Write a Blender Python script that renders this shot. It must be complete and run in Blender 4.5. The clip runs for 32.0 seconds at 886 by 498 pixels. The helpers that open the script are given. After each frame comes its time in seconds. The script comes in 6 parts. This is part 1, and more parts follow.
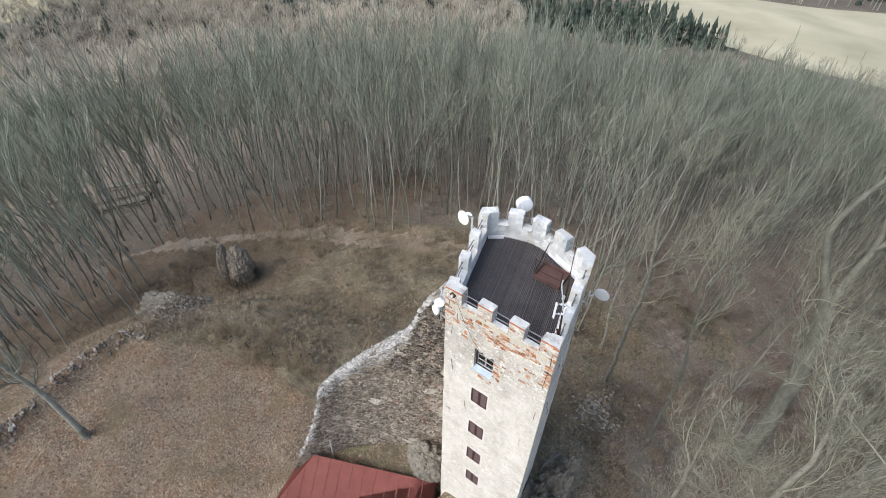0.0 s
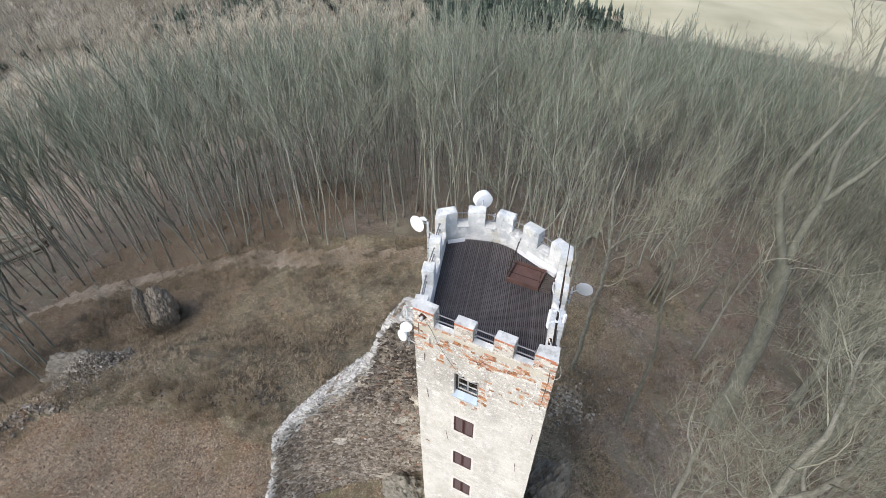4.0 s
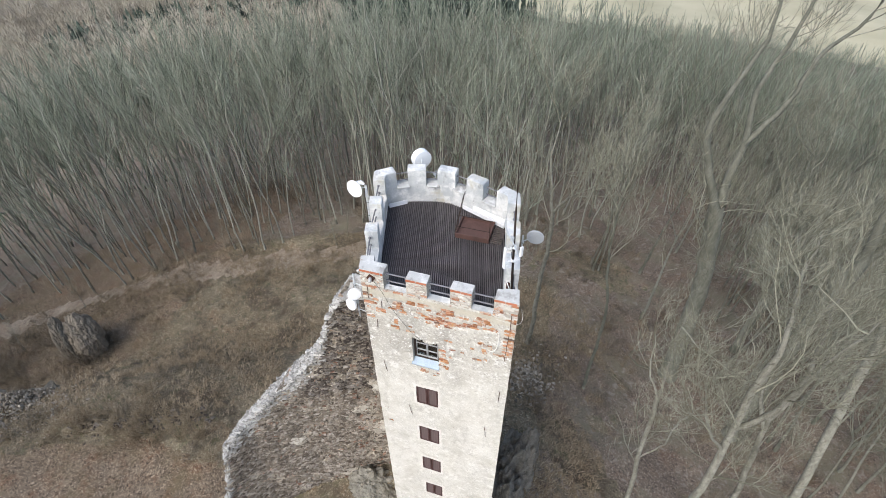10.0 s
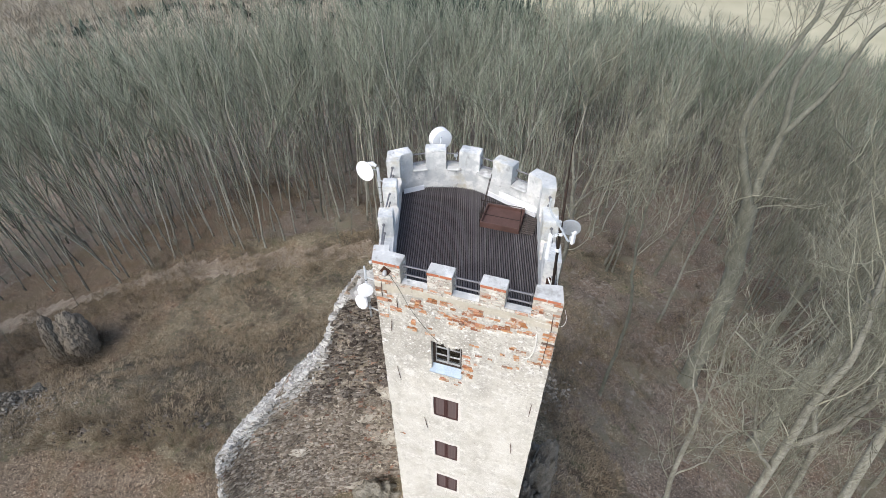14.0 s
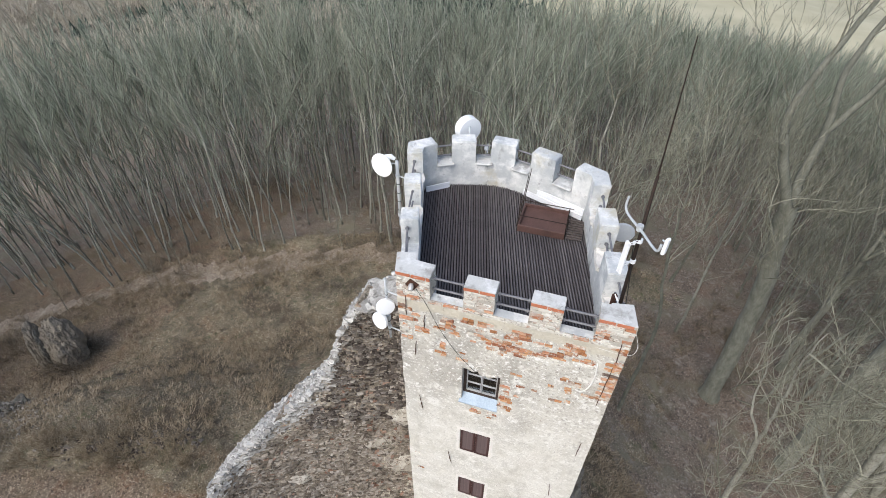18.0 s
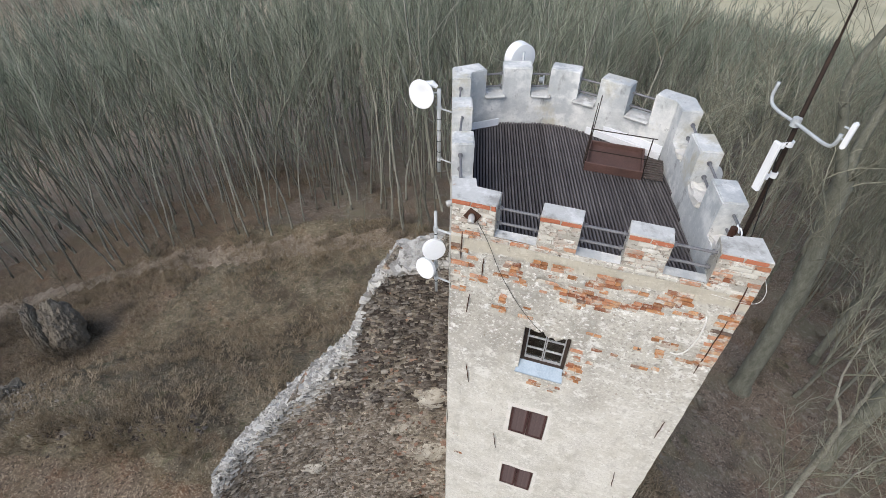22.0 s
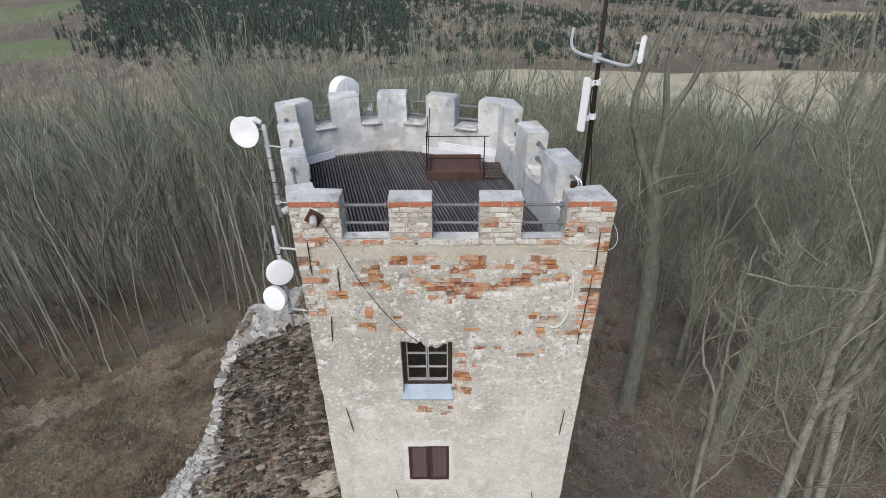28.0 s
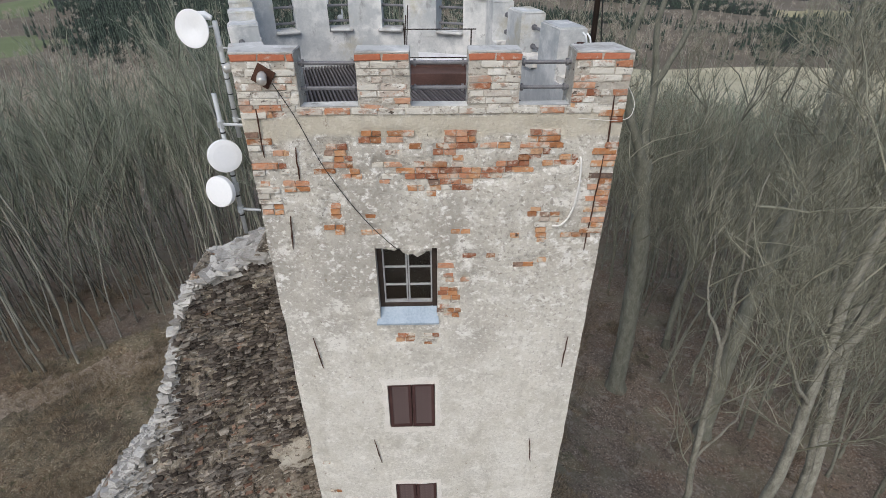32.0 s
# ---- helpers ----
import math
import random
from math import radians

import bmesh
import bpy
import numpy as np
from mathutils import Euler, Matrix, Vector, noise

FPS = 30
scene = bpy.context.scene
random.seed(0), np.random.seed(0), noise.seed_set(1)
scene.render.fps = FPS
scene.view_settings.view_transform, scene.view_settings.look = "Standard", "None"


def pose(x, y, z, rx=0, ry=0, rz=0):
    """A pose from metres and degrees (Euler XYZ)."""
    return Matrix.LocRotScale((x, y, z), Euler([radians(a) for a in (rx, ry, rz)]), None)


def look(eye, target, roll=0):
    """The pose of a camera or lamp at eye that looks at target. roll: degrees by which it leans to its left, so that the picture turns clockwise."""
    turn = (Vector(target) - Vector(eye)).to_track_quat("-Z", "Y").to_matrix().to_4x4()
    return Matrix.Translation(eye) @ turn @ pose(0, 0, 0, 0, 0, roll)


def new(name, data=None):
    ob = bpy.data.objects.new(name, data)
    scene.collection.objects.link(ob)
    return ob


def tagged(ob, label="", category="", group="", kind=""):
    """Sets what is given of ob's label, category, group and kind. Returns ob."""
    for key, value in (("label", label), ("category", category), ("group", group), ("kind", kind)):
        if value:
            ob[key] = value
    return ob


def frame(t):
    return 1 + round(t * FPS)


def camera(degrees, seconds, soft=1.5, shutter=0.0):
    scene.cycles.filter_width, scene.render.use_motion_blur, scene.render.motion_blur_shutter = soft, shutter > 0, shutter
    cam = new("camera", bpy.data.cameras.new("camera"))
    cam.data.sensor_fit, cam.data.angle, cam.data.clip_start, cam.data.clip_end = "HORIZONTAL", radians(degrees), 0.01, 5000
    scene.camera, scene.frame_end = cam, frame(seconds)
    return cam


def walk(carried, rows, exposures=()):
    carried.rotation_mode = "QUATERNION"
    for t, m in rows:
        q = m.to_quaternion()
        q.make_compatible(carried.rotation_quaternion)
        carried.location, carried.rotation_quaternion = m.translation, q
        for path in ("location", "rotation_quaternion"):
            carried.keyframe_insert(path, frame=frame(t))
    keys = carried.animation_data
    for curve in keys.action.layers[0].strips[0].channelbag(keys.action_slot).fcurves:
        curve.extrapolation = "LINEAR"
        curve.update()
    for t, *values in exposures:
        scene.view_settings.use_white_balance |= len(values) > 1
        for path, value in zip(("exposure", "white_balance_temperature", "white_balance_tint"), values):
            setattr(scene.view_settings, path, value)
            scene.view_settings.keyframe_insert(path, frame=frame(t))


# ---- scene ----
cam = camera(81.62, 32.0, soft=.6)
# seconds, eye x y z, heading, pitch, lean
PATH = [
    (0, 4.716, -9.604, 32.824, 36.22, -43.25, 1.04),
    (0.5, 4.051, -9.056, 32.558, 36.59, -43.11, 0.72),
    (1, 3.239, -8.524, 32.381, 36.64, -42.96, 0.60),
    (1.5, 2.705, -8.183, 32.193, 36.81, -42.89, 0.51),
    (2, 2.632, -8.077, 32.017, 37.03, -42.96, 0.41),
    (2.5, 2.794, -8.079, 31.855, 37.16, -43.06, 0.38),
    (3, 2.915, -8.132, 31.653, 36.56, -43.13, 0.31),
    (3.5, 2.939, -8.162, 31.447, 32.09, -43.08, 0.13),
    (4, 2.871, -8.210, 31.182, 26.36, -42.93, -0.09),
    (4.5, 2.752, -8.138, 31.079, 23.90, -42.95, -0.25),
    (6.5, 2.762, -8.081, 30.651, 18.17, -43.06, -0.34),
    (7, 2.760, -8.136, 30.485, 17.90, -43.13, -0.41),
    (7.5, 2.768, -8.199, 30.343, 17.84, -43.07, -0.46),
    (8, 2.754, -8.255, 30.207, 17.78, -43.05, -0.45),
    (8.5, 2.750, -8.286, 30.061, 17.70, -42.98, -0.42),
    (9, 2.793, -8.356, 29.881, 17.68, -42.89, -0.47),
    (9.5, 2.823, -8.416, 29.748, 17.68, -42.82, -0.45),
    (10, 2.875, -8.462, 29.580, 17.72, -42.82, -0.51),
    (10.5, 2.894, -8.520, 29.394, 17.75, -42.76, -0.46),
    (11, 2.906, -8.587, 29.228, 17.75, -42.67, -0.46),
    (11.5, 2.890, -8.657, 29.068, 17.73, -42.58, -0.39),
    (12, 2.861, -8.691, 28.855, 17.76, -42.51, -0.39),
    (12.5, 2.724, -8.571, 28.637, 17.77, -42.47, -0.35),
    (13, 2.514, -8.262, 28.391, 17.90, -42.50, -0.40),
    (13.5, 2.244, -7.855, 28.182, 17.96, -42.64, -0.38),
    (14, 1.922, -7.422, 27.965, 17.95, -42.55, -0.22),
    (14.5, 1.675, -6.975, 27.746, 17.95, -42.41, -0.20),
    (16.5, 1.331, -6.340, 27.249, 17.70, -42.34, -0.01),
    (17, 1.221, -6.397, 27.042, 17.73, -42.21, 0.10),
    (17.5, 1.015, -6.320, 26.836, 17.72, -42.15, 0.20),
    (18, 0.707, -6.101, 26.616, 17.78, -42.21, 0.22),
    (18.5, 0.338, -5.824, 26.417, 17.82, -42.39, 0.17),
    (19, 0.003, -5.577, 26.189, 17.97, -42.37, 0.18),
    (19.5, -0.184, -5.602, 25.998, 17.94, -42.41, 0.25),
    (20, -0.217, -5.691, 25.701, 18.07, -42.39, 0.34),
    (20.5, -0.209, -5.796, 25.434, 18.14, -42.36, 0.36),
    (21, -0.226, -5.887, 25.093, 18.23, -42.38, 0.37),
    (21.5, -0.280, -5.873, 24.791, 18.29, -42.42, 0.35),
    (22, -0.391, -5.757, 24.506, 18.34, -42.44, 0.37),
    (22.5, -0.498, -5.733, 24.183, 17.79, -42.41, 0.56),
    (23, -0.419, -5.794, 23.824, 12.55, -42.34, 0.22),
    (23.5, -0.366, -5.806, 23.480, 10.89, -42.46, 0.29),
    (24, -0.237, -5.859, 23.182, 10.42, -42.59, 0.39),
    (24.5, -0.102, -5.968, 22.993, 7.85, -42.43, 0.02),
    (26.5, -0.195, -6.028, 22.916, 7.81, -35.08, 0.07),
    (27, -0.147, -6.016, 22.969, 3.35, -31.92, -0.19),
    (27.5, -0.107, -5.992, 23.003, 1.37, -31.96, -0.38),
    (28, -0.093, -5.977, 23.027, 0.43, -32.10, -0.32),
    (28.5, -0.097, -5.966, 22.793, -0.36, -31.99, -0.35),
    (29, -0.133, -5.920, 22.560, -0.79, -32.01, -0.29),
    (29.5, -0.150, -5.814, 22.317, -0.99, -32.04, -0.23),
    (30, -0.165, -5.744, 22.063, -1.18, -32.09, -0.16),
    (30.5, -0.146, -5.733, 21.835, -1.29, -32.08, -0.13),
    (31, -0.107, -5.743, 21.601, -1.39, -32.08, -0.13),
    (31.5, -0.086, -5.720, 21.374, -1.55, -32.15, -0.07),
    (32, -0.091, -5.673, 21.136, -1.71, -32.21, 0.08),
]


def gaze(x, y, z, heading, pitch, lean):
    h, p = radians(heading), radians(pitch)
    way = Vector((-math.sin(h) * math.cos(p), math.cos(h) * math.cos(p), math.sin(p)))
    return look((x, y, z), Vector((x, y, z)) + way, lean)


walk(cam, [(t, gaze(*row)) for t, *row in PATH], [(0, .76), (2, .80), (4, .80), (9, .74), (12, .76), (19, .60), (22, .42), (23, .32), (24, .23), (28, .22), (32, .10)])

# ---- light ----
SUN_WAY = Vector((0.27, 0.69, -0.79)).normalized()
world = bpy.data.worlds.new("sky")
scene.world = world
world.use_nodes = True
wn = world.node_tree.nodes
sky = wn.new("ShaderNodeTexSky")
sky.sky_type = 'NISHITA'
sky.sun_disc = False
sky.sun_elevation = math.asin(-SUN_WAY.z)
sky.sun_rotation = math.atan2(-SUN_WAY.x, -SUN_WAY.y)
sky.air_density, sky.dust_density, sky.ozone_density = 1.0, 2.0, 1.5
haze = wn.new("ShaderNodeHueSaturation")
haze.inputs["Saturation"].default_value = .88
world.node_tree.links.new(sky.outputs[0], haze.inputs["Color"])
world.node_tree.links.new(haze.outputs[0], wn["Background"].inputs[0])
wn["Background"].inputs[1].default_value = 0.15
sun_data = bpy.data.lights.new("sun", 'SUN')
sun_data.energy, sun_data.angle, sun_data.color = 1.45, radians(45), (1.0, 0.955, 0.89)
sun = new("sun", sun_data)
sun.rotation_euler = SUN_WAY.to_track_quat("-Z", "Y").to_euler()

# ---- materials ----


def mat(name, cols, scale=3.0, fine=30.0, rough=0.9, bump=0.3, metal=0.0, rand=0.0, cell=0.0, cell_amt=0.5, dist=0.02, stretch=None, spec=0.3):
    """A two-scale noise material; cols go from dark to light. rand: shift per object or island; cell: size of cracked or leafy cells."""
    m = bpy.data.materials.new(name)
    m.use_nodes = True
    n, l = m.node_tree.nodes, m.node_tree.links
    bsdf = n["Principled BSDF"]
    bsdf.inputs["Roughness"].default_value = rough
    bsdf.inputs["Metallic"].default_value = metal
    bsdf.inputs["Specular IOR Level"].default_value = spec
    co = n.new("ShaderNodeTexCoord")
    src = co.outputs["Object"]
    if stretch:
        mp = n.new("ShaderNodeMapping")
        mp.inputs["Scale"].default_value = stretch
        l.new(src, mp.inputs[0])
        src = mp.outputs[0]
    big, small = n.new("ShaderNodeTexNoise"), n.new("ShaderNodeTexNoise")
    for t, s, d in ((big, scale, 6), (small, fine, 4)):
        t.inputs["Scale"].default_value = s
        t.inputs["Detail"].default_value = d
        t.inputs["Roughness"].default_value = 0.62
        l.new(src, t.inputs["Vector"])
    mix = n.new("ShaderNodeMath")
    mix.operation = 'MULTIPLY_ADD'
    mix.inputs[1].default_value = 0.45
    l.new(small.outputs[0], mix.inputs[0])
    half = n.new("ShaderNodeMath")
    half.operation = 'MULTIPLY'
    half.inputs[1].default_value = 0.55
    l.new(big.outputs[0], half.inputs[0])
    l.new(half.outputs[0], mix.inputs[2])
    val = mix.outputs[0]
    relief = small.outputs[0]
    if cell:
        v = n.new("ShaderNodeTexVoronoi")
        v.inputs["Scale"].default_value = 1.0 / cell
        l.new(src, v.inputs["Vector"])
        a = n.new("ShaderNodeMix")
        a.inputs[0].default_value = cell_amt
        sep = n.new("ShaderNodeSeparateColor")
        l.new(v.outputs["Color"], sep.inputs[0])
        l.new(val, a.inputs[2])
        l.new(sep.outputs[0], a.inputs[3])
        val = a.outputs[0]
        relief = sep.outputs[1]
    if rand:
        oi, ge = n.new("ShaderNodeObjectInfo"), n.new("ShaderNodeNewGeometry")
        s = n.new("ShaderNodeMath")
        s.operation = 'ADD'
        l.new(oi.outputs["Random"], s.inputs[0])
        l.new(ge.outputs["Random Per Island"], s.inputs[1])
        f = n.new("ShaderNodeMath")
        f.operation = 'FRACT'
        l.new(s.outputs[0], f.inputs[0])
        c = n.new("ShaderNodeMath")
        c.operation = 'MULTIPLY_ADD'
        l.new(f.outputs[0], c.inputs[0])
        c.inputs[1].default_value = rand
        o = n.new("ShaderNodeMath")
        o.operation = 'SUBTRACT'
        l.new(val, o.inputs[0])
        o.inputs[1].default_value = rand / 2
        l.new(o.outputs[0], c.inputs[2])
        val = c.outputs[0]
    ramp = n.new("ShaderNodeValToRGB")
    el = ramp.color_ramp.elements
    lo, hi = 0.3, 0.72
    for i, col in enumerate(cols):
        p = lo + (hi - lo) * i / max(1, len(cols) - 1)
        if i < 2:
            el[i].position = p
            e = el[i]
        else:
            e = el.new(p)
        e.color = (*col, 1)
    l.new(val, ramp.inputs[0])
    l.new(ramp.outputs[0], bsdf.inputs["Base Color"])
    if bump:
        b = n.new("ShaderNodeBump")
        b.inputs["Strength"].default_value = bump
        b.inputs["Distance"].default_value = dist
        l.new(relief, b.inputs["Height"])
        l.new(b.outputs[0], bsdf.inputs["Normal"])
    return m




def layered(name, base, layers, bump=.8, dist=.03, rand=0.0, across=False):
    """base: noise ramp colours; layers: (colour, noise scale, threshold, softness, stretch) of shapes with edges of their own, running across neighbouring pieces if so asked."""
    m = mat(name, base, 1.0, 30, bump=bump, dist=dist, rand=rand)
    n, l = m.node_tree.nodes, m.node_tree.links
    bsdf = n["Principled BSDF"]
    co = next(k for k in n if k.type == 'TEX_COORD')
    cur = bsdf.inputs["Base Color"].links[0].from_socket
    place = n.new("ShaderNodeNewGeometry").outputs["Position"] if across else co.outputs["Object"]
    for k, (col, scale, thr, soft, st) in enumerate(layers):
        mp = n.new("ShaderNodeMapping")
        mp.inputs["Scale"].default_value = st
        mp.inputs["Location"].default_value = (k * 7.3, k * 3.1, k * 5.7)
        l.new(place, mp.inputs[0])
        t = n.new("ShaderNodeTexNoise")
        t.inputs["Scale"].default_value, t.inputs["Detail"].default_value, t.inputs["Roughness"].default_value = scale, 9, .68
        l.new(mp.outputs[0], t.inputs["Vector"])
        r = n.new("ShaderNodeMapRange")
        r.inputs[1].default_value, r.inputs[2].default_value = thr - soft, thr + soft
        l.new(t.outputs[0], r.inputs[0])
        x = n.new("ShaderNodeMix")
        x.data_type = 'RGBA'
        l.new(r.outputs[0], x.inputs[0])
        l.new(cur, x.inputs[6])
        x.inputs[7].default_value = (*col, 1)
        cur = x.outputs[2]
    l.new(cur, bsdf.inputs["Base Color"])
    return m


PLASTER = layered("weathered_plaster", [(.39, .365, .31), (.52, .49, .43), (.605, .58, .515), (.68, .655, .59)], [
    ((.30, .28, .245), .5, .55, .10, (1, 1, .55)), ((.72, .70, .65), 2.3, .585, .03, (1, 1, 1.2)), ((.34, .315, .275), 16.0, .57, .05, (1, 1, 1)), ((.76, .745, .70), 14.0, .585, .04, (1, 1, 1.2)), ((.25, .19, .15), 5.0, .675, .02, (1, 1, 1.8)),
    ((.80, .785, .75), 4.5, .615, .03, (1, 1, 1.3)), ((.12, .11, .095), 10.0, .69, .015, (1, 1, 1.6))], .65, .03)
MORTAR = layered("lime_mortar", [(.33, .30, .25), (.45, .42, .365), (.56, .535, .475)], [((.10, .08, .065), 8.0, .61, .02, (1, 1, 2.5)), ((.70, .68, .63), 4.0, .58, .05, (1, 1, 1)), ((.30, .25, .20), 9.0, .62, .03, (1, 1, 1.5))], .8, .03)
BRICK = layered("red_brick", [(.24, .095, .052), (.38, .16, .085), (.48, .225, .125), (.54, .32, .21)], [((.56, .51, .44), 4.5, .545, .035, (1, 1, 1.5)), ((.34, .23, .17), 9.0, .57, .05, (1, 1, 1)), ((.10, .07, .055), 10.0, .63, .02, (1, 1, 1.5))], .7, .014, .5, True)
BRICKRED = layered("bright_red_brick", [(.33, .11, .06), (.44, .155, .085), (.50, .20, .12)], [((.54, .46, .39), 5.0, .63, .03, (1, 1, 1.5)), ((.13, .08, .06), 11.0, .64, .02, (1, 1, 1))], .6, .015, .2, True)
BRICKORANGE = layered("orange_brick", [(.29, .125, .055), (.43, .195, .085), (.52, .26, .125), (.56, .35, .21)], [((.54, .48, .40), 4.5, .545, .035, (1, 1, 1.5)), ((.36, .22, .14), 9.0, .57, .05, (1, 1, 1)), ((.11, .07, .05), 10.0, .63, .02, (1, 1, 1.5))], .7, .014, .5, True)
BRICKBROWN = layered("smoked_brick", [(.130, .094, .075), (.247, .163, .121), (.364, .250, .190), (.520, .413, .322)], [((.60, .54, .45), 4.5, .56, .03, (1, 1, 1.5)), ((.09, .07, .06), 10.0, .62, .02, (1, 1, 1.5))], .7, .014, .4, True)
LIMED = layered("limewashed_brick", [(.42, .385, .325), (.53, .50, .44), (.60, .575, .51), (.67, .65, .59)], [((.60, .575, .515), 3.0, .50, .06, (1, 1, 1)), ((.42, .30, .23), 5.0, .60, .03, (1, 1, 1.8)), ((.30, .265, .225), 8.0, .58, .04, (1, 1, 2)), ((.72, .70, .65), 6.0, .59, .03, (1, 1, 1)), ((.11, .09, .075), 9.0, .635, .015, (1, 1, 2.5))], .7, .016, .3, True)
LIMEDPINK = layered("limewashed_pink_brick", [(.400, .333, .276), (.500, .437, .376), (.580, .541, .477), (.660, .655, .594)], [((.46, .27, .185), 4.5, .57, .04, (1, 1, 1.8)), ((.30, .25, .21), 8.0, .59, .04, (1, 1, 2)), ((.70, .69, .64), 6.0, .57, .03, (1, 1, 1)), ((.11, .09, .075), 9.0, .635, .015, (1, 1, 2.5))], .7, .016, .35, True)
# the lower storeys carry a whiter, newer coat that ends raggedly below the top window
_n, _l = PLASTER.node_tree.nodes, PLASTER.node_tree.links
_b = _n["Principled BSDF"]
_co = next(k for k in _n if k.type == 'TEX_COORD')
_sep, _ns, _ad, _mr, _mx, _fine = _n.new("ShaderNodeSeparateXYZ"), _n.new("ShaderNodeTexNoise"), _n.new("ShaderNodeMath"), _n.new("ShaderNodeMapRange"), _n.new("ShaderNodeMix"), _n.new("ShaderNodeTexNoise")
_l.new(_co.outputs["Object"], _sep.inputs[0])
_l.new(_co.outputs["Object"], _ns.inputs["Vector"])
_l.new(_co.outputs["Object"], _fine.inputs["Vector"])
_ns.inputs["Scale"].default_value, _ns.inputs["Detail"].default_value = 1.4, 9
_fine.inputs["Scale"].default_value, _fine.inputs["Detail"].default_value, _fine.inputs["Roughness"].default_value = 26, 9, .78
_ad.operation = 'MULTIPLY_ADD'
_l.new(_ns.outputs[0], _ad.inputs[0])
_ad.inputs[1].default_value = 5.0
_l.new(_sep.outputs[2], _ad.inputs[2])
_mr.inputs[1].default_value, _mr.inputs[2].default_value, _mr.inputs[3].default_value, _mr.inputs[4].default_value = 17.6, 19.8, .95, 0.0
_l.new(_ad.outputs[0], _mr.inputs[0])
_mx.data_type = 'RGBA'
_cut = _n.new("ShaderNodeMath")
_cut.operation = 'MULTIPLY'
_mr2 = _n.new("ShaderNodeMapRange")
_mr2.inputs[1].default_value, _mr2.inputs[2].default_value = .28, .63
_l.new(_fine.outputs[0], _mr2.inputs[0])
_l.new(_mr2.outputs[0], _cut.inputs[0])
_l.new(_mr.outputs[0], _cut.inputs[1])
_l.new(_cut.outputs[0], _mx.inputs[0])
_l.new(_b.inputs["Base Color"].links[0].from_socket, _mx.inputs[6])
_st, _sr = _n.new("ShaderNodeTexNoise"), _n.new("ShaderNodeValToRGB")
_st.inputs["Scale"].default_value, _st.inputs["Detail"].default_value, _st.inputs["Roughness"].default_value = 1.2, 11, .74
_l.new(_co.outputs["Object"], _st.inputs["Vector"])
_e = _sr.color_ramp.elements
_e[0].position, _e[0].color = .34, (.52, .495, .42, 1)
_e[1].position, _e[1].color = .66, (.80, .78, .72, 1)
_e.new(.5).color = (.715, .69, .625, 1)
_l.new(_st.outputs[0], _sr.inputs[0])
_l.new(_sr.outputs[0], _mx.inputs[7])
_l.new(_mx.outputs[2], _b.inputs["Base Color"])

_zn, _b1, _b2, _bm, _bx = _n.new("ShaderNodeMath"), _n.new("ShaderNodeMapRange"), _n.new("ShaderNodeMapRange"), _n.new("ShaderNodeMath"), _n.new("ShaderNodeMix")
_zn.operation = 'MULTIPLY_ADD'
_zn.inputs[1].default_value = .35
_l.new(_ns.outputs[0], _zn.inputs[0])
_l.new(_sep.outputs[2], _zn.inputs[2])
_b1.inputs[1].default_value, _b1.inputs[2].default_value = 19.25, 19.30
_b2.inputs[1].default_value, _b2.inputs[2].default_value, _b2.inputs[3].default_value, _b2.inputs[4].default_value = 19.50, 19.54, .75, 0.0
_l.new(_zn.outputs[0], _b1.inputs[0])
_l.new(_zn.outputs[0], _b2.inputs[0])
_bm.operation = 'MULTIPLY'
_l.new(_b1.outputs[0], _bm.inputs[0])
_l.new(_b2.outputs[0], _bm.inputs[1])
_bx.data_type = 'RGBA'
_l.new(_bm.outputs[0], _bx.inputs[0])
_l.new(_mx.outputs[2], _bx.inputs[6])
_bx.inputs[7].default_value = (.55, .505, .405, 1)
_l.new(_bx.outputs[2], _b.inputs["Base Color"])

_cur = _bx.outputs[2]
for _col, _sc, _thr, _soft, _str, _amt in (((.40, .375, .325), 4.2, .60, .05, (1, 1, .5), .4), ((.30, .25, .20), 7.0, .655, .02, (1, 1, .6), .85), ((.13, .115, .10), 15.0, .68, .015, (1.4, 1.4, .6), .9)):
    _mp, _tn, _rg, _ms = _n.new("ShaderNodeMapping"), _n.new("ShaderNodeTexNoise"), _n.new("ShaderNodeMapRange"), _n.new("ShaderNodeMix")
    _mp.inputs["Scale"].default_value, _mp.inputs["Location"].default_value = _str, (_sc, 2.7, _sc * .5)
    _l.new(_co.outputs["Object"], _mp.inputs[0])
    _tn.inputs["Scale"].default_value, _tn.inputs["Detail"].default_value, _tn.inputs["Roughness"].default_value = _sc, 9, .7
    _l.new(_mp.outputs[0], _tn.inputs["Vector"])
    _rg.inputs[1].default_value, _rg.inputs[2].default_value, _rg.inputs[4].default_value = _thr - _soft, _thr + _soft, _amt
    _l.new(_tn.outputs[0], _rg.inputs[0])
    _ms.data_type = 'RGBA'
    _l.new(_rg.outputs[0], _ms.inputs[0])
    _l.new(_cur, _ms.inputs[6])
    _ms.inputs[7].default_value = (*_col, 1)
    _cur = _ms.outputs[2]
_l.new(_cur, _b.inputs["Base Color"])

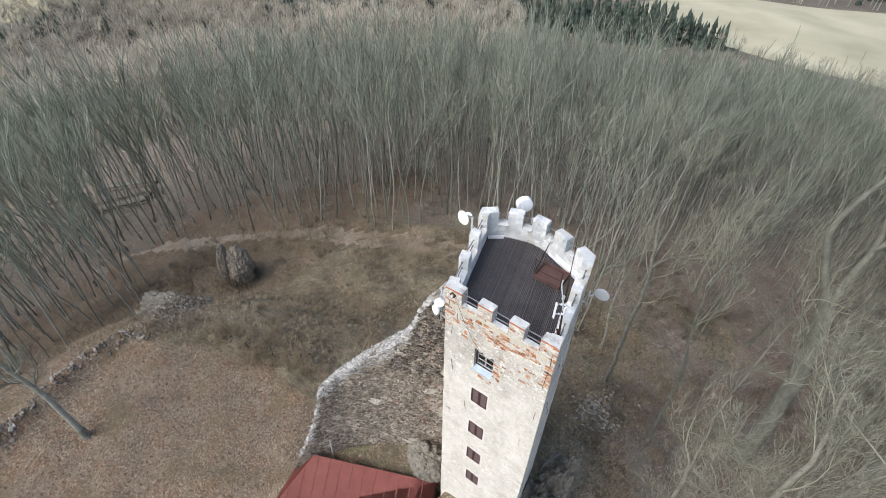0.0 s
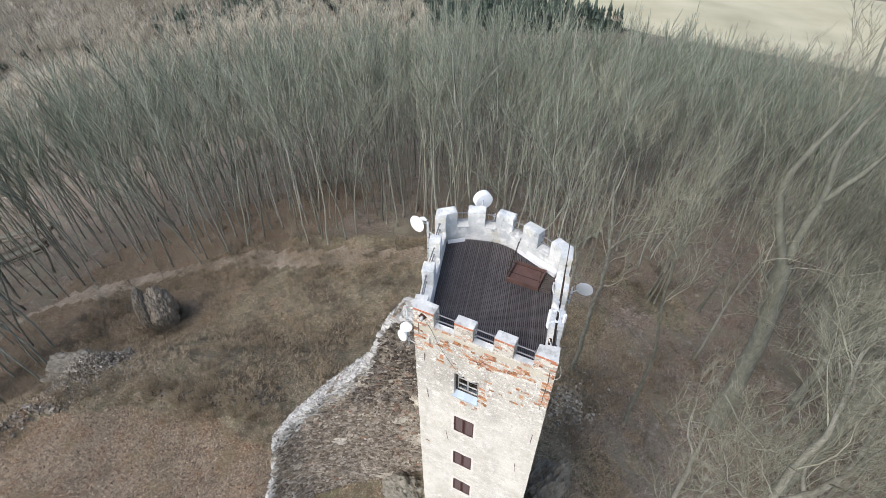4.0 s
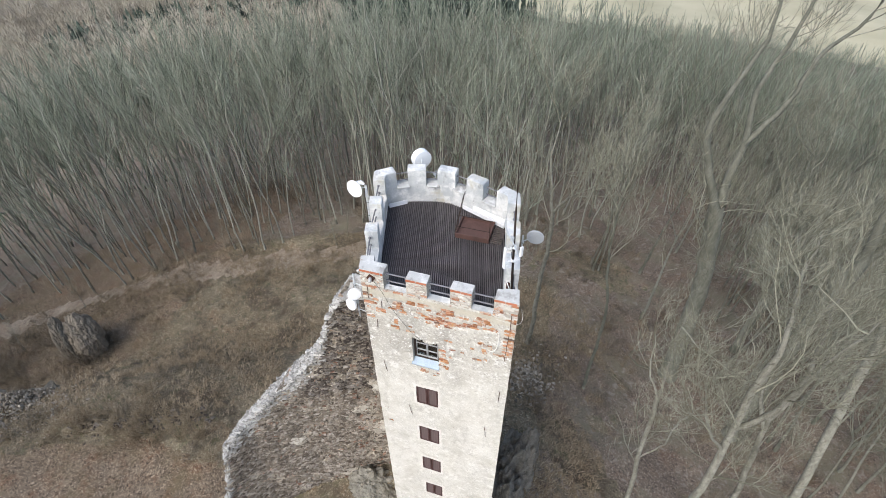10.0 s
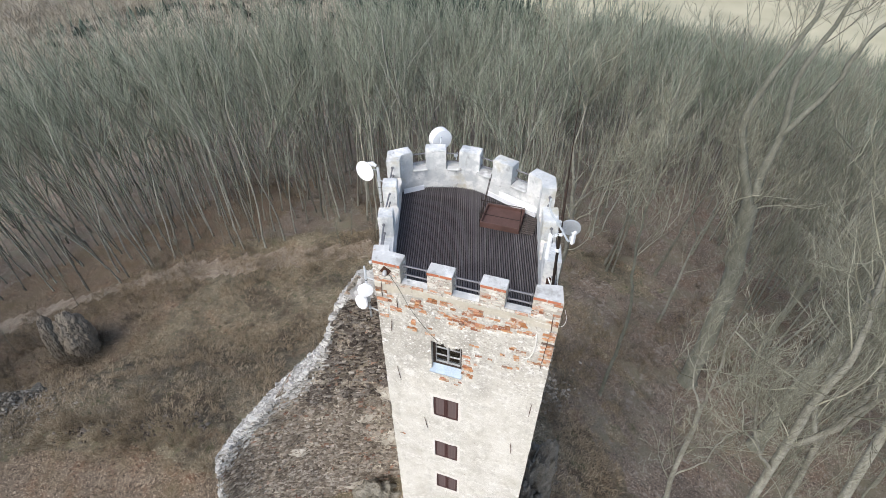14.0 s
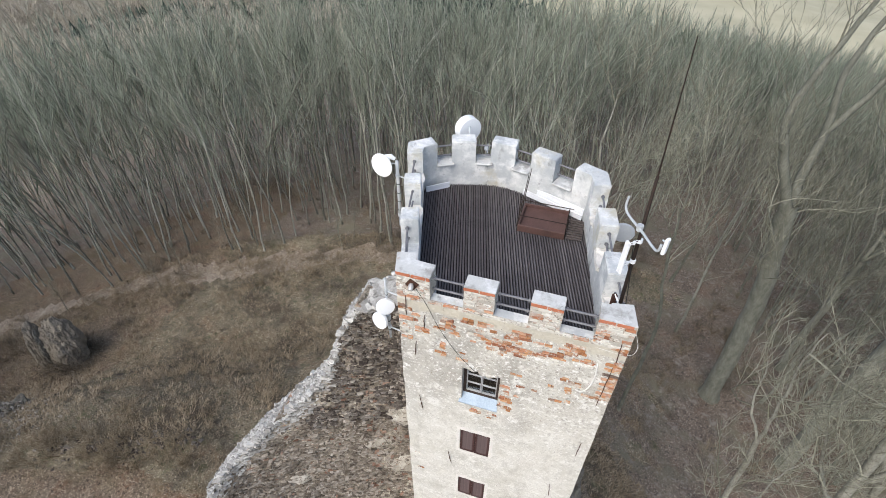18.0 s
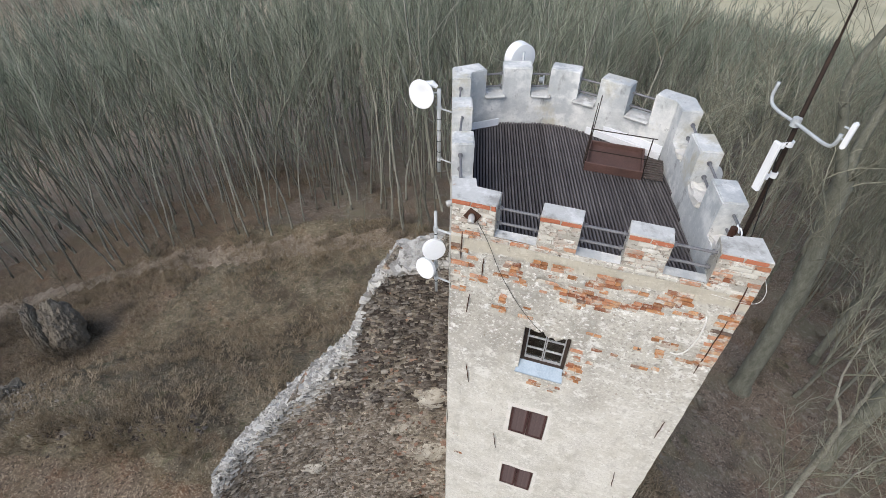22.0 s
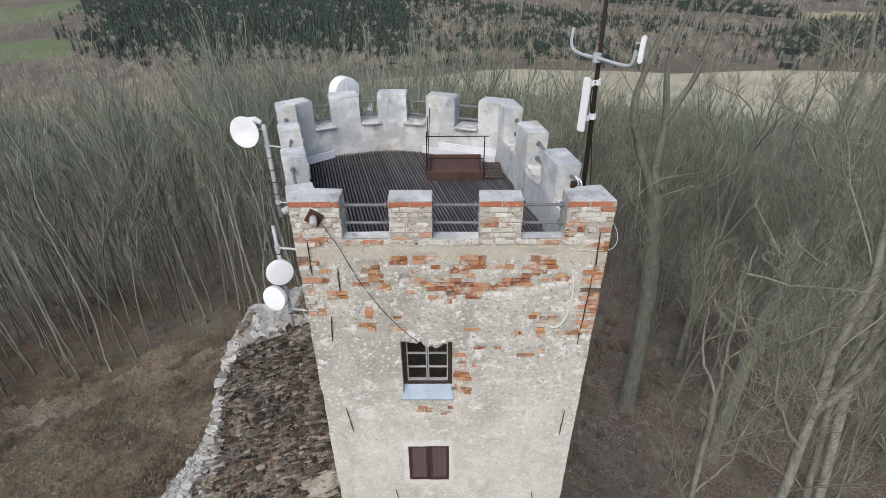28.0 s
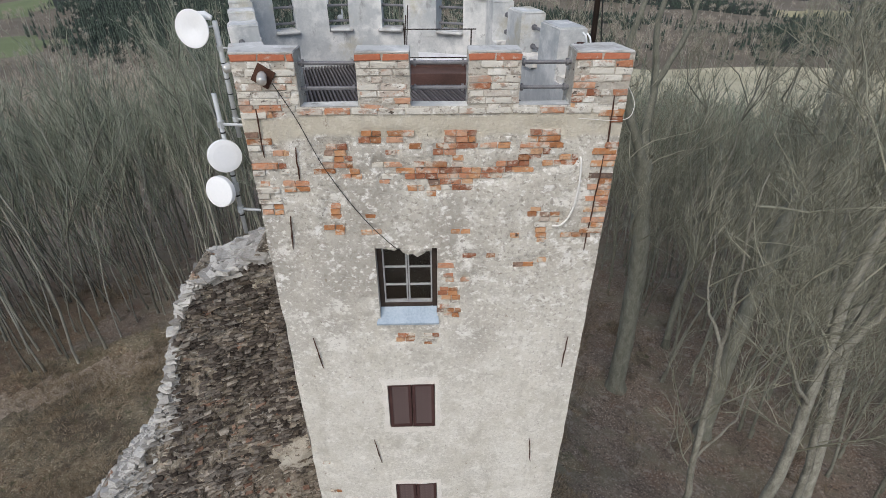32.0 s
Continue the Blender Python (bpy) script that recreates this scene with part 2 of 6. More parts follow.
RENDER = layered("cement_render", [(.43, .44, .435), (.52, .53, .52), (.60, .605, .59), (.68, .68, .66)], [((.40, .42, .43), .9, .54, .09, (1, 1, .8)), ((.74, .735, .71), 1.6, .56, .07, (1, 1, 1)), ((.47, .44, .35), 1.1, .63, .06, (1, 1, 1)), ((.27, .27, .265), 3.0, .655, .05, (1, 1, .45)), ((.38, .38, .37), 5.5, .64, .03, (1, 1, .8))], .3, .012)
CONCRETE = layered("cap_concrete", [(.45, .45, .435), (.53, .53, .51), (.60, .595, .575)], [((.34, .33, .31), 2.2, .56, .06, (1, 1, 1)), ((.66, .655, .64), 3.0, .58, .05, (1, 1, 1)), ((.40, .30, .23), 2.6, .67, .03, (1, 1, 1)), ((.22, .215, .205), 12.0, .67, .03, (1, 1, 1))], .35, .012)
ROOFING = mat("brown_black_roofing", [(.070, .062, .064), (.105, .095, .097), (.15, .137, .138)], 1.5, 30, rough=.8, bump=.2, rand=.3)
# the darkness of the slots between the ridges is put into this colour
DECK = mat("near_black_deck", [(.010, .009, .009), (.018, .016, .016), (.03, .027, .026)], 3, 40, rough=.95, bump=.3)
ROOFLIGHT = mat("worn_roofing", [(.05, .04, .037), (.09, .075, .068), (.15, .13, .12)], 3, 30, rough=.7, bump=.2)
STEEL = mat("galvanised_steel", [(.36, .385, .40), (.48, .505, .52), (.58, .60, .61)], 6, 60, rough=.55, bump=.1, metal=.15)
IRON = mat("dark_iron", [(.018, .014, .012), (.04, .028, .022), (.07, .04, .028)], 8, 70, rough=.75, bump=.3, metal=.4)
RUST = mat("rusted_iron", [(.03, .017, .012), (.075, .036, .024), (.13, .062, .038)], 8, 70, rough=.9, bump=.3, metal=.1)
RAIL = mat("grey_rail_paint", [(.12, .12, .13), (.19, .19, .20), (.27, .27, .28)], 6, 60, rough=.6, bump=.15, metal=.2)
WHITE = mat("white_enamel", [(.77, .78, .79), (.81, .82, .83), (.85, .855, .86)], 2, 30, rough=.4, bump=.03)
GREYDISH = mat("grey_enamel", [(.38, .40, .42), (.48, .50, .52), (.56, .58, .60)], 2, 30, rough=.45, bump=.03)
WHITEBOARD = mat("white_flashing", [(.68, .69, .71), (.80, .81, .83), (.88, .89, .90)], 2.5, 25, rough=.5, bump=.1)
HATCHPAINT = mat("red_brown_paint", [(.062, .036, .03), (.10, .055, .046), (.14, .08, .068)], 3, 40, rough=.6, bump=.1)
SHUTTER = mat("brown_shutter_paint", [(.035, .017, .016), (.065, .032, .03), (.10, .055, .05)], 5, 40, rough=.6, bump=.2)
SLATPAINT = mat("worn_louvre_paint", [(.03, .016, .015), (.058, .031, .029), (.095, .058, .055)], 6, 50, rough=.5, bump=.15)
RIMPLASTER = mat("pale_rim_plaster", [(.58, .55, .50), (.70, .67, .615), (.79, .765, .72)], 5, 40, bump=.4)
TIMBER = mat("grey_window_paint", [(.24, .24, .245), (.36, .36, .365), (.48, .48, .485)], 6, 60, rough=.7, bump=.2)
# frame wood; its dark brown also stands in for the unlit room
DARKBROWN = mat("dark_frame_and_room", [(.02, .015, .012), (.045, .032, .025), (.08, .06, .05)], 6, 60, rough=.8, bump=.3)
SILLBLUE = mat("bluish_sheet_metal", [(.24, .30, .36), (.33, .40, .47), (.42, .49, .55)], 4, 30, rough=.5, bump=.08, metal=.1)
CABLE = mat("black_cable", [(.01, .01, .01), (.02, .02, .02)], 5, 50, rough=.7, bump=0)
HOSE = mat("white_hose", [(.660, .648, .600), (.840, .828, .792)], 5, 50, rough=.6, bump=0)
STONE = mat("rubble_stone", [(.092, .074, .058), (.155, .130, .104), (.218, .187, .152), (.295, .260, .218), (.41, .375, .33)], 3, 22, bump=.9, rand=.36)
LIMEPATCH = layered("old_lime_mortar", [(.28, .245, .195), (.42, .38, .315), (.54, .50, .43), (.63, .60, .53)], [((.16, .125, .095), 4.0, .58, .04, (1, 1, 1.6)), ((.60, .57, .50), 3.0, .60, .05, (1, 1, 1)), ((.10, .08, .065), 10.0, .62, .02, (1, 1, 2)), ((.36, .22, .15), 3.0, .66, .03, (1, 1, 2))], 1.0, .06)
DARKSTONE = mat("damp_brown_stone", [(.04, .032, .027), (.075, .062, .052), (.115, .097, .083), (.165, .146, .127), (.24, .22, .195)], 3, 22, bump=.9, rand=.4)
OLDBRICK = mat("weathered_old_brick", [(.12, .07, .05), (.21, .125, .09), (.30, .20, .15), (.36, .28, .22)], 5, 25, bump=.8, rand=.4)
STONELIGHT = mat("pale_broken_stone", [(.23, .22, .202), (.39, .378, .355), (.56, .55, .52)], 4, 22, bump=.8, rand=.36)
RUINCORE = layered("ruin_mortar", [(.098, .084, .067), (.210, .179, .140), (.350, .301, .238), (.476, .420, .343)], [((.070, .059, .049), 3.0, .56, .06, (1, 1, 2)), ((.560, .504, .413), 1.1, .57, .06, (1, 1, 1)), ((.392, .224, .154), 2.0, .62, .05, (1, 1, 1.5)), ((.644, .602, .518), 8.0, .60, .03, (1, 1, 2)), ((.049, .042, .035), 9.0, .60, .03, (1, 1, 2))], 1.0, .08)
MOSSTONE = mat("leaf_strewn_stone", [(.10, .09, .072), (.20, .182, .15), (.32, .297, .253), (.48, .45, .395)], 3, 18, bump=.8, rand=.45)
LEAFSTONE = mat("soil_stained_stone", [(.13, .112, .088), (.215, .19, .152), (.30, .268, .22), (.41, .375, .32)], 3, 18, bump=.8, rand=.45)
IVY = mat("brush_clad_rock", [(.12, .10, .077), (.23, .198, .155), (.34, .298, .24), (.47, .42, .35)], 2.2, 14, bump=1.0, dist=.15)
PALEROCK = mat("pale_crumbling_rock", [(.10, .092, .07), (.19, .176, .142), (.30, .28, .235), (.45, .42, .36)], 2.2, 14, bump=1.0, dist=.10)
ROCK = mat("bedrock", [(.075, .068, .056), (.15, .138, .115), (.24, .222, .19), (.36, .335, .29)], 1.4, 10, bump=1.0, dist=.12, stretch=(1, 1, 2.2))
BARK = mat("grey_bark", [(.122, .117, .094), (.242, .236, .194), (.43, .425, .36)], 3, 22, bump=.6, rand=.3, stretch=(1, 1, .25))
BARKMOSS = mat("mossy_bark", [(.09, .091, .07), (.178, .179, .143), (.30, .298, .245)], 4, 26, bump=.9, rand=.15, stretch=(1, 1, .3))
BARKPALE = mat("pale_lichened_bark", [(.085, .08, .063), (.17, .163, .132), (.285, .277, .23), (.42, .41, .355)], 5, 30, bump=.9, rand=.15, stretch=(1, 1, .45))
TWIG = mat("bare_twigs", [(.13, .147, .108), (.24, .262, .198), (.41, .435, .345)], .6, 6, bump=0, rand=.4)
# TWIG darkened for the trees behind: the wood's shaded depth is in the colour
DARKTWIG = mat("darkened_back_twigs", [(.108, .128, .092), (.20, .228, .168), (.35, .385, .298)], .6, 6, bump=0, rand=.4)
TWIGOLIVE = mat("olive_twigs", [(.105, .106, .075), (.20, .20, .148), (.36, .356, .275)], .6, 6, bump=0, rand=.4)
TWIGPALE = mat("pale_twigs", [(.135, .131, .095), (.24, .233, .174), (.41, .40, .31)], .6, 6, bump=0, rand=.4)
WOODS = mat("far_bare_woods", [(.234, .206, .159), (.370, .327, .265), (.517, .469, .390)], .02, .4, bump=0, rand=.5)
SCRUB = mat("beige_scrub", [(.29, .255, .195), (.455, .41, .325), (.66, .61, .50)], .014, .10, bump=0, rand=.25)
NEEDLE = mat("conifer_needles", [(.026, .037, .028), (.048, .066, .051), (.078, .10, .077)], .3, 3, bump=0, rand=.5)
LITTER = layered("leaf_litter", [(.068, .049, .033), (.126, .094, .065), (.186, .141, .099), (.270, .213, .154)], [
    ((.150, .088, .052), .8, .56, .08, (1, 1, 1)), ((.385, .305, .215), 7.5, .575, .02, (1, 1, 1)), ((.056, .041, .028), 5.5, .57, .02, (1, 1, 1)), ((.440, .360, .262), 13.0, .59, .015, (1, 1, 1)), ((.135, .105, .060), .35, .60, .10, (1, 1, 1)), ((.520, .440, .335), 10.0, .63, .012, (1, 1, 1)), ((.038, .028, .020), 9.0, .615, .015, (1, 1, 1))], .9, .05)
WOODFLOOR = layered("wood_floor", [(.085, .064, .048), (.145, .112, .086), (.205, .162, .126), (.29, .237, .188)], [
    ((.16, .105, .072), .5, .57, .08, (1, 1, 1)), ((.42, .35, .275), 7.5, .58, .02, (1, 1, 1)), ((.07, .055, .042), 5.5, .575, .02, (1, 1, 1)), ((.47, .40, .325), 13.0, .595, .015, (1, 1, 1)), ((.20, .185, .13), .3, .58, .10, (1, 1, 1)), ((.055, .043, .034), 9.0, .62, .015, (1, 1, 1)), ((.30, .265, .22), 1.7, .60, .05, (1, 1, 1))], .9, .05)
PATHLEAF = layered("trodden_leaves", [(.15, .12, .09), (.24, .195, .15), (.33, .275, .215), (.43, .37, .295)], [
    ((.20, .14, .095), .8, .58, .08, (1, 1, 1)), ((.52, .45, .36), 7.5, .57, .02, (1, 1, 1)), ((.09, .07, .052), 5.5, .59, .02, (1, 1, 1)), ((.58, .51, .42), 13.0, .60, .015, (1, 1, 1))], .9, .05)
DRYGRASS = layered("dry_grass_bank", [(.090, .073, .048), (.170, .142, .095), (.238, .202, .137), (.327, .275, .196)], [
    ((.192, .126, .075), .5, .58, .08, (1, 1, 1)), ((.371, .322, .216), 2.4, .60, .04, (1, 1, 1)), ((.075, .062, .043), 4.0, .60, .03, (1, 1, 1)), ((.460, .393, .280), 7.0, .585, .02, (1, 1, 1)), ((.134, .144, .070), .7, .63, .06, (1, 1, 1)), ((.50, .44, .34), 9.0, .60, .012, (1, 1, 1)), ((.058, .045, .033), 7.0, .59, .03, (1, 1, 1)), ((.077, .061, .043), .22, .55, .09, (1, 1, 1)), ((.090, .088, .047), 1.6, .60, .05, (1, 1, 1)), ((.298, .270, .205), 14.0, .62, .03, (1, 1, 1))], .9, .08)
MEADOW = mat("pale_meadow", [(.30, .27, .15), (.40, .36, .21), (.48, .43, .27)], .012, .5, bump=.2)
GREENFIELD = mat("winter_crop", [(.10, .125, .06), (.15, .18, .085), (.19, .22, .115)], .02, .6, bump=.2)
HEATH = mat("brown_heath", [(.085, .069, .050), (.158, .132, .099), (.248, .213, .163)], .02, .6, bump=.3)
# the large pale meadow lies in the heath with a clear curved edge
_n, _l = HEATH.node_tree.nodes, HEATH.node_tree.links
_co = next(k for k in _n if k.type == 'TEX_COORD')
_mp, _ln, _mr, _mx, _tn, _rp = _n.new("ShaderNodeMapping"), _n.new("ShaderNodeVectorMath"), _n.new("ShaderNodeMapRange"), _n.new("ShaderNodeMix"), _n.new("ShaderNodeTexNoise"), _n.new("ShaderNodeValToRGB")
_mp.vector_type = 'TEXTURE'
_mp.inputs["Location"].default_value, _mp.inputs["Rotation"].default_value, _mp.inputs["Scale"].default_value = (190, 364, 0), (0, 0, radians(8)), (290, 96, 1e6)
_l.new(_co.outputs["Object"], _mp.inputs[0])
_ln.operation = 'LENGTH'
_l.new(_mp.outputs[0], _ln.inputs[0])
_mr.inputs[1].default_value, _mr.inputs[2].default_value, _mr.inputs[3].default_value, _mr.inputs[4].default_value = .985, 1.0, 1.0, 0.0
_l.new(_ln.outputs["Value"], _mr.inputs[0])
_tn.inputs["Scale"].default_value, _tn.inputs["Detail"].default_value = .03, 8
_l.new(_co.outputs["Object"], _tn.inputs["Vector"])
_rp.color_ramp.elements[0].position, _rp.color_ramp.elements[0].color = .3, (.36, .33, .22, 1)
_rp.color_ramp.elements[1].position, _rp.color_ramp.elements[1].color = .7, (.51, .47, .33, 1)
_l.new(_tn.outputs[0], _rp.inputs[0])
_mx.data_type = 'RGBA'
_l.new(_mr.outputs[0], _mx.inputs[0])
_l.new(_n["Principled BSDF"].inputs["Base Color"].links[0].from_socket, _mx.inputs[6])
_l.new(_rp.outputs[0], _mx.inputs[7])
_l.new(_mx.outputs[2], _n["Principled BSDF"].inputs["Base Color"])
# the dark gaps between the far conifers are put into this ground colour
PINEFLOOR = mat("dark_conifer_gaps", [(.010, .014, .009), (.02, .026, .016), (.045, .045, .03)], .05, .8, bump=.3)
ROOFRED = mat("red_metal_roof", [(.20, .055, .045), (.27, .08, .065), (.33, .11, .09)], 1.2, 20, rough=.5, bump=.1)
BRUSH = mat("brown_brushwood", [(.10, .08, .058), (.17, .14, .105), (.26, .225, .18)], .8, 8, bump=0, rand=.5)
DRYSTALK = mat("dry_stalks", [(.142, .106, .065), (.232, .182, .120), (.361, .302, .215)], .8, 8, bump=0, rand=.5)
GLASS = bpy.data.materials.new("window_glass")
GLASS.use_nodes = True
_g = GLASS.node_tree.nodes["Principled BSDF"]
_g.inputs["Transmission Weight"].default_value, _g.inputs["Roughness"].default_value = 1.0, 0.03
_g.inputs["Base Color"].default_value = (.8, .85, .85, 1)
LAMPGLASS = bpy.data.materials.new("lamp_glass")
LAMPGLASS.use_nodes = True
_g = LAMPGLASS.node_tree.nodes["Principled BSDF"]
_g.inputs["Roughness"].default_value, _g.inputs["Base Color"].default_value, _g.inputs["Metallic"].default_value = 0.25, (.55, .54, .51, 1), 0.4

# ---- builders ----
RNG = np.random.default_rng(7)


def thing(name, label, category, at=(0, 0, 0), group="", kind=""):
    ob = new(name)
    ob.location = at
    ob.empty_display_size = 0.2
    return tagged(ob, label, category, group, kind)


def meshdata(name, verts, faces, *mats):
    me = bpy.data.meshes.new(name)
    me.from_pydata([tuple(v) for v in verts], [], [tuple(f) for f in faces])
    for m in mats:
        me.materials.append(m)
    return me


def put(name, me, parent=None, m=None, label=""):
    """One object on the mesh me; a part when it has a parent."""
    ob = new(name, me)
    if parent:
        ob.parent = parent
        if m is None:
            m = Matrix.Translation(-parent.matrix_basis.translation) if parent.type == 'EMPTY' and not parent.parent else Matrix()
    if m is not None:
        ob.matrix_basis = m
    return tagged(ob, label)


def part(name, bm, material, parent=None, label=""):
    me = bpy.data.meshes.new(name)
    bm.to_mesh(me)
    bm.free()
    me.materials.append(material)
    return put(name, me, parent, None, label)


def box(bm, x0, x1, y0, y1, z0, z1, m=None):
    vs = [bm.verts.new((x, y, z)) for z in (z0, z1) for y in (y0, y1) for x in (x0, x1)]
    for f in ((0, 2, 3, 1), (4, 5, 7, 6), (0, 1, 5, 4), (2, 6, 7, 3), (0, 4, 6, 2), (1, 3, 7, 5)):
        bm.faces.new([vs[i] for i in f])
    if m is not None:
        bmesh.ops.transform(bm, matrix=m, verts=vs)
    return vs


def prism(bm, poly, z0, z1):
    """poly: corners in plan, counter-clockwise."""
    a = [bm.verts.new((x, y, z0)) for x, y in poly]
    b = [bm.verts.new((x, y, z1)) for x, y in poly]
    n = len(poly)
    bm.faces.new(a[::-1])
    bm.faces.new(b)
    for i in range(n):
        bm.faces.new((a[i], a[(i + 1) % n], b[(i + 1) % n], b[i]))


def worn(bm, width=.015, amt=.008, scale=4.0, cuts=0):
    """Bevels the edges and roughens the faces."""
    if cuts:
        bmesh.ops.subdivide_edges(bm, edges=bm.edges[:], cuts=cuts, use_grid_fill=True)
    else:
        bmesh.ops.bevel(bm, geom=bm.edges[:], offset=width, segments=1, affect='EDGES')
    for v in bm.verts:
        v.co += amt * noise.noise_vector(v.co * scale)


def frames_of(pts):
    t = np.gradient(pts, axis=0)
    t /= np.linalg.norm(t, axis=1)[:, None] + 1e-9
    up = np.array([0.31, 0.17, 0.93]) if abs(t[0, 2]) < .85 else np.array([1.0, .2, 0])
    u = np.cross(t, up)
    u /= np.linalg.norm(u, axis=1)[:, None] + 1e-9
    return u, np.cross(t, u)


def tube_arrays(pts, rad, sides, closed=True):
    pts = np.asarray(pts, float)
    n = len(pts)
    rad = np.broadcast_to(np.asarray(rad, float), (n,))
    u, v = frames_of(pts)
    a = np.linspace(0, 2 * np.pi, sides, endpoint=False)
    ring = pts[:, None] + rad[:, None, None] * (np.cos(a)[None, :, None] * u[:, None] + np.sin(a)[None, :, None] * v[:, None])
    faces = []
    for i in range(n - 1):
        for j in range(sides):
            k = (j + 1) % sides
            faces.append((i * sides + j, i * sides + k, (i + 1) * sides + k, (i + 1) * sides + j))
    if closed:
        faces.append(tuple(range(sides))[::-1])
        faces.append(tuple((n - 1) * sides + j for j in range(sides)))
    return ring.reshape(-1, 3), faces


def tube(bm, pts, rad, sides=8):
    v, f = tube_arrays(pts, rad, sides)
    vs = [bm.verts.new(p) for p in v]
    for face in f:
        bm.faces.new([vs[i] for i in face])


def spline(pts, n=6):
    """A smooth line through pts."""
    p = [np.array(q, float) for q in pts]
    p = [2 * p[0] - p[1]] + p + [2 * p[-1] - p[-2]]
    out = []
    for a, b, c, d in zip(p, p[1:], p[2:], p[3:]):
        for k in range(n):
            t = k / n
            out.append(.5 * (2 * b + (c - a) * t + (2 * a - 5 * b + 4 * c - d) * t * t + (3 * b - a - 3 * c + d) * t ** 3))
    return out + [p[-2]]


def smooth(ob):
    for p in ob.data.polygons:
        p.use_smooth = True
    return ob


def step(a, b, x):
    t = np.clip((np.asarray(x, float) - a) / (b - a), 0, 1)
    return t * t * (3 - 2 * t)


# ---- ground ----
RUIN_X = [-13.0, -10.6, -9.9, -9.0, -7.0, -5.0, -3.7, -1.5]
RUIN_Y = [-5.5, -3.0, -1.7, -0.5, 0.8, 1.6, 2.1, 2.6]
TOP_X = [-11.0, -10.4, -10.1, -9.75, -9.0, -8.2, -7.0, -6.2, -5.6, -5.3, -5.1, -4.7, -3.9, -2.2]
TOP_Z = [0.0, 2.6, 4.4, 7.6, 8.5, 9.5, 10.8, 11.7, 12.9, 13.9, 14.6, 15.25, 15.45, 15.8]


def wobble(x, y, s, seed=0.0):
    """Cheap smooth noise in plan, about -1 to 1."""
    return (np.sin(x * s + 1.7 * np.sin(y * s * .7 + seed)) + np.sin(y * s * 1.13 + 2.1 * np.sin(x * s * .6 + 1.3 + seed)) + .6 * np.sin((x + y) * s * 2.1 + seed * 2)) / 2.6


def ground_z(x, y):
    x, y = np.asarray(x, float), np.asarray(y, float)
    r = np.hypot(x + 3, y - 2)
    z = np.interp(r, [0, 9, 14, 20, 30, 37, 60, 85, 150, 250, 500, 900, 6000], [-1.5, -2.2, -4.4, -6.4, -7.8, -8.8, -13, -20, -42, -62, -86, -98, -100])
    court = step(23, 13, np.hypot(x + 20, y + 10))
    z = z + (-2.0 - z) * court
    mound = step(7.5, 2.6, np.hypot((x + 1.0), (y - 1.6)))
    z = z + (3.4 - z) * mound
    yr = np.interp(x, RUIN_X, RUIN_Y)
    ridge = step(4.5, .8, np.abs(y - .6 - yr)) * step(-13.5, -10.5, x) * step(1, -3, x)
    top = np.interp(x, [-13, -10, -6, -2], [-2, 0.6, 2.2, 3.3])
    z = z + np.maximum(top - z, 0) * ridge
    rim = np.exp(-((np.hypot(x + 12, y + 4) - 33.5) / 1.6) ** 2) * step(0, -8, x) * .7
    z = z + rim
    z = z + .55 * np.exp(-((y - np.interp(x, [-27, -22, -18], [.1, 1.5, 3.4])) / .7) ** 2) * step(-28, -25, x) * step(-15.5, -18, x)
    wallx = np.interp(y, [-20, -18, -14.5, -10.2, -7.3, -4.5, -3.4], [-28.6, -29.0, -29.6, -31.0, -31.6, -31.5, -30.0])
    z = z + 1.0 * np.exp(-((x - wallx) / .75) ** 2) * step(-21, -18, y) * step(-2.6, -4.5, y)
    off = -.4156 * (x + 10) + .9095 * (y + 2.62)
    south = step(.5, -.2, off) * step(-13.5, -12, x) * step(-1.9, -2.7, x) * step(-5.5, -4.2, off)
    z = z + (np.minimum(z, -.9) - z) * south
    near = step(120, 40, r)
    z = z + near * (.28 * wobble(x, y, .35) + .12 * wobble(x, y, 1.3, 2) + .05 * wobble(x, y, 3.1, 5))
    z = z + (1 - near) * (3.5 * wobble(x, y, .021, 3) + 8 * step(300, 900, r) * wobble(x, y, .006, 1))
    return z


MEADOW_AT, MEADOW_TURN, MEADOW_R = (190, 364), radians(8), (290, 96)


def bank_line(x):
    """The y at which the courtyard's leaf litter meets the overgrown bank."""
    return np.interp(x, [-36, -32, -30, -27, -23, -20, -15, -11], [-12, -6.5, -4, -2, -.4, 1.0, .2, -.8])


def in_meadow(x, y):
    u, v = x - MEADOW_AT[0], y - MEADOW_AT[1]
    c, d = math.cos(MEADOW_TURN), math.sin(MEADOW_TURN)
    return ((u * c + v * d) / MEADOW_R[0]) ** 2 + ((v * c - u * d) / MEADOW_R[1]) ** 2 < 1


def in_green(x, y):
    return (abs(x + 487) < 60 and abs(y - 612) < 62) or (abs(x + 740) < 100 and abs(y - 945) < 95)


def in_pale(x, y):
    return (abs(x + 415) < 58 and abs(y - 95) < 50) or (abs(x - 620) < 60 and abs(y - 860) < 40)


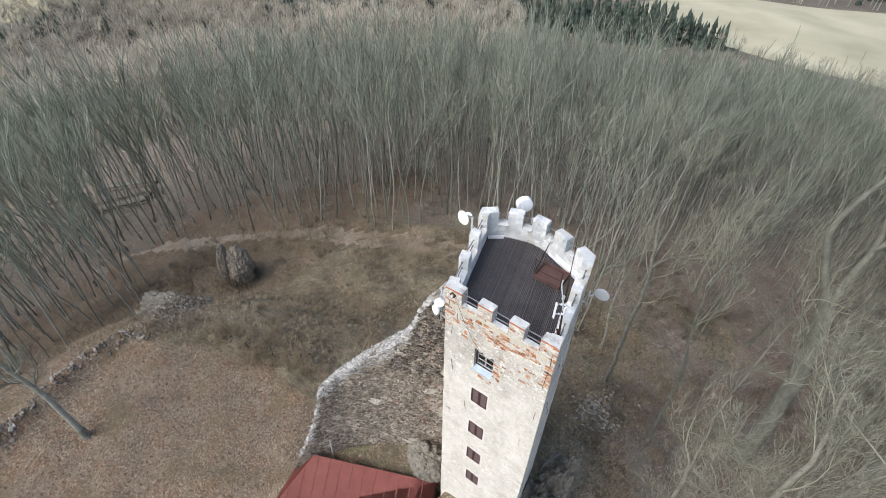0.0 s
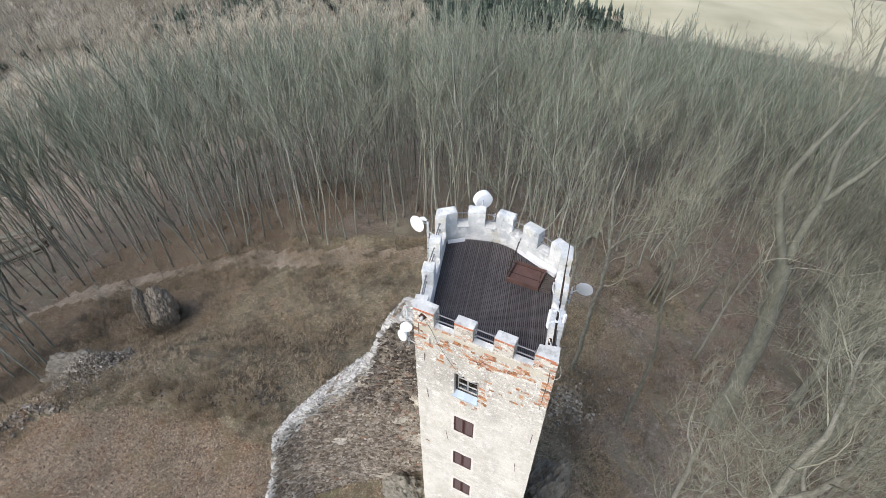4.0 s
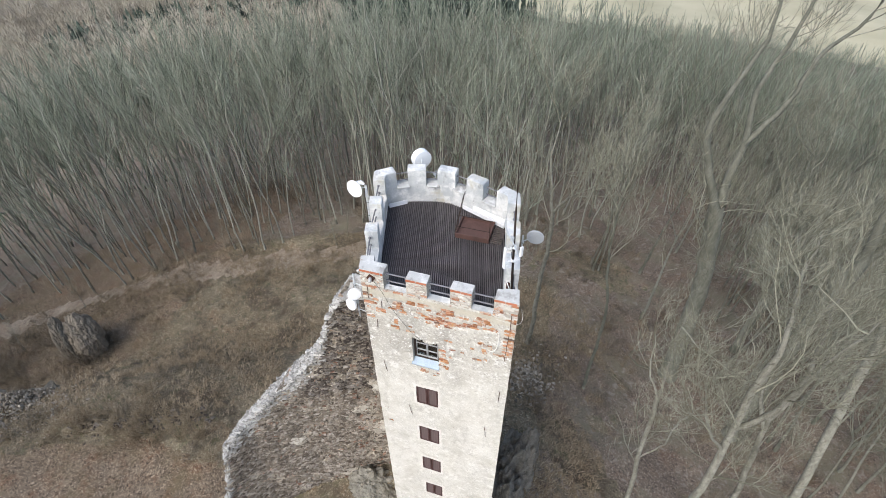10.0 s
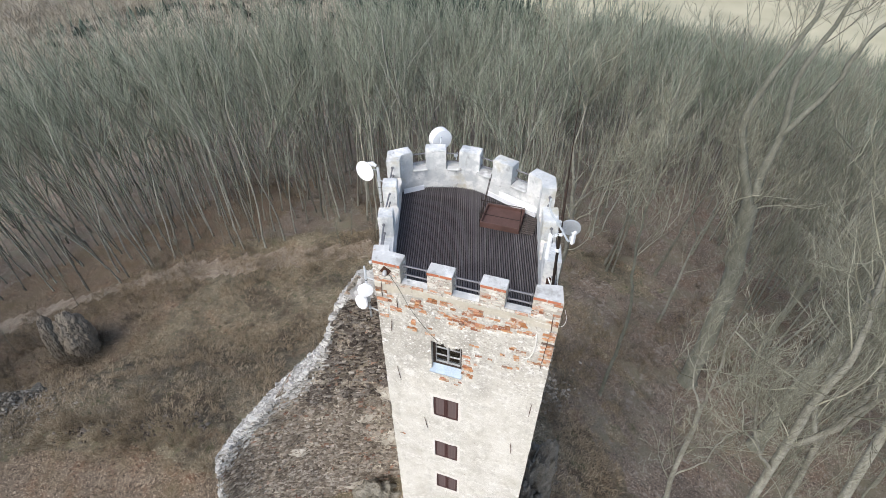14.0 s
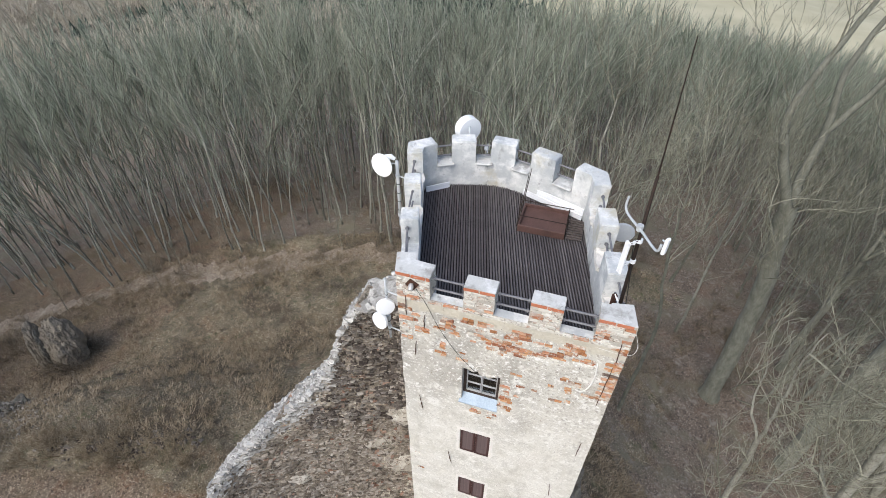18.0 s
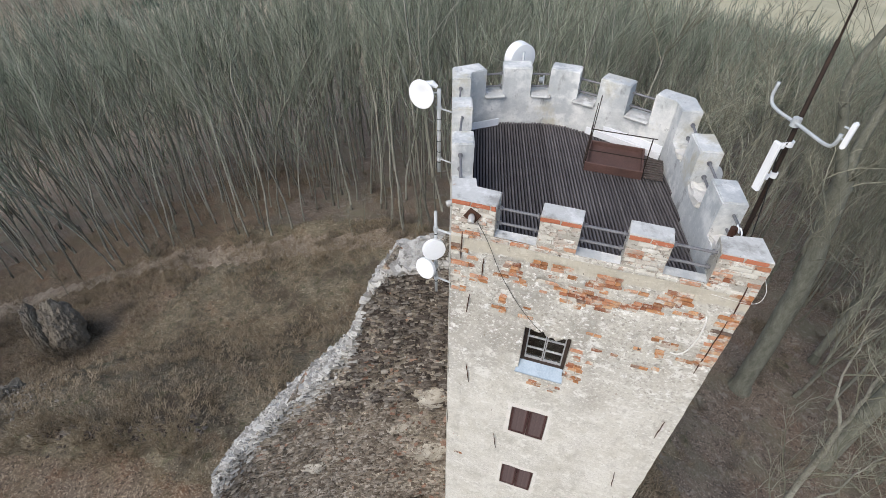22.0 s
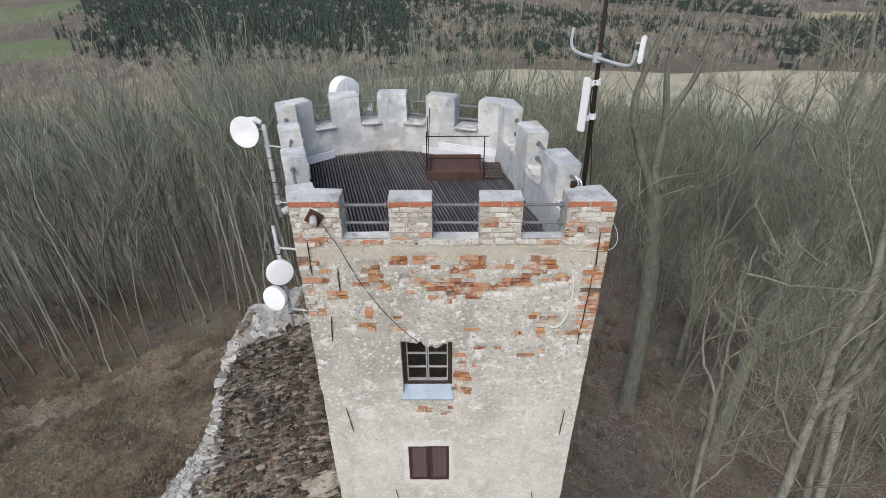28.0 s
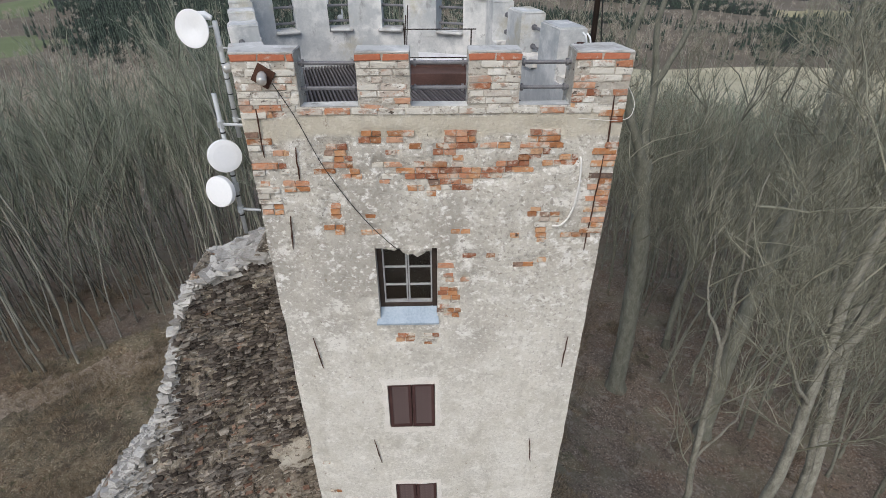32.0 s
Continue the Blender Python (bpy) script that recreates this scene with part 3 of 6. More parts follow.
def evergreen_at(x, y):
    dark = wobble(x, y, .016, 2) + .5 * wobble(x, y, .05, 1)
    u, v = .936 * (x + 72) + .352 * (y - 268), -.352 * (x + 72) + .936 * (y - 268)
    if (u / 66) ** 2 + (v / 25) ** 2 < 1 + .45 * dark:
        return True
    u, v = .64 * (x + 226) + .77 * (y - 192), -.77 * (x + 226) + .64 * (y - 192)
    if (u / 40) ** 2 + (v / 15) ** 2 < .9 + .7 * dark:
        return True
    u, v = .78 * (x + 158) + .62 * (y - 243), -.62 * (x + 158) + .78 * (y - 243)
    if (u / 50) ** 2 + (v / 10) ** 2 < .6 + .9 * dark:
        return True
    return y > 525 + 45 * wobble(x, y, .035, 4) and x > -350 - .74 * (y - 561) + 45 * wobble(x, y, .03, 7) and dark > (-.95 if x < -40 else .12)


WAY_X, WAY_Y = [-53, -50.6, -43.9, -35.3, -25.3, -19.5, -12], [1.0, 6.5, 11.9, 18.2, 23.2, 26.0, 28.0]


def on_path(x, y, w):
    """True on the trodden strip of pale leaves along the wood's edge."""
    return -53 < x < -12 and abs(y - float(np.interp(x, WAY_X, WAY_Y))) < 1.25 + .5 * w


ANG = 360
RINGS = np.concatenate([np.arange(.4, 60, .65), np.arange(60, 130, 3.0), np.arange(130, 420, 5.5), 420 * 1.06 ** np.arange(0, 44)])
th = np.linspace(0, 2 * np.pi, ANG, endpoint=False)
GX = -5 + RINGS[:, None] * np.cos(th)[None]
GY = 5 + RINGS[:, None] * np.sin(th)[None]
GV = np.concatenate([[[-5, 5, float(ground_z(-5, 5))]], np.stack([GX, GY, ground_z(GX, GY)], -1).reshape(-1, 3)])
GF = [(0, 1 + j, 1 + (j + 1) % ANG) for j in range(ANG)]
for i in range(len(RINGS) - 1):
    for j in range(ANG):
        k = (j + 1) % ANG
        GF.append((1 + i * ANG + j, 1 + (i + 1) * ANG + j, 1 + (i + 1) * ANG + k, 1 + i * ANG + k))
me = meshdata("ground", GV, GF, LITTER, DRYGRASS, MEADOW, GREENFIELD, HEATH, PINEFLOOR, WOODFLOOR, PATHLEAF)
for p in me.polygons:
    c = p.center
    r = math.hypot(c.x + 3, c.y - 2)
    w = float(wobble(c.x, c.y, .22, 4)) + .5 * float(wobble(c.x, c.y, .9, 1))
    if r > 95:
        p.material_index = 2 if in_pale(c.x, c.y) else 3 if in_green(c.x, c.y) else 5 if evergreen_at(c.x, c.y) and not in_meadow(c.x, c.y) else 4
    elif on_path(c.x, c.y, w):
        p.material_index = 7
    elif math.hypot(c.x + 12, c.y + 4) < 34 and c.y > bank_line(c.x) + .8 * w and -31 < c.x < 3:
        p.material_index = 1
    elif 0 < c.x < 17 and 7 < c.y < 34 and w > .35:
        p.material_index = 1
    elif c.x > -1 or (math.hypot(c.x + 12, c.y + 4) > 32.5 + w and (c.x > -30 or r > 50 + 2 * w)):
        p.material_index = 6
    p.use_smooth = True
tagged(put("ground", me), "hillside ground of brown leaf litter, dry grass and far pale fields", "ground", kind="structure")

# ---- tower ----
FRONT_L, FRONT_R = (-2.17, 0.0), (2.13, 0.0)
OUTER = [FRONT_L, FRONT_R, (1.36, 4.05), (1.28, 4.42), (.72, 4.68), (.18, 4.88), (-.40, 5.05), (-.95, 5.22), (-1.52, 5.23), (-2.05, 5.1), (-2.58, 4.93), (-3.06, 4.66), (-3.52, 4.25)]
WALL_T = .37
TOP, SILL, ROOF = 20.0, 19.44, 18.86


def inset(poly, d):
    out, n = [], len(poly)
    for i in range(n):
        p0, p1, p2 = Vector(poly[i - 1]), Vector(poly[i]), Vector(poly[(i + 1) % n])
        e1, e2 = (p1 - p0).normalized(), (p2 - p1).normalized()
        n1, n2 = Vector((-e1.y, e1.x)), Vector((-e2.y, e2.x))
        b = (n1 + n2).normalized()
        out.append(tuple(p1 + b * d / max(.5, b.dot(n1))))
    return out


INNER = inset(OUTER, WALL_T)
def slide(p, q, y):
    """The point at y on the line through p and q."""
    t = (y - p[1]) / (q[1] - p[1])
    return (p[0] + (q[0] - p[0]) * t, y)


PARA = [slide(INNER[0], INNER[12], .2), slide(INNER[1], INNER[2], .2)] + INNER[2:]
tower = thing("tower", "tall square stone lookout tower with peeling pale plaster and battlements", "tower", (-.7, 2.4, 3.0))
OPEN = [(-.81, 0.0, 16.36, 17.58), (-.79, -.045, 14.06, 15.07), (-.78, -.03, 11.5, 12.5), (-.75, 0.0, 9.13, 10.13), (-.67, .05, 6.85, 7.83)]


def breaks(lo, hi, stepsize, fixed):
    vals = sorted({lo, hi, *[f for f in fixed if lo < f < hi]})
    out = []
    for a, b in zip(vals, vals[1:]):
        n = max(1, round((b - a) / stepsize))
        out += [a + (b - a) * k / n for k in range(n)]
    return out + [hi]


# plaster fallen off, baring bricks: centre x z, half width, half height
BARE_LEFT = [(-1.82, 19.37, 0.13, 0.02), (-0.78, 19.07, 0.1, 0.08), (-0.49, 19.08, 0.07, 0.08), (-0.3, 19.1, 0.05, 0.03), (-1.17, 18.96, 0.14, 0.08), (-1.18, 18.79, 0.15, 0.09), (-1.32, 18.68, 0.12, 0.05), (-1.02, 18.62, 0.14, 0.04), (-1.81, 18.92, 0.07, 0.04), (-1.98, 18.75, 0.17, 0.06), (-1.8, 18.65, 0.06, 0.03), (-2.07, 18.52, 0.07, 0.03), (-1.68, 18.47, 0.13, 0.1), (-2.04, 18.17, 0.12, 0.06), (-0.51, 18.9, 0.08, 0.03), (-0.28, 18.96, 0.06, 0.04), (-0.6, 18.76, 0.15, 0.03), (-0.42, 18.68, 0.08, 0.05), (-0.27, 18.46, 0.08, 0.03), (-0.61, 18.55, 0.07, 0.05), (-1.28, 18.13, 0.08, 0.09), (-1.3, 17.89, 0.15, 0.06), (-0.84, 18.06, 0.06, 0.03), (-0.84, 17.86, 0.14, 0.03)]
BARE_RIGHT = [(0.26, 19.05, 0.21, 0.07), (0.08, 18.91, 0.1, 0.06), (0.59, 18.96, 0.07, 0.03), (0.8, 19.02, 0.08, 0.04), (1.22, 19.07, 0.21, 0.12), (1.32, 18.95, 0.15, 0.03), (1.15, 18.86, 0.16, 0.04), (1.55, 18.8, 0.08, 0.05), (0.89, 18.74, 0.2, 0.04), (1.03, 18.65, 0.14, 0.04), (1.35, 18.7, 0.08, 0.07), (0.24, 18.79, 0.06, 0.08), (-0.08, 18.74, 0.17, 0.06), (0.24, 18.6, 0.64, 0.07), (0.17, 18.48, 0.25, 0.06), (-0.09, 18.38, 0.06, 0.03), (1.21, 18.1, 0.06, 0.04), (1.45, 17.98, 0.13, 0.07), (1.33, 17.8, 0.08, 0.13), (1.81, 17.74, 0.22, 0.04), (0.28, 17.81, 0.1, 0.03), (0.99, 17.72, 0.07, 0.04)]
BARE_LOW = [(0.09, 17.3, 0.09, 0.03), (0.16, 17.09, 0.07, 0.04), (0.37, 17.06, 0.05, 0.05), (0.15, 16.87, 0.11, 0.03), (0.15, 16.65, 0.14, 0.27), (-0.48, 16.05, 0.12, 0.07), (-0.11, 16.0, 0.14, 0.1), (0.41, 17.44, 0.07, 0.04), (0.7, 17.41, 0.06, 0.03), (1.14, 17.29, 0.15, 0.04), (1.39, 17.37, 0.08, 0.04), (-1.0, 16.74, 0.05, 0.03), (-1.94, 13.15, 0.07, 0.05), (-1.9, 12.3, 0.1, 0.05)]


BARE = BARE_LEFT + BARE_RIGHT + BARE_LOW


def front_dent(x, z):
    q = Vector((x * .9, 0, z * .9))
    for cx, cz, rx, rz in BARE:
        if abs(x - cx) < rx + .02 and abs(z - cz) < rz + .02:
            return .026 + .010 * noise.noise(q * 9)
    return .016 * noise.noise(q) + .010 * noise.noise(q * 5) + .006 * noise.noise(q * 14)


xs = breaks(-2.17, 2.13, .05, [o[i] for o in OPEN for i in (0, 1)])
zs = breaks(.5, SILL, .06, [o[i] for o in OPEN for i in (2, 3)])
bm = bmesh.new()
grid = {}
for i, x in enumerate(xs):
    for j, z in enumerate(zs):
        edge = min(x + 2.17, 2.13 - x)
        grid[i, j] = bm.verts.new((x + (.02 * noise.noise(Vector((3, 1, z * 2))) if edge < .01 else 0), front_dent(x, z), z))
for i in range(len(xs) - 1):
    for j in range(len(zs) - 1):
        cx, cz = (xs[i] + xs[i + 1]) / 2, (zs[j] + zs[j + 1]) / 2
        if not any(a < cx < b and c < cz < d for a, b, c, d in OPEN):
            bm.faces.new((grid[i, j], grid[i + 1, j], grid[i + 1, j + 1], grid[i, j + 1]))
smooth(part("front_wall", bm, PLASTER, tower, "pale weathered plaster with patches fallen off"))
for a, b, c, d in OPEN:
    bm = bmesh.new()
    ring = [(a, c), (b, c), (b, d), (a, d)]
    fr = [bm.verts.new((x, front_dent(x, z) - .003, z)) for x, z in ring]
    bk = [bm.verts.new((x, .34, z)) for x, z in ring]
    for i in range(4):
        bm.faces.new((fr[i], fr[(i + 1) % 4], bk[(i + 1) % 4], bk[i]))
    part("window_reveal", bm, PLASTER, tower)

bm = bmesh.new()
side = OUTER[1:] + [OUTER[0]]
path2 = []
for (x0, y0), (x1, y1) in zip(side, side[1:]):
    n = max(1, round(math.hypot(x1 - x0, y1 - y0) / .25))
    path2 += [(x0 + (x1 - x0) * k / n, y0 + (y1 - y0) * k / n) for k in range(n)]
path2.append(side[-1])
cols = []
for i, (x, y) in enumerate(path2):
    col = []
    for z in np.linspace(.5, SILL, 76):
        q = Vector((x, y, z))
        d = .025 * noise.noise_vector(q * 1.2) + .012 * noise.noise_vector(q * 6)
        if i in (0, len(path2) - 1):
            d *= 0
        col.append(bm.verts.new(q + d))
    cols.append(col)
for a, b in zip(cols, cols[1:]):
    for j in range(75):
        bm.faces.new((a[j], b[j], b[j + 1], a[j + 1]))
smooth(part("side_wall", bm, PLASTER, tower))

# parapet: inner face and embrasure sills
bm = bmesh.new()
n = len(OUTER)
oi = [(x, max(y, .012)) for x, y in OUTER]
lo_o = [bm.verts.new((x, y, SILL)) for x, y in oi]
lo_i = [bm.verts.new((x, y, SILL)) for x, y in PARA]
bt_i = [bm.verts.new((x, y, ROOF - .2)) for x, y in PARA]
for i in range(n):
    k = (i + 1) % n
    bm.faces.new((lo_o[i], lo_o[k], lo_i[k], lo_i[i]))
    bm.faces.new((lo_i[i], lo_i[k], bt_i[k], bt_i[i]))
bmesh.ops.subdivide_edges(bm, edges=bm.edges[:], cuts=3, use_grid_fill=True)
for v in bm.verts:
    v.co += .012 * noise.noise_vector(v.co * 3)
part("parapet", bm, RENDER, tower, "grey cement render with patched stains")
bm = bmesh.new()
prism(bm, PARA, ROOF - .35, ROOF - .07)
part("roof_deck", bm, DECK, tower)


def along(i, t0, t1, d0=0.0, d1=WALL_T):
    """A block on the outline's edge i from t0 to t1 metres, d0 to d1 deep."""
    p0, p1 = Vector(OUTER[i]), Vector(OUTER[(i + 1) % n])
    e = (p1 - p0).normalized()
    m = Vector((-e.y, e.x))
    return [tuple(p0 + e * t + m * d) for t, d in ((t0, d0), (t1, d0), (t1, d1), (t0, d1))]


def corner(i, a, b):
    """An L-shaped block round the outline's corner i, a metres back and b metres on."""
    p0, p1, p2 = Vector(OUTER[i - 1]), Vector(OUTER[i]), Vector(OUTER[(i + 1) % n])
    e1, e2 = (p1 - p0).normalized(), (p2 - p1).normalized()
    m1, m2 = Vector((-e1.y, e1.x)), Vector((-e2.y, e2.x))
    q = Vector(INNER[i])
    s, t = p1 - e1 * a, p1 + e2 * b
    return [tuple(v) for v in (s, p1, t, t + m2 * WALL_T, q, s + m1 * WALL_T)]


def span(p, q, d=WALL_T):
    """A block whose outer face runs from p to q."""
    p, q = Vector(p), Vector(q)
    e = (q - p).normalized()
    m = Vector((-e.y, e.x))
    return [tuple(v) for v in (p, q, q + m * d, p + m * d)]


MERLONS = [  # footprint, faced with brick on the front
    (corner(0, .5, .67), True), (along(0, 1.31, 1.89, 0, .32), True), (along(0, 2.52, 3.09, 0, .32), True), (corner(1, .63, .5), True),
    (along(1, 1.16, 1.78), False), (along(1, 2.54, 3.15), False), (corner(3, .55, .62), False),
    (span((.19, 4.87), (-.41, 5.06)), False), (span((-.93, 5.22), (-1.54, 5.24)), False), (span((-2.03, 5.11), (-2.6, 4.93)), False),
    (corner(12, .62, .55), False), (along(12, 1.35, 1.8), False), (along(12, 2.62, 3.05), False)]
bricks_at = []
for poly, faced in MERLONS:
    bm = bmesh.new()
    pl = [(x, max(y, .004)) for x, y in poly] if faced else poly
    prism(bm, pl, SILL - .05, TOP if faced else TOP + .05)
    bmesh.ops.subdivide_edges(bm, edges=bm.edges[:], cuts=2, use_grid_fill=True)
    for v in bm.verts:
        v.co += .012 * noise.noise_vector(v.co * 5)
    mer = part("merlon", bm, RENDER if not faced else MORTAR, tower, "grey rendered merlon" if not faced else "limewashed brick merlon")
    bm = bmesh.new()
    c = sum((Vector(p) for p in poly), Vector((0, 0))) / len(poly)
    out = [tuple(Vector(p) + (Vector(p) - c).normalized() * (.002 if faced else .004)) for p in poly]
    prism(bm, out, TOP - .004 if faced else TOP + .035, TOP + .02 if faced else TOP + .075)
    bmesh.ops.bevel(bm, geom=bm.edges[:], offset=.009 if faced else .022, segments=2, affect='EDGES')
    for v in bm.verts:
        v.co += .011 * noise.noise_vector(v.co * 6)
    put("cap", meshdata("cap", [v.co[:] for v in bm.verts], [[v.index for v in f.verts] for f in (bm.verts.index_update() or bm.faces)], CONCRETE if faced else RENDER), mer, Matrix())
    bm.free()
    if faced:
        x0, x1 = max(-2.165, min(p[0] for p in poly)), min(2.125, max(p[0] for p in poly))
        for row in range(8):
            z = TOP - .05 - row * .0765
            x = x0 - (.0 if row % 2 == 0 else .13)
            while x < x1 - .04:
                w = .283 if row == 0 else float(RNG.choice([.125, .14, .19, .25, .283]))
                a, b = max(x, x0), min(x + w, x1)
                if b - a > .05 and (row == 0 or RNG.random() < .82):
                    edge = a < x0 + .02 or b > x1 - .02
                    bricks_at.append(((a + b) / 2, z + .012, b - a - .009, 2 if row == 0 else RNG.random() < (.28 if edge and x1 > 0 else .06 if row < 5 else .22)))
                x += w + .012

# the front merlons' inner halves stand on the roof
for t0, t1, d in ((.30, .67, .37), (1.31, 1.89, .32), (2.52, 3.09, .32), (3.67, 4.0, .37)):
    bm = bmesh.new()
    prism(bm, along(0, t0, t1, .19, d), ROOF - .1, SILL - .04)
    worn(bm, .012, .006, 6)
    part("merlon_foot", bm, RENDER, tower)

# raised sill slabs in the back embrasures
for p, q in (((.70, 4.69), (.22, 4.86)), ((-.44, 5.07), (-.9, 5.2)), ((-1.58, 5.23), (-2.0, 5.12)), ((-2.62, 4.91), (-3.0, 4.7))):
    bm = bmesh.new()
    prism(bm, span(p, q, .46), SILL + .0, SILL + .06)
    worn(bm, .02, .012, 8)
    part("embrasure_slab", bm, CONCRETE, tower, "rough cement sill slab")

# broken stone sills in the side embrasures
for e_, t0, t1 in ((1, .56, 1.1), (1, 1.84, 2.48), (1, 3.2, 3.55), (12, .62, 1.3), (12, 1.86, 2.56)):
    bm = bmesh.new()
    prism(bm, along(e_, t0, t1, .03, WALL_T + .02), SILL - .02, SILL + .09)
    bmesh.ops.subdivide_edges(bm, edges=bm.edges[:], cuts=4, use_grid_fill=True)
    for v in bm.verts:
        v.co += .05 * noise.noise_vector(v.co * 4) + .03 * noise.noise_vector(v.co * 11)
    part("broken_sill", bm, RIMPLASTER, tower, "broken pale sill stones")

# rails in the embrasures
GAPS = [((-1.5, .17), (-.86, .17)), ((-.28, .17), (.35, .17)), ((.92, .17), (1.5, .17)),
        ((1.88, .55), (1.75, 1.2)), ((1.63, 1.72), (1.49, 2.5)), ((1.37, 3.05), (1.26, 3.75)),
        ((.72, 4.52), (.15, 4.72)), ((-.38, 4.9), (-.95, 5.05)), ((-1.52, 5.06), (-2.05, 4.93)), ((-2.54, 4.77), (-3.0, 4.5)),
        ((-3.2, 3.8), (-2.98, 3.0)), ((-2.82, 2.65), (-2.6, 1.75)), ((-2.47, 1.4), (-2.17, .5))]
OFF0 = Vector((0, 0, 0))
for a, b in GAPS:
    for z in (19.6, 19.87):
        bm = bmesh.new()
        tube(bm, [(*a, z), (*b, z)], .022)
        rail = part("rail", bm, RAIL, tower, "grey painted steel rail")
        for p, q in ((a, b), (b, a)):
            e_ = (Vector((*q, z)) - Vector((*p, z))).normalized()
            f_ = Vector((*p, z)) + e_ * .05
            put("flange", meshdata("flange", *tube_arrays([tuple(f_ - e_ * .012 + OFF0), tuple(f_ + e_ * .012 + OFF0)], .042, 10), RAIL), rail, Matrix.Translation(-OFF0))

# corrugated roof sheets
way = Vector((-.27, 1.0)).normalized()
across = Vector((way.y, -way.x))
INN = [Vector(p) for p in PARA]


def strip_span(s):
    hits = []
    for p, q in zip(INN, INN[1:] + INN[:1]):
        dp, dq = p.dot(across) - s, q.dot(across) - s
        if dp * dq < 0:
            hits.append((p + (q - p) * (dp / (dp - dq))).dot(way))
    return (min(hits), max(hits)) if len(hits) > 1 else None


PITCH = .06
ss = sorted(p.dot(across) for p in INN)
s = ss[0] + .05
while s < ss[-1] - .03:
    sp = strip_span(s)
    if sp and sp[1] - sp[0] > .1:
        bm = bmesh.new()
        prof = [(-.0215, -.060), (-.0195, -.002), (-.014, .014), (.014, .014), (.0195, -.002), (.0215, -.060)]
        t1 = sp[1] - RNG.uniform(0, .05)
        rows = []
        for t in np.linspace(sp[0], t1, 6):
            rows.append([bm.verts.new((*(way * t + across * (s + u)), ROOF + h - .03 * (t / 4.5) + .004 * noise.noise(Vector((s * 3, t * 2, 0))))) for u, h in prof])
        for a, b in zip(rows, rows[1:]):
            for j in range(5):
                bm.faces.new((a[j], a[j + 1], b[j + 1], b[j]))
        bm.faces.new(rows[0][::-1])
        bm.faces.new(rows[-1])
        part("roof_ridge", bm, ROOFING, tower, "dark brown corrugated roof ridge")
    s += PITCH

# window in the top storey
win = put("window", meshdata("window", *tube_arrays([(-.81, .2, 17.55), (0, .2, 17.55)], .03, 4), DARKBROWN), tower, label="weathered two-leaf window with dark panes")
bm = bmesh.new()
for x0, x1, z0, z1 in ((-.81, -.745, 16.45, 17.58), (-.065, 0.0, 16.45, 17.58), (-.745, -.065, 17.5, 17.58), (-.745, -.065, 16.5, 16.57)):
    box(bm, x0, x1, .14, .27, z0, z1)
worn(bm, .006, .003, 9)
me = bpy.data.meshes.new("window_frame")
bm.to_mesh(me)
bm.free()
me.materials.append(DARKBROWN)
put("window_frame", me, win, Matrix())
for x0, x1 in ((-.742, -.41), (-.40, -.068)):
    bm = bmesh.new()
    for a, b, c, d in ((x0, x0 + .02, 16.57, 17.5), (x1 - .02, x1, 16.57, 17.5), (x0 + .02, x1 - .02, 17.478, 17.5), (x0 + .02, x1 - .02, 16.57, 16.6), (x0 + .02, x1 - .02, 16.868, 16.880), (x0 + .02, x1 - .02, 17.168, 17.180)):
        box(bm, a, b, .16, .205, c, d)
    me = bpy.data.meshes.new("casement")
    bm.to_mesh(me)
    bm.free()
    me.materials.append(TIMBER)
    put("casement", me, win, Matrix(), "grey painted casement")
    for z0, z1 in ((16.62, 16.865), (16.885, 17.165), (17.185, 17.465)):
        bm = bmesh.new()
        box(bm, x0 + .021, x1 - .021, .18, .186, z0, z1)
        me = bpy.data.meshes.new("pane")
        bm.to_mesh(me)
        bm.free()
        me.materials.append(GLASS)
        put("pane", me, win, Matrix()).visible_shadow = False
bm = bmesh.new()
vs = [bm.verts.new(p) for p in ((-.86, -.05, 16.35), (.02, -.05, 16.35), (.0, .2, 16.56), (-.81, .2, 16.56), (-.86, -.05, 16.32), (.02, -.05, 16.32), (.0, .2, 16.5), (-.81, .2, 16.5))]
for f in ((0, 1, 2, 3), (7, 6, 5, 4), (0, 4, 5, 1), (1, 5, 6, 2), (3, 7, 4, 0), (2, 6, 7, 3)):
    bm.faces.new([vs[i] for i in f])
me = bpy.data.meshes.new("window_sill")
bm.to_mesh(me)
bm.free()
me.materials.append(SILLBLUE)
put("window_sill", me, win, Matrix(), "sloping bluish sheet-metal sill")
# unseen boards added behind the panes; the room's shade is in their colour
bm = bmesh.new()
box(bm, -1.4, .6, .9, 1.0, 15.2, 18.4)
box(bm, -1.4, .6, .35, 1.0, 15.1, 15.2)
part("room_backdrop", bm, DARKBROWN, tower, "dark boards put in for the unlit top room")


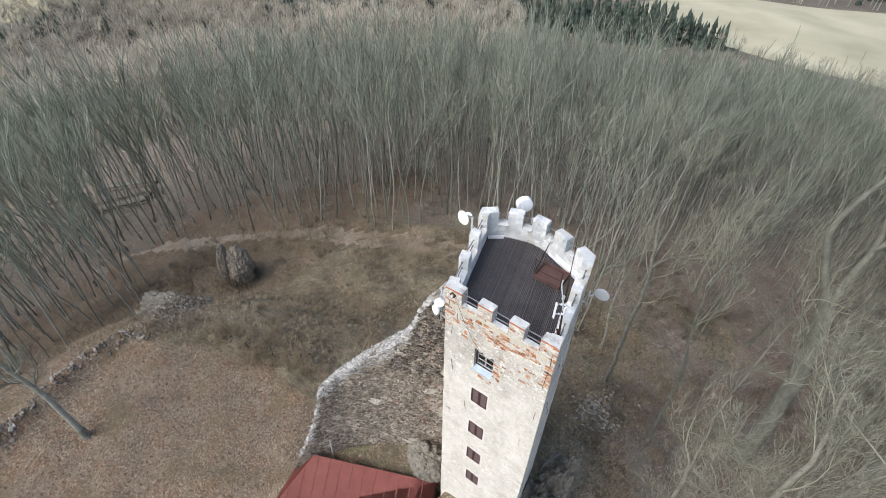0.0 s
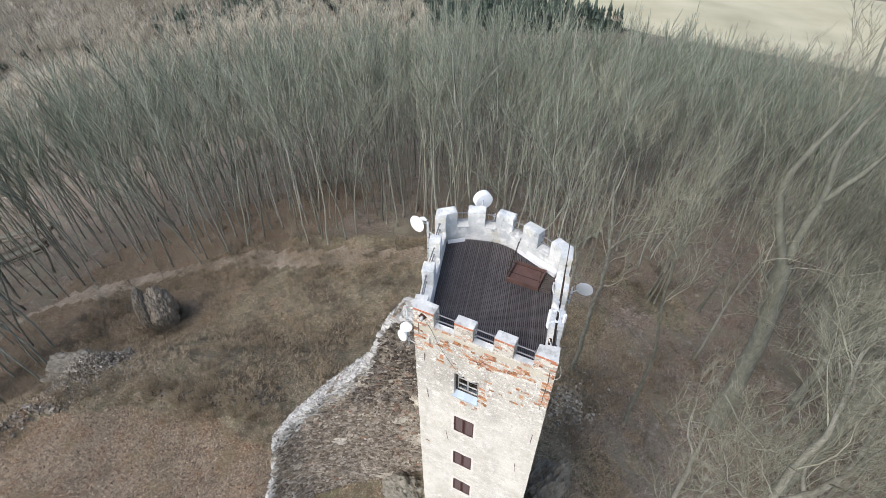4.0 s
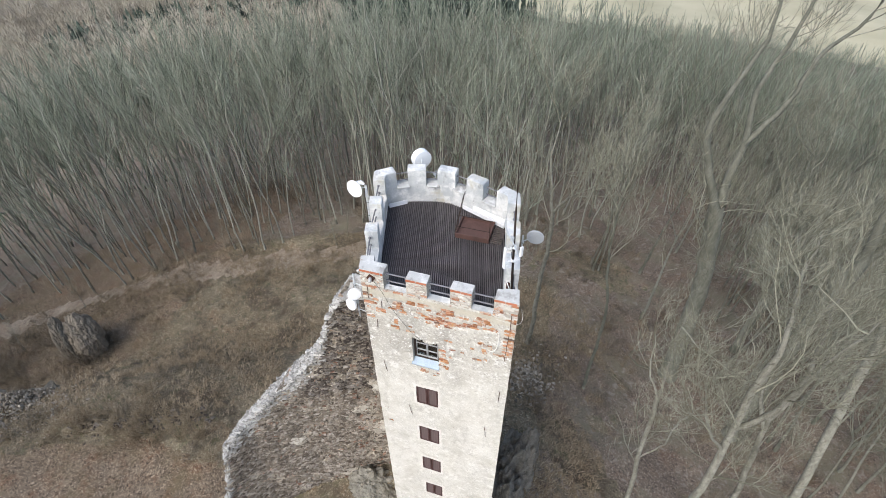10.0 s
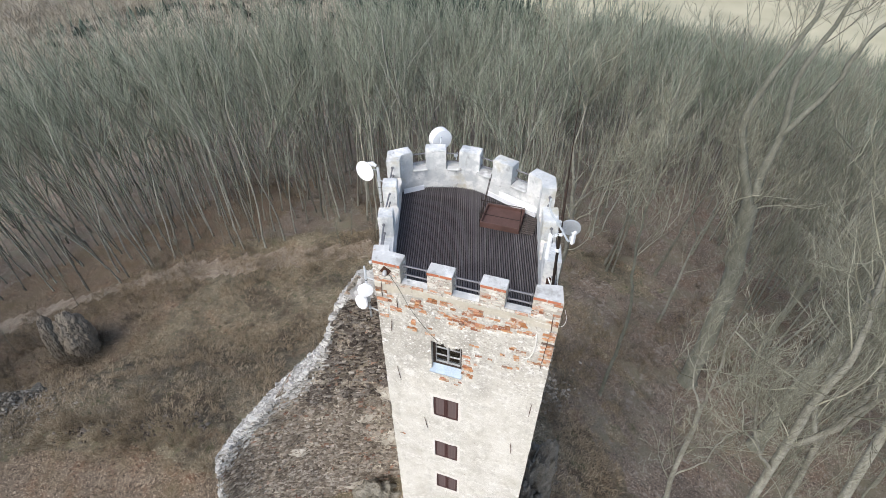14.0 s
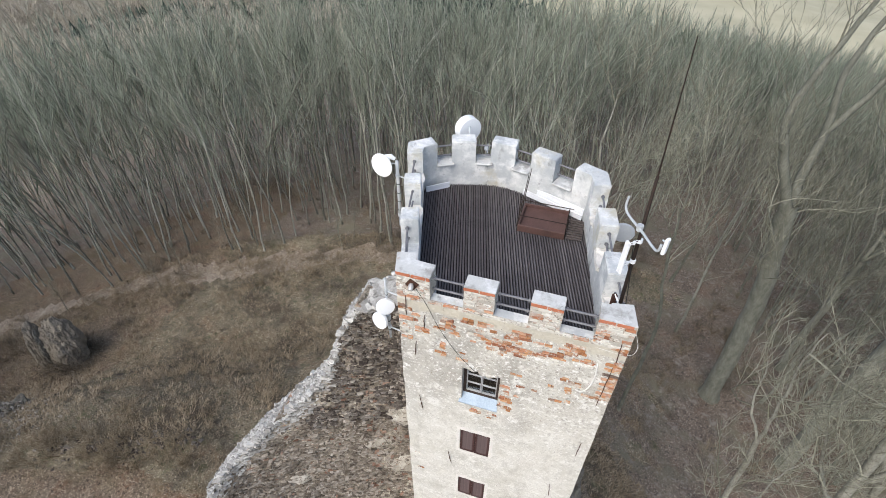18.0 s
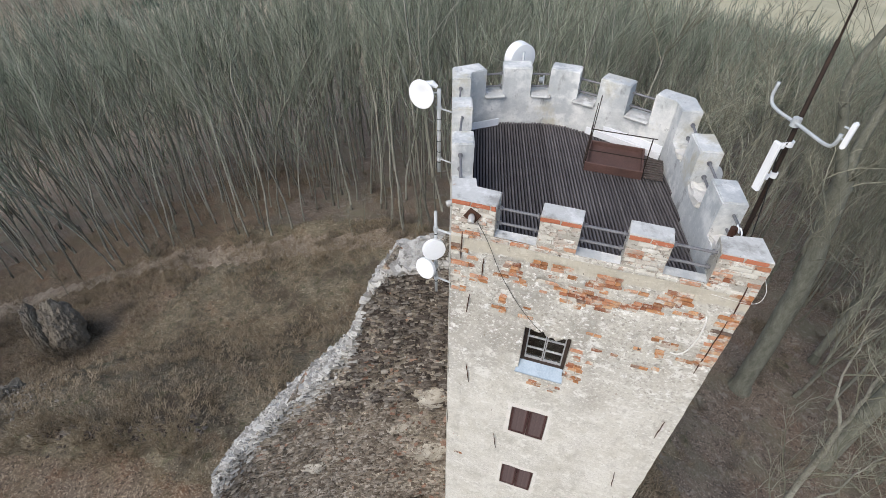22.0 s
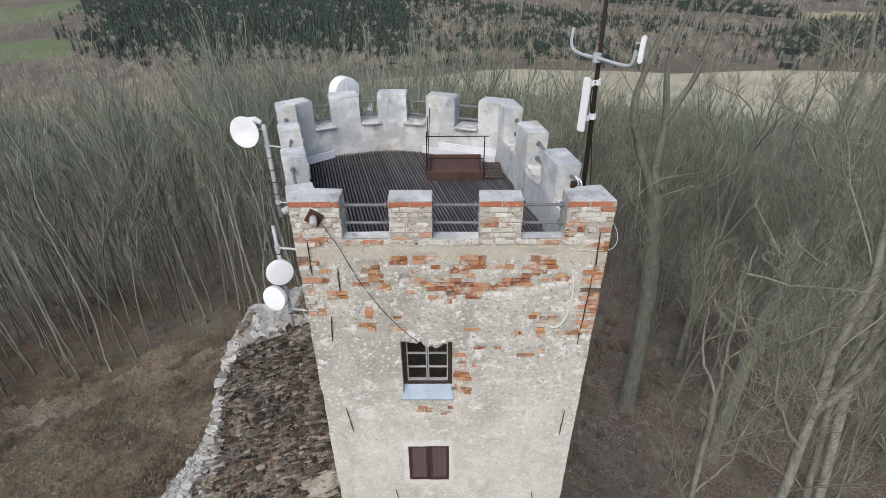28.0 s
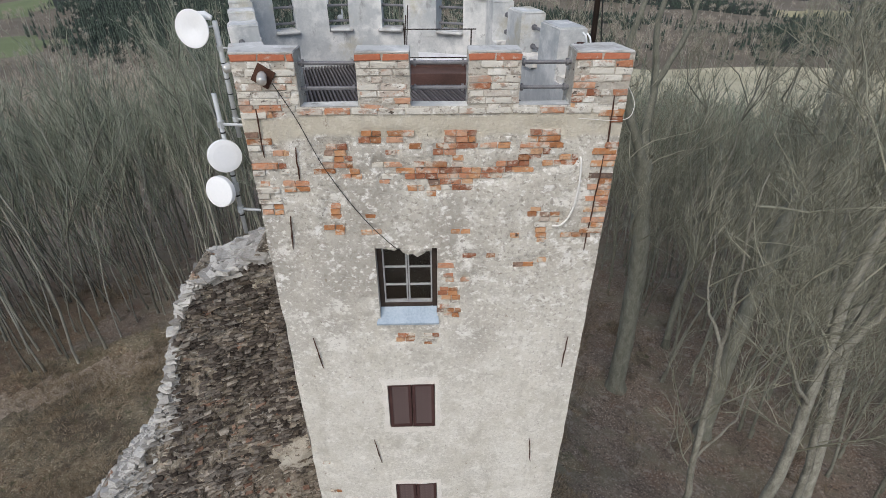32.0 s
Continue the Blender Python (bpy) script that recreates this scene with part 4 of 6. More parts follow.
def shutter(x0, x1, z0, z1):
    sh = put("shutter", meshdata("shutter", *tube_arrays([(x0, .03, z1 - .02), (x1, .03, z1 - .02)], .02, 4), SHUTTER), tower, label="closed brown louvred shutters")
    mid = (x0 + x1) / 2
    for a, b in ((x0 + .01, mid - .006), (mid + .006, x1 - .01)):
        bm = bmesh.new()
        for p, q, c, d in ((a, a + .05, z0, z1), (b - .05, b, z0, z1), (a + .05, b - .05, z1 - .06, z1), (a + .05, b - .05, z0, z0 + .06)):
            box(bm, p, q, .01, .05, c, d)
        me = bpy.data.meshes.new("leaf_frame")
        bm.to_mesh(me)
        bm.free()
        me.materials.append(SHUTTER)
        put("leaf_frame", me, sh, Matrix())
        count = round((z1 - z0 - .12) / .052)
        bm = bmesh.new()
        box(bm, 0, b - a - .1, -.02, .02, -.005, .005, pose(0, 0, 0, 40, 0, 0))
        slat = bpy.data.meshes.new("slat")
        bm.to_mesh(slat)
        bm.free()
        slat.materials.append(SLATPAINT)
        for k in range(count):
            put("slat", slat, sh, Matrix.Translation((a + .05, .032, z0 + .085 + k * (z1 - z0 - .12) / count)))
        # added board; the dark between the slats is put into its colour
        bm = bmesh.new()
        box(bm, a, b, .06, .07, z0, z1)
        me = bpy.data.meshes.new("backing")
        bm.to_mesh(me)
        bm.free()
        me.materials.append(DARKBROWN)
        put("backing", me, sh, Matrix())


for o in OPEN[1:]:
    shutter(*o)
    # smoother pale plaster round the opening
    bm = bmesh.new()
    x0, x1, z0, z1 = o
    loop = [(x0 + (x1 - x0) * k / 8, z0, 0, -1) for k in range(8)] + [(x1, z0 + (z1 - z0) * k / 8, 1, 0) for k in range(8)] + [(x1 - (x1 - x0) * k / 8, z1, 0, 1) for k in range(8)] + [(x0, z1 - (z1 - z0) * k / 8, -1, 0) for k in range(8)]
    cx, cz = (x0 + x1) / 2, (z0 + z1) / 2
    rim = []
    for x, z, _, _ in loop:
        row = []
        for k, d in enumerate((.0, .04, .09)):
            g = 1 + d * (1.6 + .9 * noise.noise(Vector((x * 6, 1, z * 6)))) / .5
            q = (cx + (x - cx) * g, cz + (z - cz) * g)
            row.append(bm.verts.new((q[0], front_dent(*q) - (.007 if k < 2 else -.004), q[1])))
        rim.append(row)
    for a, b in zip(rim, rim[1:] + rim[:1]):
        for k in range(2):
            bm.faces.new((a[k], b[k], b[k + 1], a[k + 1]))
    bmesh.ops.recalc_face_normals(bm, faces=bm.faces[:])
    smooth(part("window_surround", bm, RIMPLASTER, tower, "smooth pale plaster rim round the shutters"))

# loose plaster hanging over the window head
for x, z, w, h in ((-.36, 17.56, .12, .07), (-.24, 17.54, .10, .08), (-.14, 17.58, .08, .06), (-.6, 17.6, .10, .05)):
    bm = bmesh.new()
    bmesh.ops.create_icosphere(bm, subdivisions=2, radius=1.0)
    for v in bm.verts:
        v.co = Vector((x + v.co.x * w, .01 + v.co.y * .04, z + v.co.z * h)) + .03 * noise.noise_vector(v.co * 2 + Vector((x * 9, 0, 0)))
    part("loose_plaster", bm, PLASTER, tower)

# iron wall ties, front then right side
TIES = [((-1.80, 16.08), (-1.73, 15.47)), ((1.92, 16.02), (1.9, 15.4)), ((-1.62, 18.98), (-1.63, 18.56)), ((-1.81, 18.09), (-1.86, 17.6)), ((-1.98, 19.43), (-2.0, 18.86)),
        ((1.97, 19.55), (2.0, 18.86)), ((1.97, 18.84), (1.93, 17.52)), ((-1.08, 13.78), (-.99, 13.15)), ((1.56, 13.72), (1.63, 13.08))]
for (x0, z0), (x1, z1) in TIES:
    bm = bmesh.new()
    k_ = [(x0 + (x1 - x0) * f + .014 * noise.noise(Vector((x0 * 9, f * 7, z0))), -.022 - .008 * math.sin(f * 5), z0 + (z1 - z0) * f) for f in (0, .2, .4, .6, .8, 1)]
    tube(bm, k_, [.006, .010, .008, .011, .009, .006], 5)
    part("wall_tie", bm, RUST, tower, "rusty iron wall tie")
for y, z in ((.9, 15.6), (2.1, 13.2), (1.2, 17.9), (3.0, 15.5), (2.4, 10.6)):
    x = 2.13 - y * .19
    bm = bmesh.new()
    tube(bm, [(x + .03, y, z), (x + .035, y + .05, z - .3), (x + .03, y + .08, z - .6)], [.007, .011, .007], 5)
    part("wall_tie", bm, RUST, tower, "rusty iron wall tie")

# ---- things on the tower ----


def disc(bm, c, axis, radius, depth, back=.02, sides=28):
    """A shallow dish, open towards axis."""
    q = Vector(axis).normalized().to_track_quat('Z', 'Y').to_matrix().to_4x4()
    m = Matrix.Translation(c) @ q
    prof = [(0.001, -depth - back), (radius * .5, -depth * .72 - back), (radius, -back), (radius * 1.02, 0), (radius * .98, .004), (radius * .5, -depth * .7), (.001, -depth)]
    rows = [[bm.verts.new(m @ Vector((r * math.cos(a), r * math.sin(a), h))) for a in np.linspace(0, 2 * math.pi, sides, endpoint=False)] for r, h in prof]
    for a, b in zip(rows, rows[1:]):
        for j in range(sides):
            bm.faces.new((a[j], a[(j + 1) % sides], b[(j + 1) % sides], b[j]))


def drum(bm, c, axis, radius, depth, dome=.05, sides=32, full=False):
    q = Vector(axis).normalized().to_track_quat('Z', 'Y').to_matrix().to_4x4()
    m = Matrix.Translation(c) @ q
    prof = [(.001, -depth), (radius * .6, -depth), (radius * .9, -depth * .75), (radius, -depth * .5), (radius, 0), (radius * .97, dome * .4), (radius * .7, dome * .8), (.001, dome)]
    if full:
        prof[1:4] = [(radius * .93, -depth), (radius, -depth * .93), (radius, -depth * .5)]
    rows = [[bm.verts.new(m @ Vector((r * math.cos(a), r * math.sin(a), h))) for a in np.linspace(0, 2 * math.pi, sides, endpoint=False)] for r, h in prof]
    for a, b in zip(rows, rows[1:]):
        for j in range(sides):
            bm.faces.new((a[j], a[(j + 1) % sides], b[(j + 1) % sides], b[j]))


def dish_antenna(label, c, axis, radius, mount, flat=0.0, mat_=WHITE):
    d = thing("dish_antenna", label, "antenna", c)
    bm = bmesh.new()
    if flat:
        drum(bm, c, axis, radius, flat, .02, full=True)
    else:
        disc(bm, c, axis, radius, radius * .22)
    (part if flat else lambda *k: smooth(part(*k)))("dish", bm, mat_, d)
    a = Vector(axis).normalized()
    back = Vector(c) - a * (flat if flat else radius * .26)
    bm = bmesh.new()
    tube(bm, [back, back - a * .05, back - a * .12], [.085, .07, .06], 12)
    part("transceiver", bm, mat_, d)
    bm = bmesh.new()
    tube(bm, [back - a * .06, Vector(mount)], .018, 6)
    part("bracket", bm, STEEL, d, "galvanised bracket")
    bm = bmesh.new()
    tube(bm, [Vector(mount) + Vector((0, 0, -.05)), Vector(mount) + Vector((0, 0, .05))], .042, 10)
    part("clamp", bm, STEEL, d)
    return d


def pole(label, x, y, z0, z1, radius, arms, lean=(0, 0), m=STEEL):
    p = thing("antenna_pole", label, "pole", (x, y, z0))
    bm = bmesh.new()
    tube(bm, [(x, y, z0), (x + lean[0], y + lean[1], z1)], radius, 10)
    smooth(part("pole", bm, m, p))
    for z, q in arms:
        bm = bmesh.new()
        tube(bm, [(x, y, z), (*q, z)], .018, 6)
        part("arm", bm, m, p)
        bm = bmesh.new()
        tube(bm, [(x, y, z - .04), (x, y, z + .04)], radius + .014, 8)
        part("clamp", bm, m, p)
    for k in range(1, int((z1 - z0) / .27)):
        f = k * .27 / (z1 - z0)
        c = Vector((x + lean[0] * f, y + lean[1] * f, z0 + (z1 - z0) * f))
        bm = bmesh.new()
        tube(bm, [c - Vector((0, 0, .008)), c + Vector((0, 0, .008))], radius + .005, 10)
        part("cable_tie", bm, CABLE, p, "black cable tie")
    return p


pole("galvanised pole bracketed to the tower's side wall", -3.66, 3.78, 17.75, 19.78, .043, [(19.35, (-3.3, 3.68)), (18.1, (-3.3, 3.68))])
dish_antenna("white round dish antenna on a galvanised pole", (-4.0, 3.62, 19.68), (-.2, -.96, .12), .30, (-3.66, 3.78, 19.70))
bm = bmesh.new()
tube(bm, [(-3.93, 3.72, 19.86), (-3.80, 3.78, 19.87), (-3.70, 3.78, 19.82)], [.075, .07, .04], 10)
tagged(part("feed_unit", bm, WHITE), "white radio feed unit clamped to the dish pole", "antenna")
pole("galvanised pole bracketed to the tower's corner", -2.48, .17, 17.75, 19.55, .026, [(19.2, (-2.18, .12)), (18.1, (-2.18, .12))])
dish_antenna("small white dish antenna on a thin pole", (-2.46, .03, 18.86), (.5, -.85, .15), .19, (-2.48, .17, 18.8), .06)
dish_antenna("small white dish antenna on a thin pole", (-2.62, .0, 18.42), (-.3, -.9, .22), .19, (-2.48, .17, 18.4), .06)
dish_antenna("white drum-shaped dish antenna behind the battlements", (-2.28, 5.52, 19.92), (.72, -.69, .0), .33, (-2.25, 5.2, 19.8), .27)
pole("short galvanised pole behind the battlements", -2.22, 5.22, 19.3, 20.2, .026, [(19.5, (-2.2, 5.05))])
dish_antenna("grey round dish antenna on the tower's outer wall", (1.95, 4.2, 18.6), (.05, -1, -.05), .28, (1.6, 3.9, 18.6), .05, GREYDISH)
pole("short steel pole on the tower's outer wall", 1.6, 3.8, 18.1, 18.95, .026, [(18.3, (1.37, 3.75))])
# small box with a round cover behind the battlements
bm = bmesh.new()
drum(bm, (-1.78, 5.3, 19.62), (.2, -.6, .8), .06, .08, .02, 20)
dev = thing("outdoor_radio", "small grey radio unit clamped behind the parapet", "antenna", (-1.78, 5.28, 19.6))
smooth(part("housing", bm, GREYDISH, dev))
bm = bmesh.new()
tube(bm, [(-1.74, 5.3, 19.75), (-1.7, 5.06, 19.62)], .016, 6)
part("bracket", bm, STEEL, dev)

# antenna mast on the right front corner
mast = thing("antenna_mast", "dark antenna mast with a bent crossbar and white panel antennas", "antenna mast", (1.84, .58, 19.45))
bm = bmesh.new()
tube(bm, [(1.84, .58, 19.45), (1.77, .5, 21.2), (1.72, .46, 22.6)], [.034, .030, .022], 10)
smooth(part("pole", bm, IRON, mast, "dark painted pole"))
bm = bmesh.new()
tube(bm, [(1.72, .46, 22.6), (1.64, .46, 24.5)], [.013, .006], 6)
part("whip", bm, IRON, mast, "thin whip antenna")
bm = bmesh.new()
tube(bm, spline([(1.47, .78, 21.98), (1.465, .775, 21.80), (1.53, .68, 21.71), (1.74, .34, 21.7), (1.92, -.0, 21.7), (1.965, -.085, 21.76), (1.97, -.1, 21.88)], 4), .020, 8)
smooth(part("crossbar", bm, STEEL, mast, "bent galvanised crossbar"))


def panel(c, h, w, turn):
    bm = bmesh.new()
    box(bm, -w / 2, w / 2, -.025, .025, -h / 2, h / 2, Matrix.Translation(c) @ pose(0, 0, 0, 0, 0, turn))
    bmesh.ops.bevel(bm, geom=bm.edges[:], offset=.012, segments=2, affect='EDGES')
    pn = part("panel_antenna", bm, WHITE, mast, "white plastic panel antenna")
    return pn


for c, r in (((1.71, .43, 21.70), .05), ((1.86, .58, 19.62), .05)):
    bm = bmesh.new()
    tube(bm, [(c[0], c[1], c[2] - .05), (c[0], c[1], c[2] + .05)], r, 10)
    part("clamp", bm, STEEL, mast, "galvanised clamp")
bm = bmesh.new()
tube(bm, [(1.72, .66, 19.4), (1.71, .65, 19.98)], .05, 10)
part("stub_pole", bm, RUST, mast, "short rusty stub pole")
for x, y in ((1.74, .52), (1.77, .46)):
    bm = bmesh.new()
    tube(bm, spline([(x, y, 20.0), (x - .02, y - .01, 20.07), (x - .05, y + .03, 20.11)], 3), .010, 6)
    part("cable_end", bm, WHITE, mast, "white cable end")
panel((1.60, .3, 21.17), .66, .10, 125)
panel((2.02, -.15, 21.9), .28, .09, 60)
for z in (21.84, 21.96):
    bm = bmesh.new()
    tube(bm, [(1.965, -.09, z), (2.015, -.14, z)], .012, 6)
    part("bracket", bm, STEEL, mast, "small galvanised bracket")
for z in (20.97, 21.4):
    bm = bmesh.new()
    for k in (-.022, .022):
        tube(bm, [(1.6, .33, z + k), (1.77, .5, z + k)], .008, 6)
    tube(bm, [(1.70, .42, z - .03), (1.70, .42, z + .03)], .022, 8)
    tube(bm, [(1.78, .5, z - .035), (1.78, .5, z + .035)], .045, 10)
    part("bracket", bm, WHITE, mast, "white bracket")
bm = bmesh.new()
tube(bm, [(1.7, .41, 21.42), (1.72, .5, 21.2), (1.82, .48, 20.6), (1.9, .5, 20.0), (1.8, .6, 19.6)], .008, 5)
part("cable", bm, CABLE, mast)

# floodlight on the left front corner
fl = thing("floodlight", "old round floodlight on a rusty square plate", "floodlight", (-1.84, 0, 19.78))
bm = bmesh.new()
box(bm, -.10, .10, -.035, -.018, -.10, .10, Matrix.Translation((-1.84, 0, 19.78)) @ pose(0, 0, 0, 0, 32, 0))
part("plate", bm, RUST, fl, "rusty plate")
bm = bmesh.new()
drum(bm, (-1.83, -.14, 19.755), (.1, -.85, -.5), .052, .12, .03, 18)
smooth(part("lamp", bm, LAMPGLASS, fl))
bm = bmesh.new()
tube(bm, spline([(-1.75, -.06, 19.72), (-1.56, -.04, 19.33), (-1.31, -.03, 18.71), (-.94, -.035, 18.09), (-.55, -.03, 17.62), (-.42, .1, 17.5)]), .005, 5)
part("lamp_cable", bm, CABLE, fl, "black cable down to the window")
bm = bmesh.new()
drum(bm, (-2.25, .06, 19.84), (-.8, -.5, -.2), .05, .09, .03, 14)
part("bulb", bm, LAMPGLASS, fl)
hz = thing("drain_hose", "curved white plastic hose out of the wall", "hose", (1.7, 0, 18.8))
bm = bmesh.new()
tube(bm, spline([(1.7, .02, 18.83), (1.71, -.04, 18.77), (1.725, -.05, 18.5), (1.70, -.05, 18.2), (1.645, -.05, 18.02), (1.56, -.05, 17.925), (1.47, -.02, 17.9)]), .0125, 8)
smooth(part("hose", bm, HOSE, hz))
lc = thing("loop_cable", "thin pale cable looping round the tower's corner", "cable", (2.1, .1, 19.3))
bm = bmesh.new()
tube(bm, spline([(1.6, -.03, 19.3), (2.0, -.03, 19.27), (2.2, .0, 19.3), (2.25, .08, 19.45), (2.18, .2, 19.62)]), .004, 5)
part("cable", bm, HOSE, lc)

# roof hatch with its rail
hatch = thing("roof_hatch", "red-brown steel roof hatch with a thin guard rail", "hatch", (.1, 3.6, ROOF))
HX0, HX1, HY0, HY1 = -.46, .63, 3.2, 4.1
bm = bmesh.new()
for x0, x1, y0, y1 in ((HX0, HX1, HY0, HY0 + .04), (HX0, HX1, HY1 - .04, HY1), (HX0, HX0 + .04, HY0 + .04, HY1 - .04), (HX1 - .04, HX1, HY0 + .04, HY1 - .04)):
    box(bm, x0, x1, y0, y1, ROOF - .02, ROOF + .17)
worn(bm, .008, .003)
part("rim", bm, HATCHPAINT, hatch)
bm = bmesh.new()
box(bm, HX0 + .04, HX1 - .04, HY0 + .04, HY1 - .04, ROOF + .05, ROOF + .085)
part("lid", bm, HATCHPAINT, hatch, "flat red-brown lid")
posts = [((HX0, HY0 + .05), .95), ((HX1, HY0 + .05), .85)]
for (x, y), h in posts:
    bm = bmesh.new()
    tube(bm, [(x, y, ROOF), (x, y, ROOF + h)], .011, 6)
    part("rail_post", bm, IRON, hatch)
for a, b in (((HX0 - .02, HY0 + .05, ROOF + .86), (HX1 + .08, HY0 + .05, ROOF + .86)), ((HX0, HY0 + .05, ROOF + .42), (HX1, HY0 + .05, ROOF + .42)), ((HX0, HY0 + .05, ROOF + .05), (HX0 + .04, HY1 + .1, ROOF + 1.1)), ((HX0 - .03, HY0 + .1, ROOF + .05), (HX0, HY1 + .05, ROOF + .95))):
    bm = bmesh.new()
    tube(bm, [a, b], .010, 6)
    part("rail_bar", bm, IRON, hatch)
mat_ = thing("slatted_mat", "worn brown slatted strip beside the roof hatch", "mat", (.84, HY0, ROOF))
for k in range(9):
    bm = bmesh.new()
    box(bm, .66, 1.02, HY0 + .02 + k * .085, HY0 + .065 + k * .085, ROOF + .03, ROOF + .055)
    part("slat", bm, ROOFLIGHT, mat_)
fb = thing("flashing_board", "white flashing board along the back parapet", "flashing", (.2, 4.4, ROOF))
for a, b, h in (((-.60, 4.70), (.93, 4.08), .13), ((-.58, 4.78), (.95, 4.18), .24), ((-3.0, 4.02), (-2.5, 4.42), .14)):
    bm = bmesh.new()
    prism(bm, span(b, a, .03), ROOF - .02, ROOF + h)
    part("board", bm, WHITEBOARD, fb)

# ---- exposed bricks ----
brick_meshes = {}


def brick_mesh(length, mat_):
    key = (round(length, 2), mat_.name, int(RNG.integers(4)))
    if key not in brick_meshes:
        bm = bmesh.new()
        h = .0325
        vs = box(bm, -length / 2, length / 2, -.012, .05, -h, h)
        bmesh.ops.bevel(bm, geom=[e_ for e_ in bm.edges if all(v.co.y < 0 for v in e_.verts)], offset=.005, segments=1, affect='EDGES')
        for v in bm.verts:
            if v.co.y < .02:
                v.co += Vector((RNG.uniform(-.010, .010), RNG.uniform(-.003, .004), RNG.uniform(-.0065, .0065)))
        me = bpy.data.meshes.new("brick")
        bm.to_mesh(me)
        bm.free()
        me.materials.append(mat_)
        brick_meshes[key] = me
    return brick_meshes[key]


OFF = -tower.matrix_basis.translation


def lay(x, z, length, red, proud=0.0):
    put("brick", brick_mesh(length, (LIMED, LIMED, LIMED, LIMEDPINK)[int(RNG.integers(4))] if not red else BRICKRED if red == 2 else (BRICK, BRICKORANGE, BRICK, BRICKORANGE, BRICKBROWN)[min(4, int(RNG.integers(17)) // 4)]), tower, Matrix.Translation(Vector((x, -.004 - proud, z)) + OFF) @ pose(0, 0, 0, RNG.uniform(-1.2, 1.2), RNG.uniform(-1.5, 1.5), RNG.uniform(-1.2, 1.2)))


for x, z, length, red in bricks_at:
    lay(x, z, length, red, RNG.uniform(-.009, -.001))
for cx, cz, rx, rz in BARE:
    r0, r1 = round((cz - rz + .03) / .0765), round((cz + rz - .03) / .0765)
    for row in range(min(r0, r1), max(r0, r1) + 1):
        z = row * .0765
        half = rx * (1.0 if r1 - r0 < 2 else RNG.uniform(.7, 1.05))
        x = cx - half + RNG.uniform(-.03, .03)
        while x < cx + half - .03:
            w = min(float(RNG.choice([.125, .13, .14, .14, .27])), cx + half + .05 - x)
            mid = x + w / 2
            if w > .05 and RNG.random() < .93 and -2.12 < mid < 2.08 and not any(a - .04 < mid < b + .04 and c - .03 < z < d + .03 for a, b, c, d in OPEN):
                lay(mid, z, round(w - .014, 2), RNG.random() < .88, RNG.uniform(-.026, -.010))
            x += w
# brick quoin down the right corner, and a line of bricks under the sills
for row in range(232, 258):
    z = row * .0765
    if z < 17.4 or z > 19.4 or RNG.random() < .18:
        continue
    lay(2.13 - (.15 if row % 2 else .085), z, .28 if row % 2 else .15, True, .012)
for row in range(238, 258):
    if RNG.random() < .5:
        lay(-2.17 + (.15 if row % 2 else .08), row * .0765, .28 if row % 2 else .14, RNG.random() < .5, .008)
for k in range(14):
    if RNG.random() < .8:
        lay(-2.0 + k * .3, 19.39, .27, RNG.random() < .3, .006)

# ---- ruined curtain wall ----
ruin = thing("ruined_wall", "broken stone curtain wall stepping down from the tower", "ruined wall", (-6, 1.5, 3))


def ruin_face(x, z):
    return np.interp(x, RUIN_X, RUIN_Y) + .075 * (z - 4)


def rough(x, y, z, a=.16):
    q = Vector((x, y, z))
    return a * noise.noise(q * 1.1) + a * .6 * noise.noise(q * 3.1)


bm = bmesh.new()
us = np.linspace(-10.9, -2.0, 70)
front, back = [], []
NZ = 42
for x in us:
    top = float(np.interp(x, TOP_X, TOP_Z)) + .35 * noise.noise(Vector((x * 2.2, 0, 5)))
    base = float(ground_z(x, ruin_face(x, 3) - .1)) - .6
    top = max(top, base + .3)
    f, b = [], []
    for j in range(NZ):
        z = base + (top - base) * j / (NZ - 1)
        f.append(bm.verts.new((x, float(ruin_face(x, z)) + rough(x, 0, z), z)))
        yb = float(ruin_face(x, z)) + 1.25 - .06 * (z - 4) * .5 + rough(x, 9, z)
        b.append(bm.verts.new((x, yb, z + (.25 if j == NZ - 1 else 0) * noise.noise(Vector((x * 3, 2, 2))))))
    front.append(f)
    back.append(b)
for a, b in zip(front, front[1:]):
    for j in range(NZ - 1):
        bm.faces.new((a[j], b[j], b[j + 1], a[j + 1]))
for a, b in zip(back, back[1:]):
    for j in range(NZ - 1):
        bm.faces.new((b[j], a[j], a[j + 1], b[j + 1]))
for (f0, b0), (f1, b1) in zip(zip(front, back), zip(front[1:], back[1:])):
    bm.faces.new((f0[-1], f1[-1], b1[-1], b0[-1]))
for f, b in ((front[0], back[0]), (front[-1], back[-1])):
    for j in range(NZ - 1):
        bm.faces.new((f[j], f[j + 1], b[j + 1], b[j]))
bmesh.ops.recalc_face_normals(bm, faces=bm.faces[:])
part("core", bm, RUINCORE, ruin, "mortar core of the broken wall")


def stone_mesh(mat_, seed, bevel=True):
    r = np.random.default_rng(seed)
    bm = bmesh.new()
    bmesh.ops.create_cube(bm, size=1.0)
    for v in bm.verts:
        v.co = Vector(v.co) * float(r.uniform(.7, 1.0)) + Vector(r.uniform(-.2, .2, 3))
    if bevel:
        bmesh.ops.bevel(bm, geom=bm.edges[:], offset=.12, segments=1, affect='EDGES')
    bmesh.ops.triangulate(bm, faces=bm.faces[:])
    me = bpy.data.meshes.new("stone")
    bm.to_mesh(me)
    bm.free()
    me.materials.append(mat_)
    return me


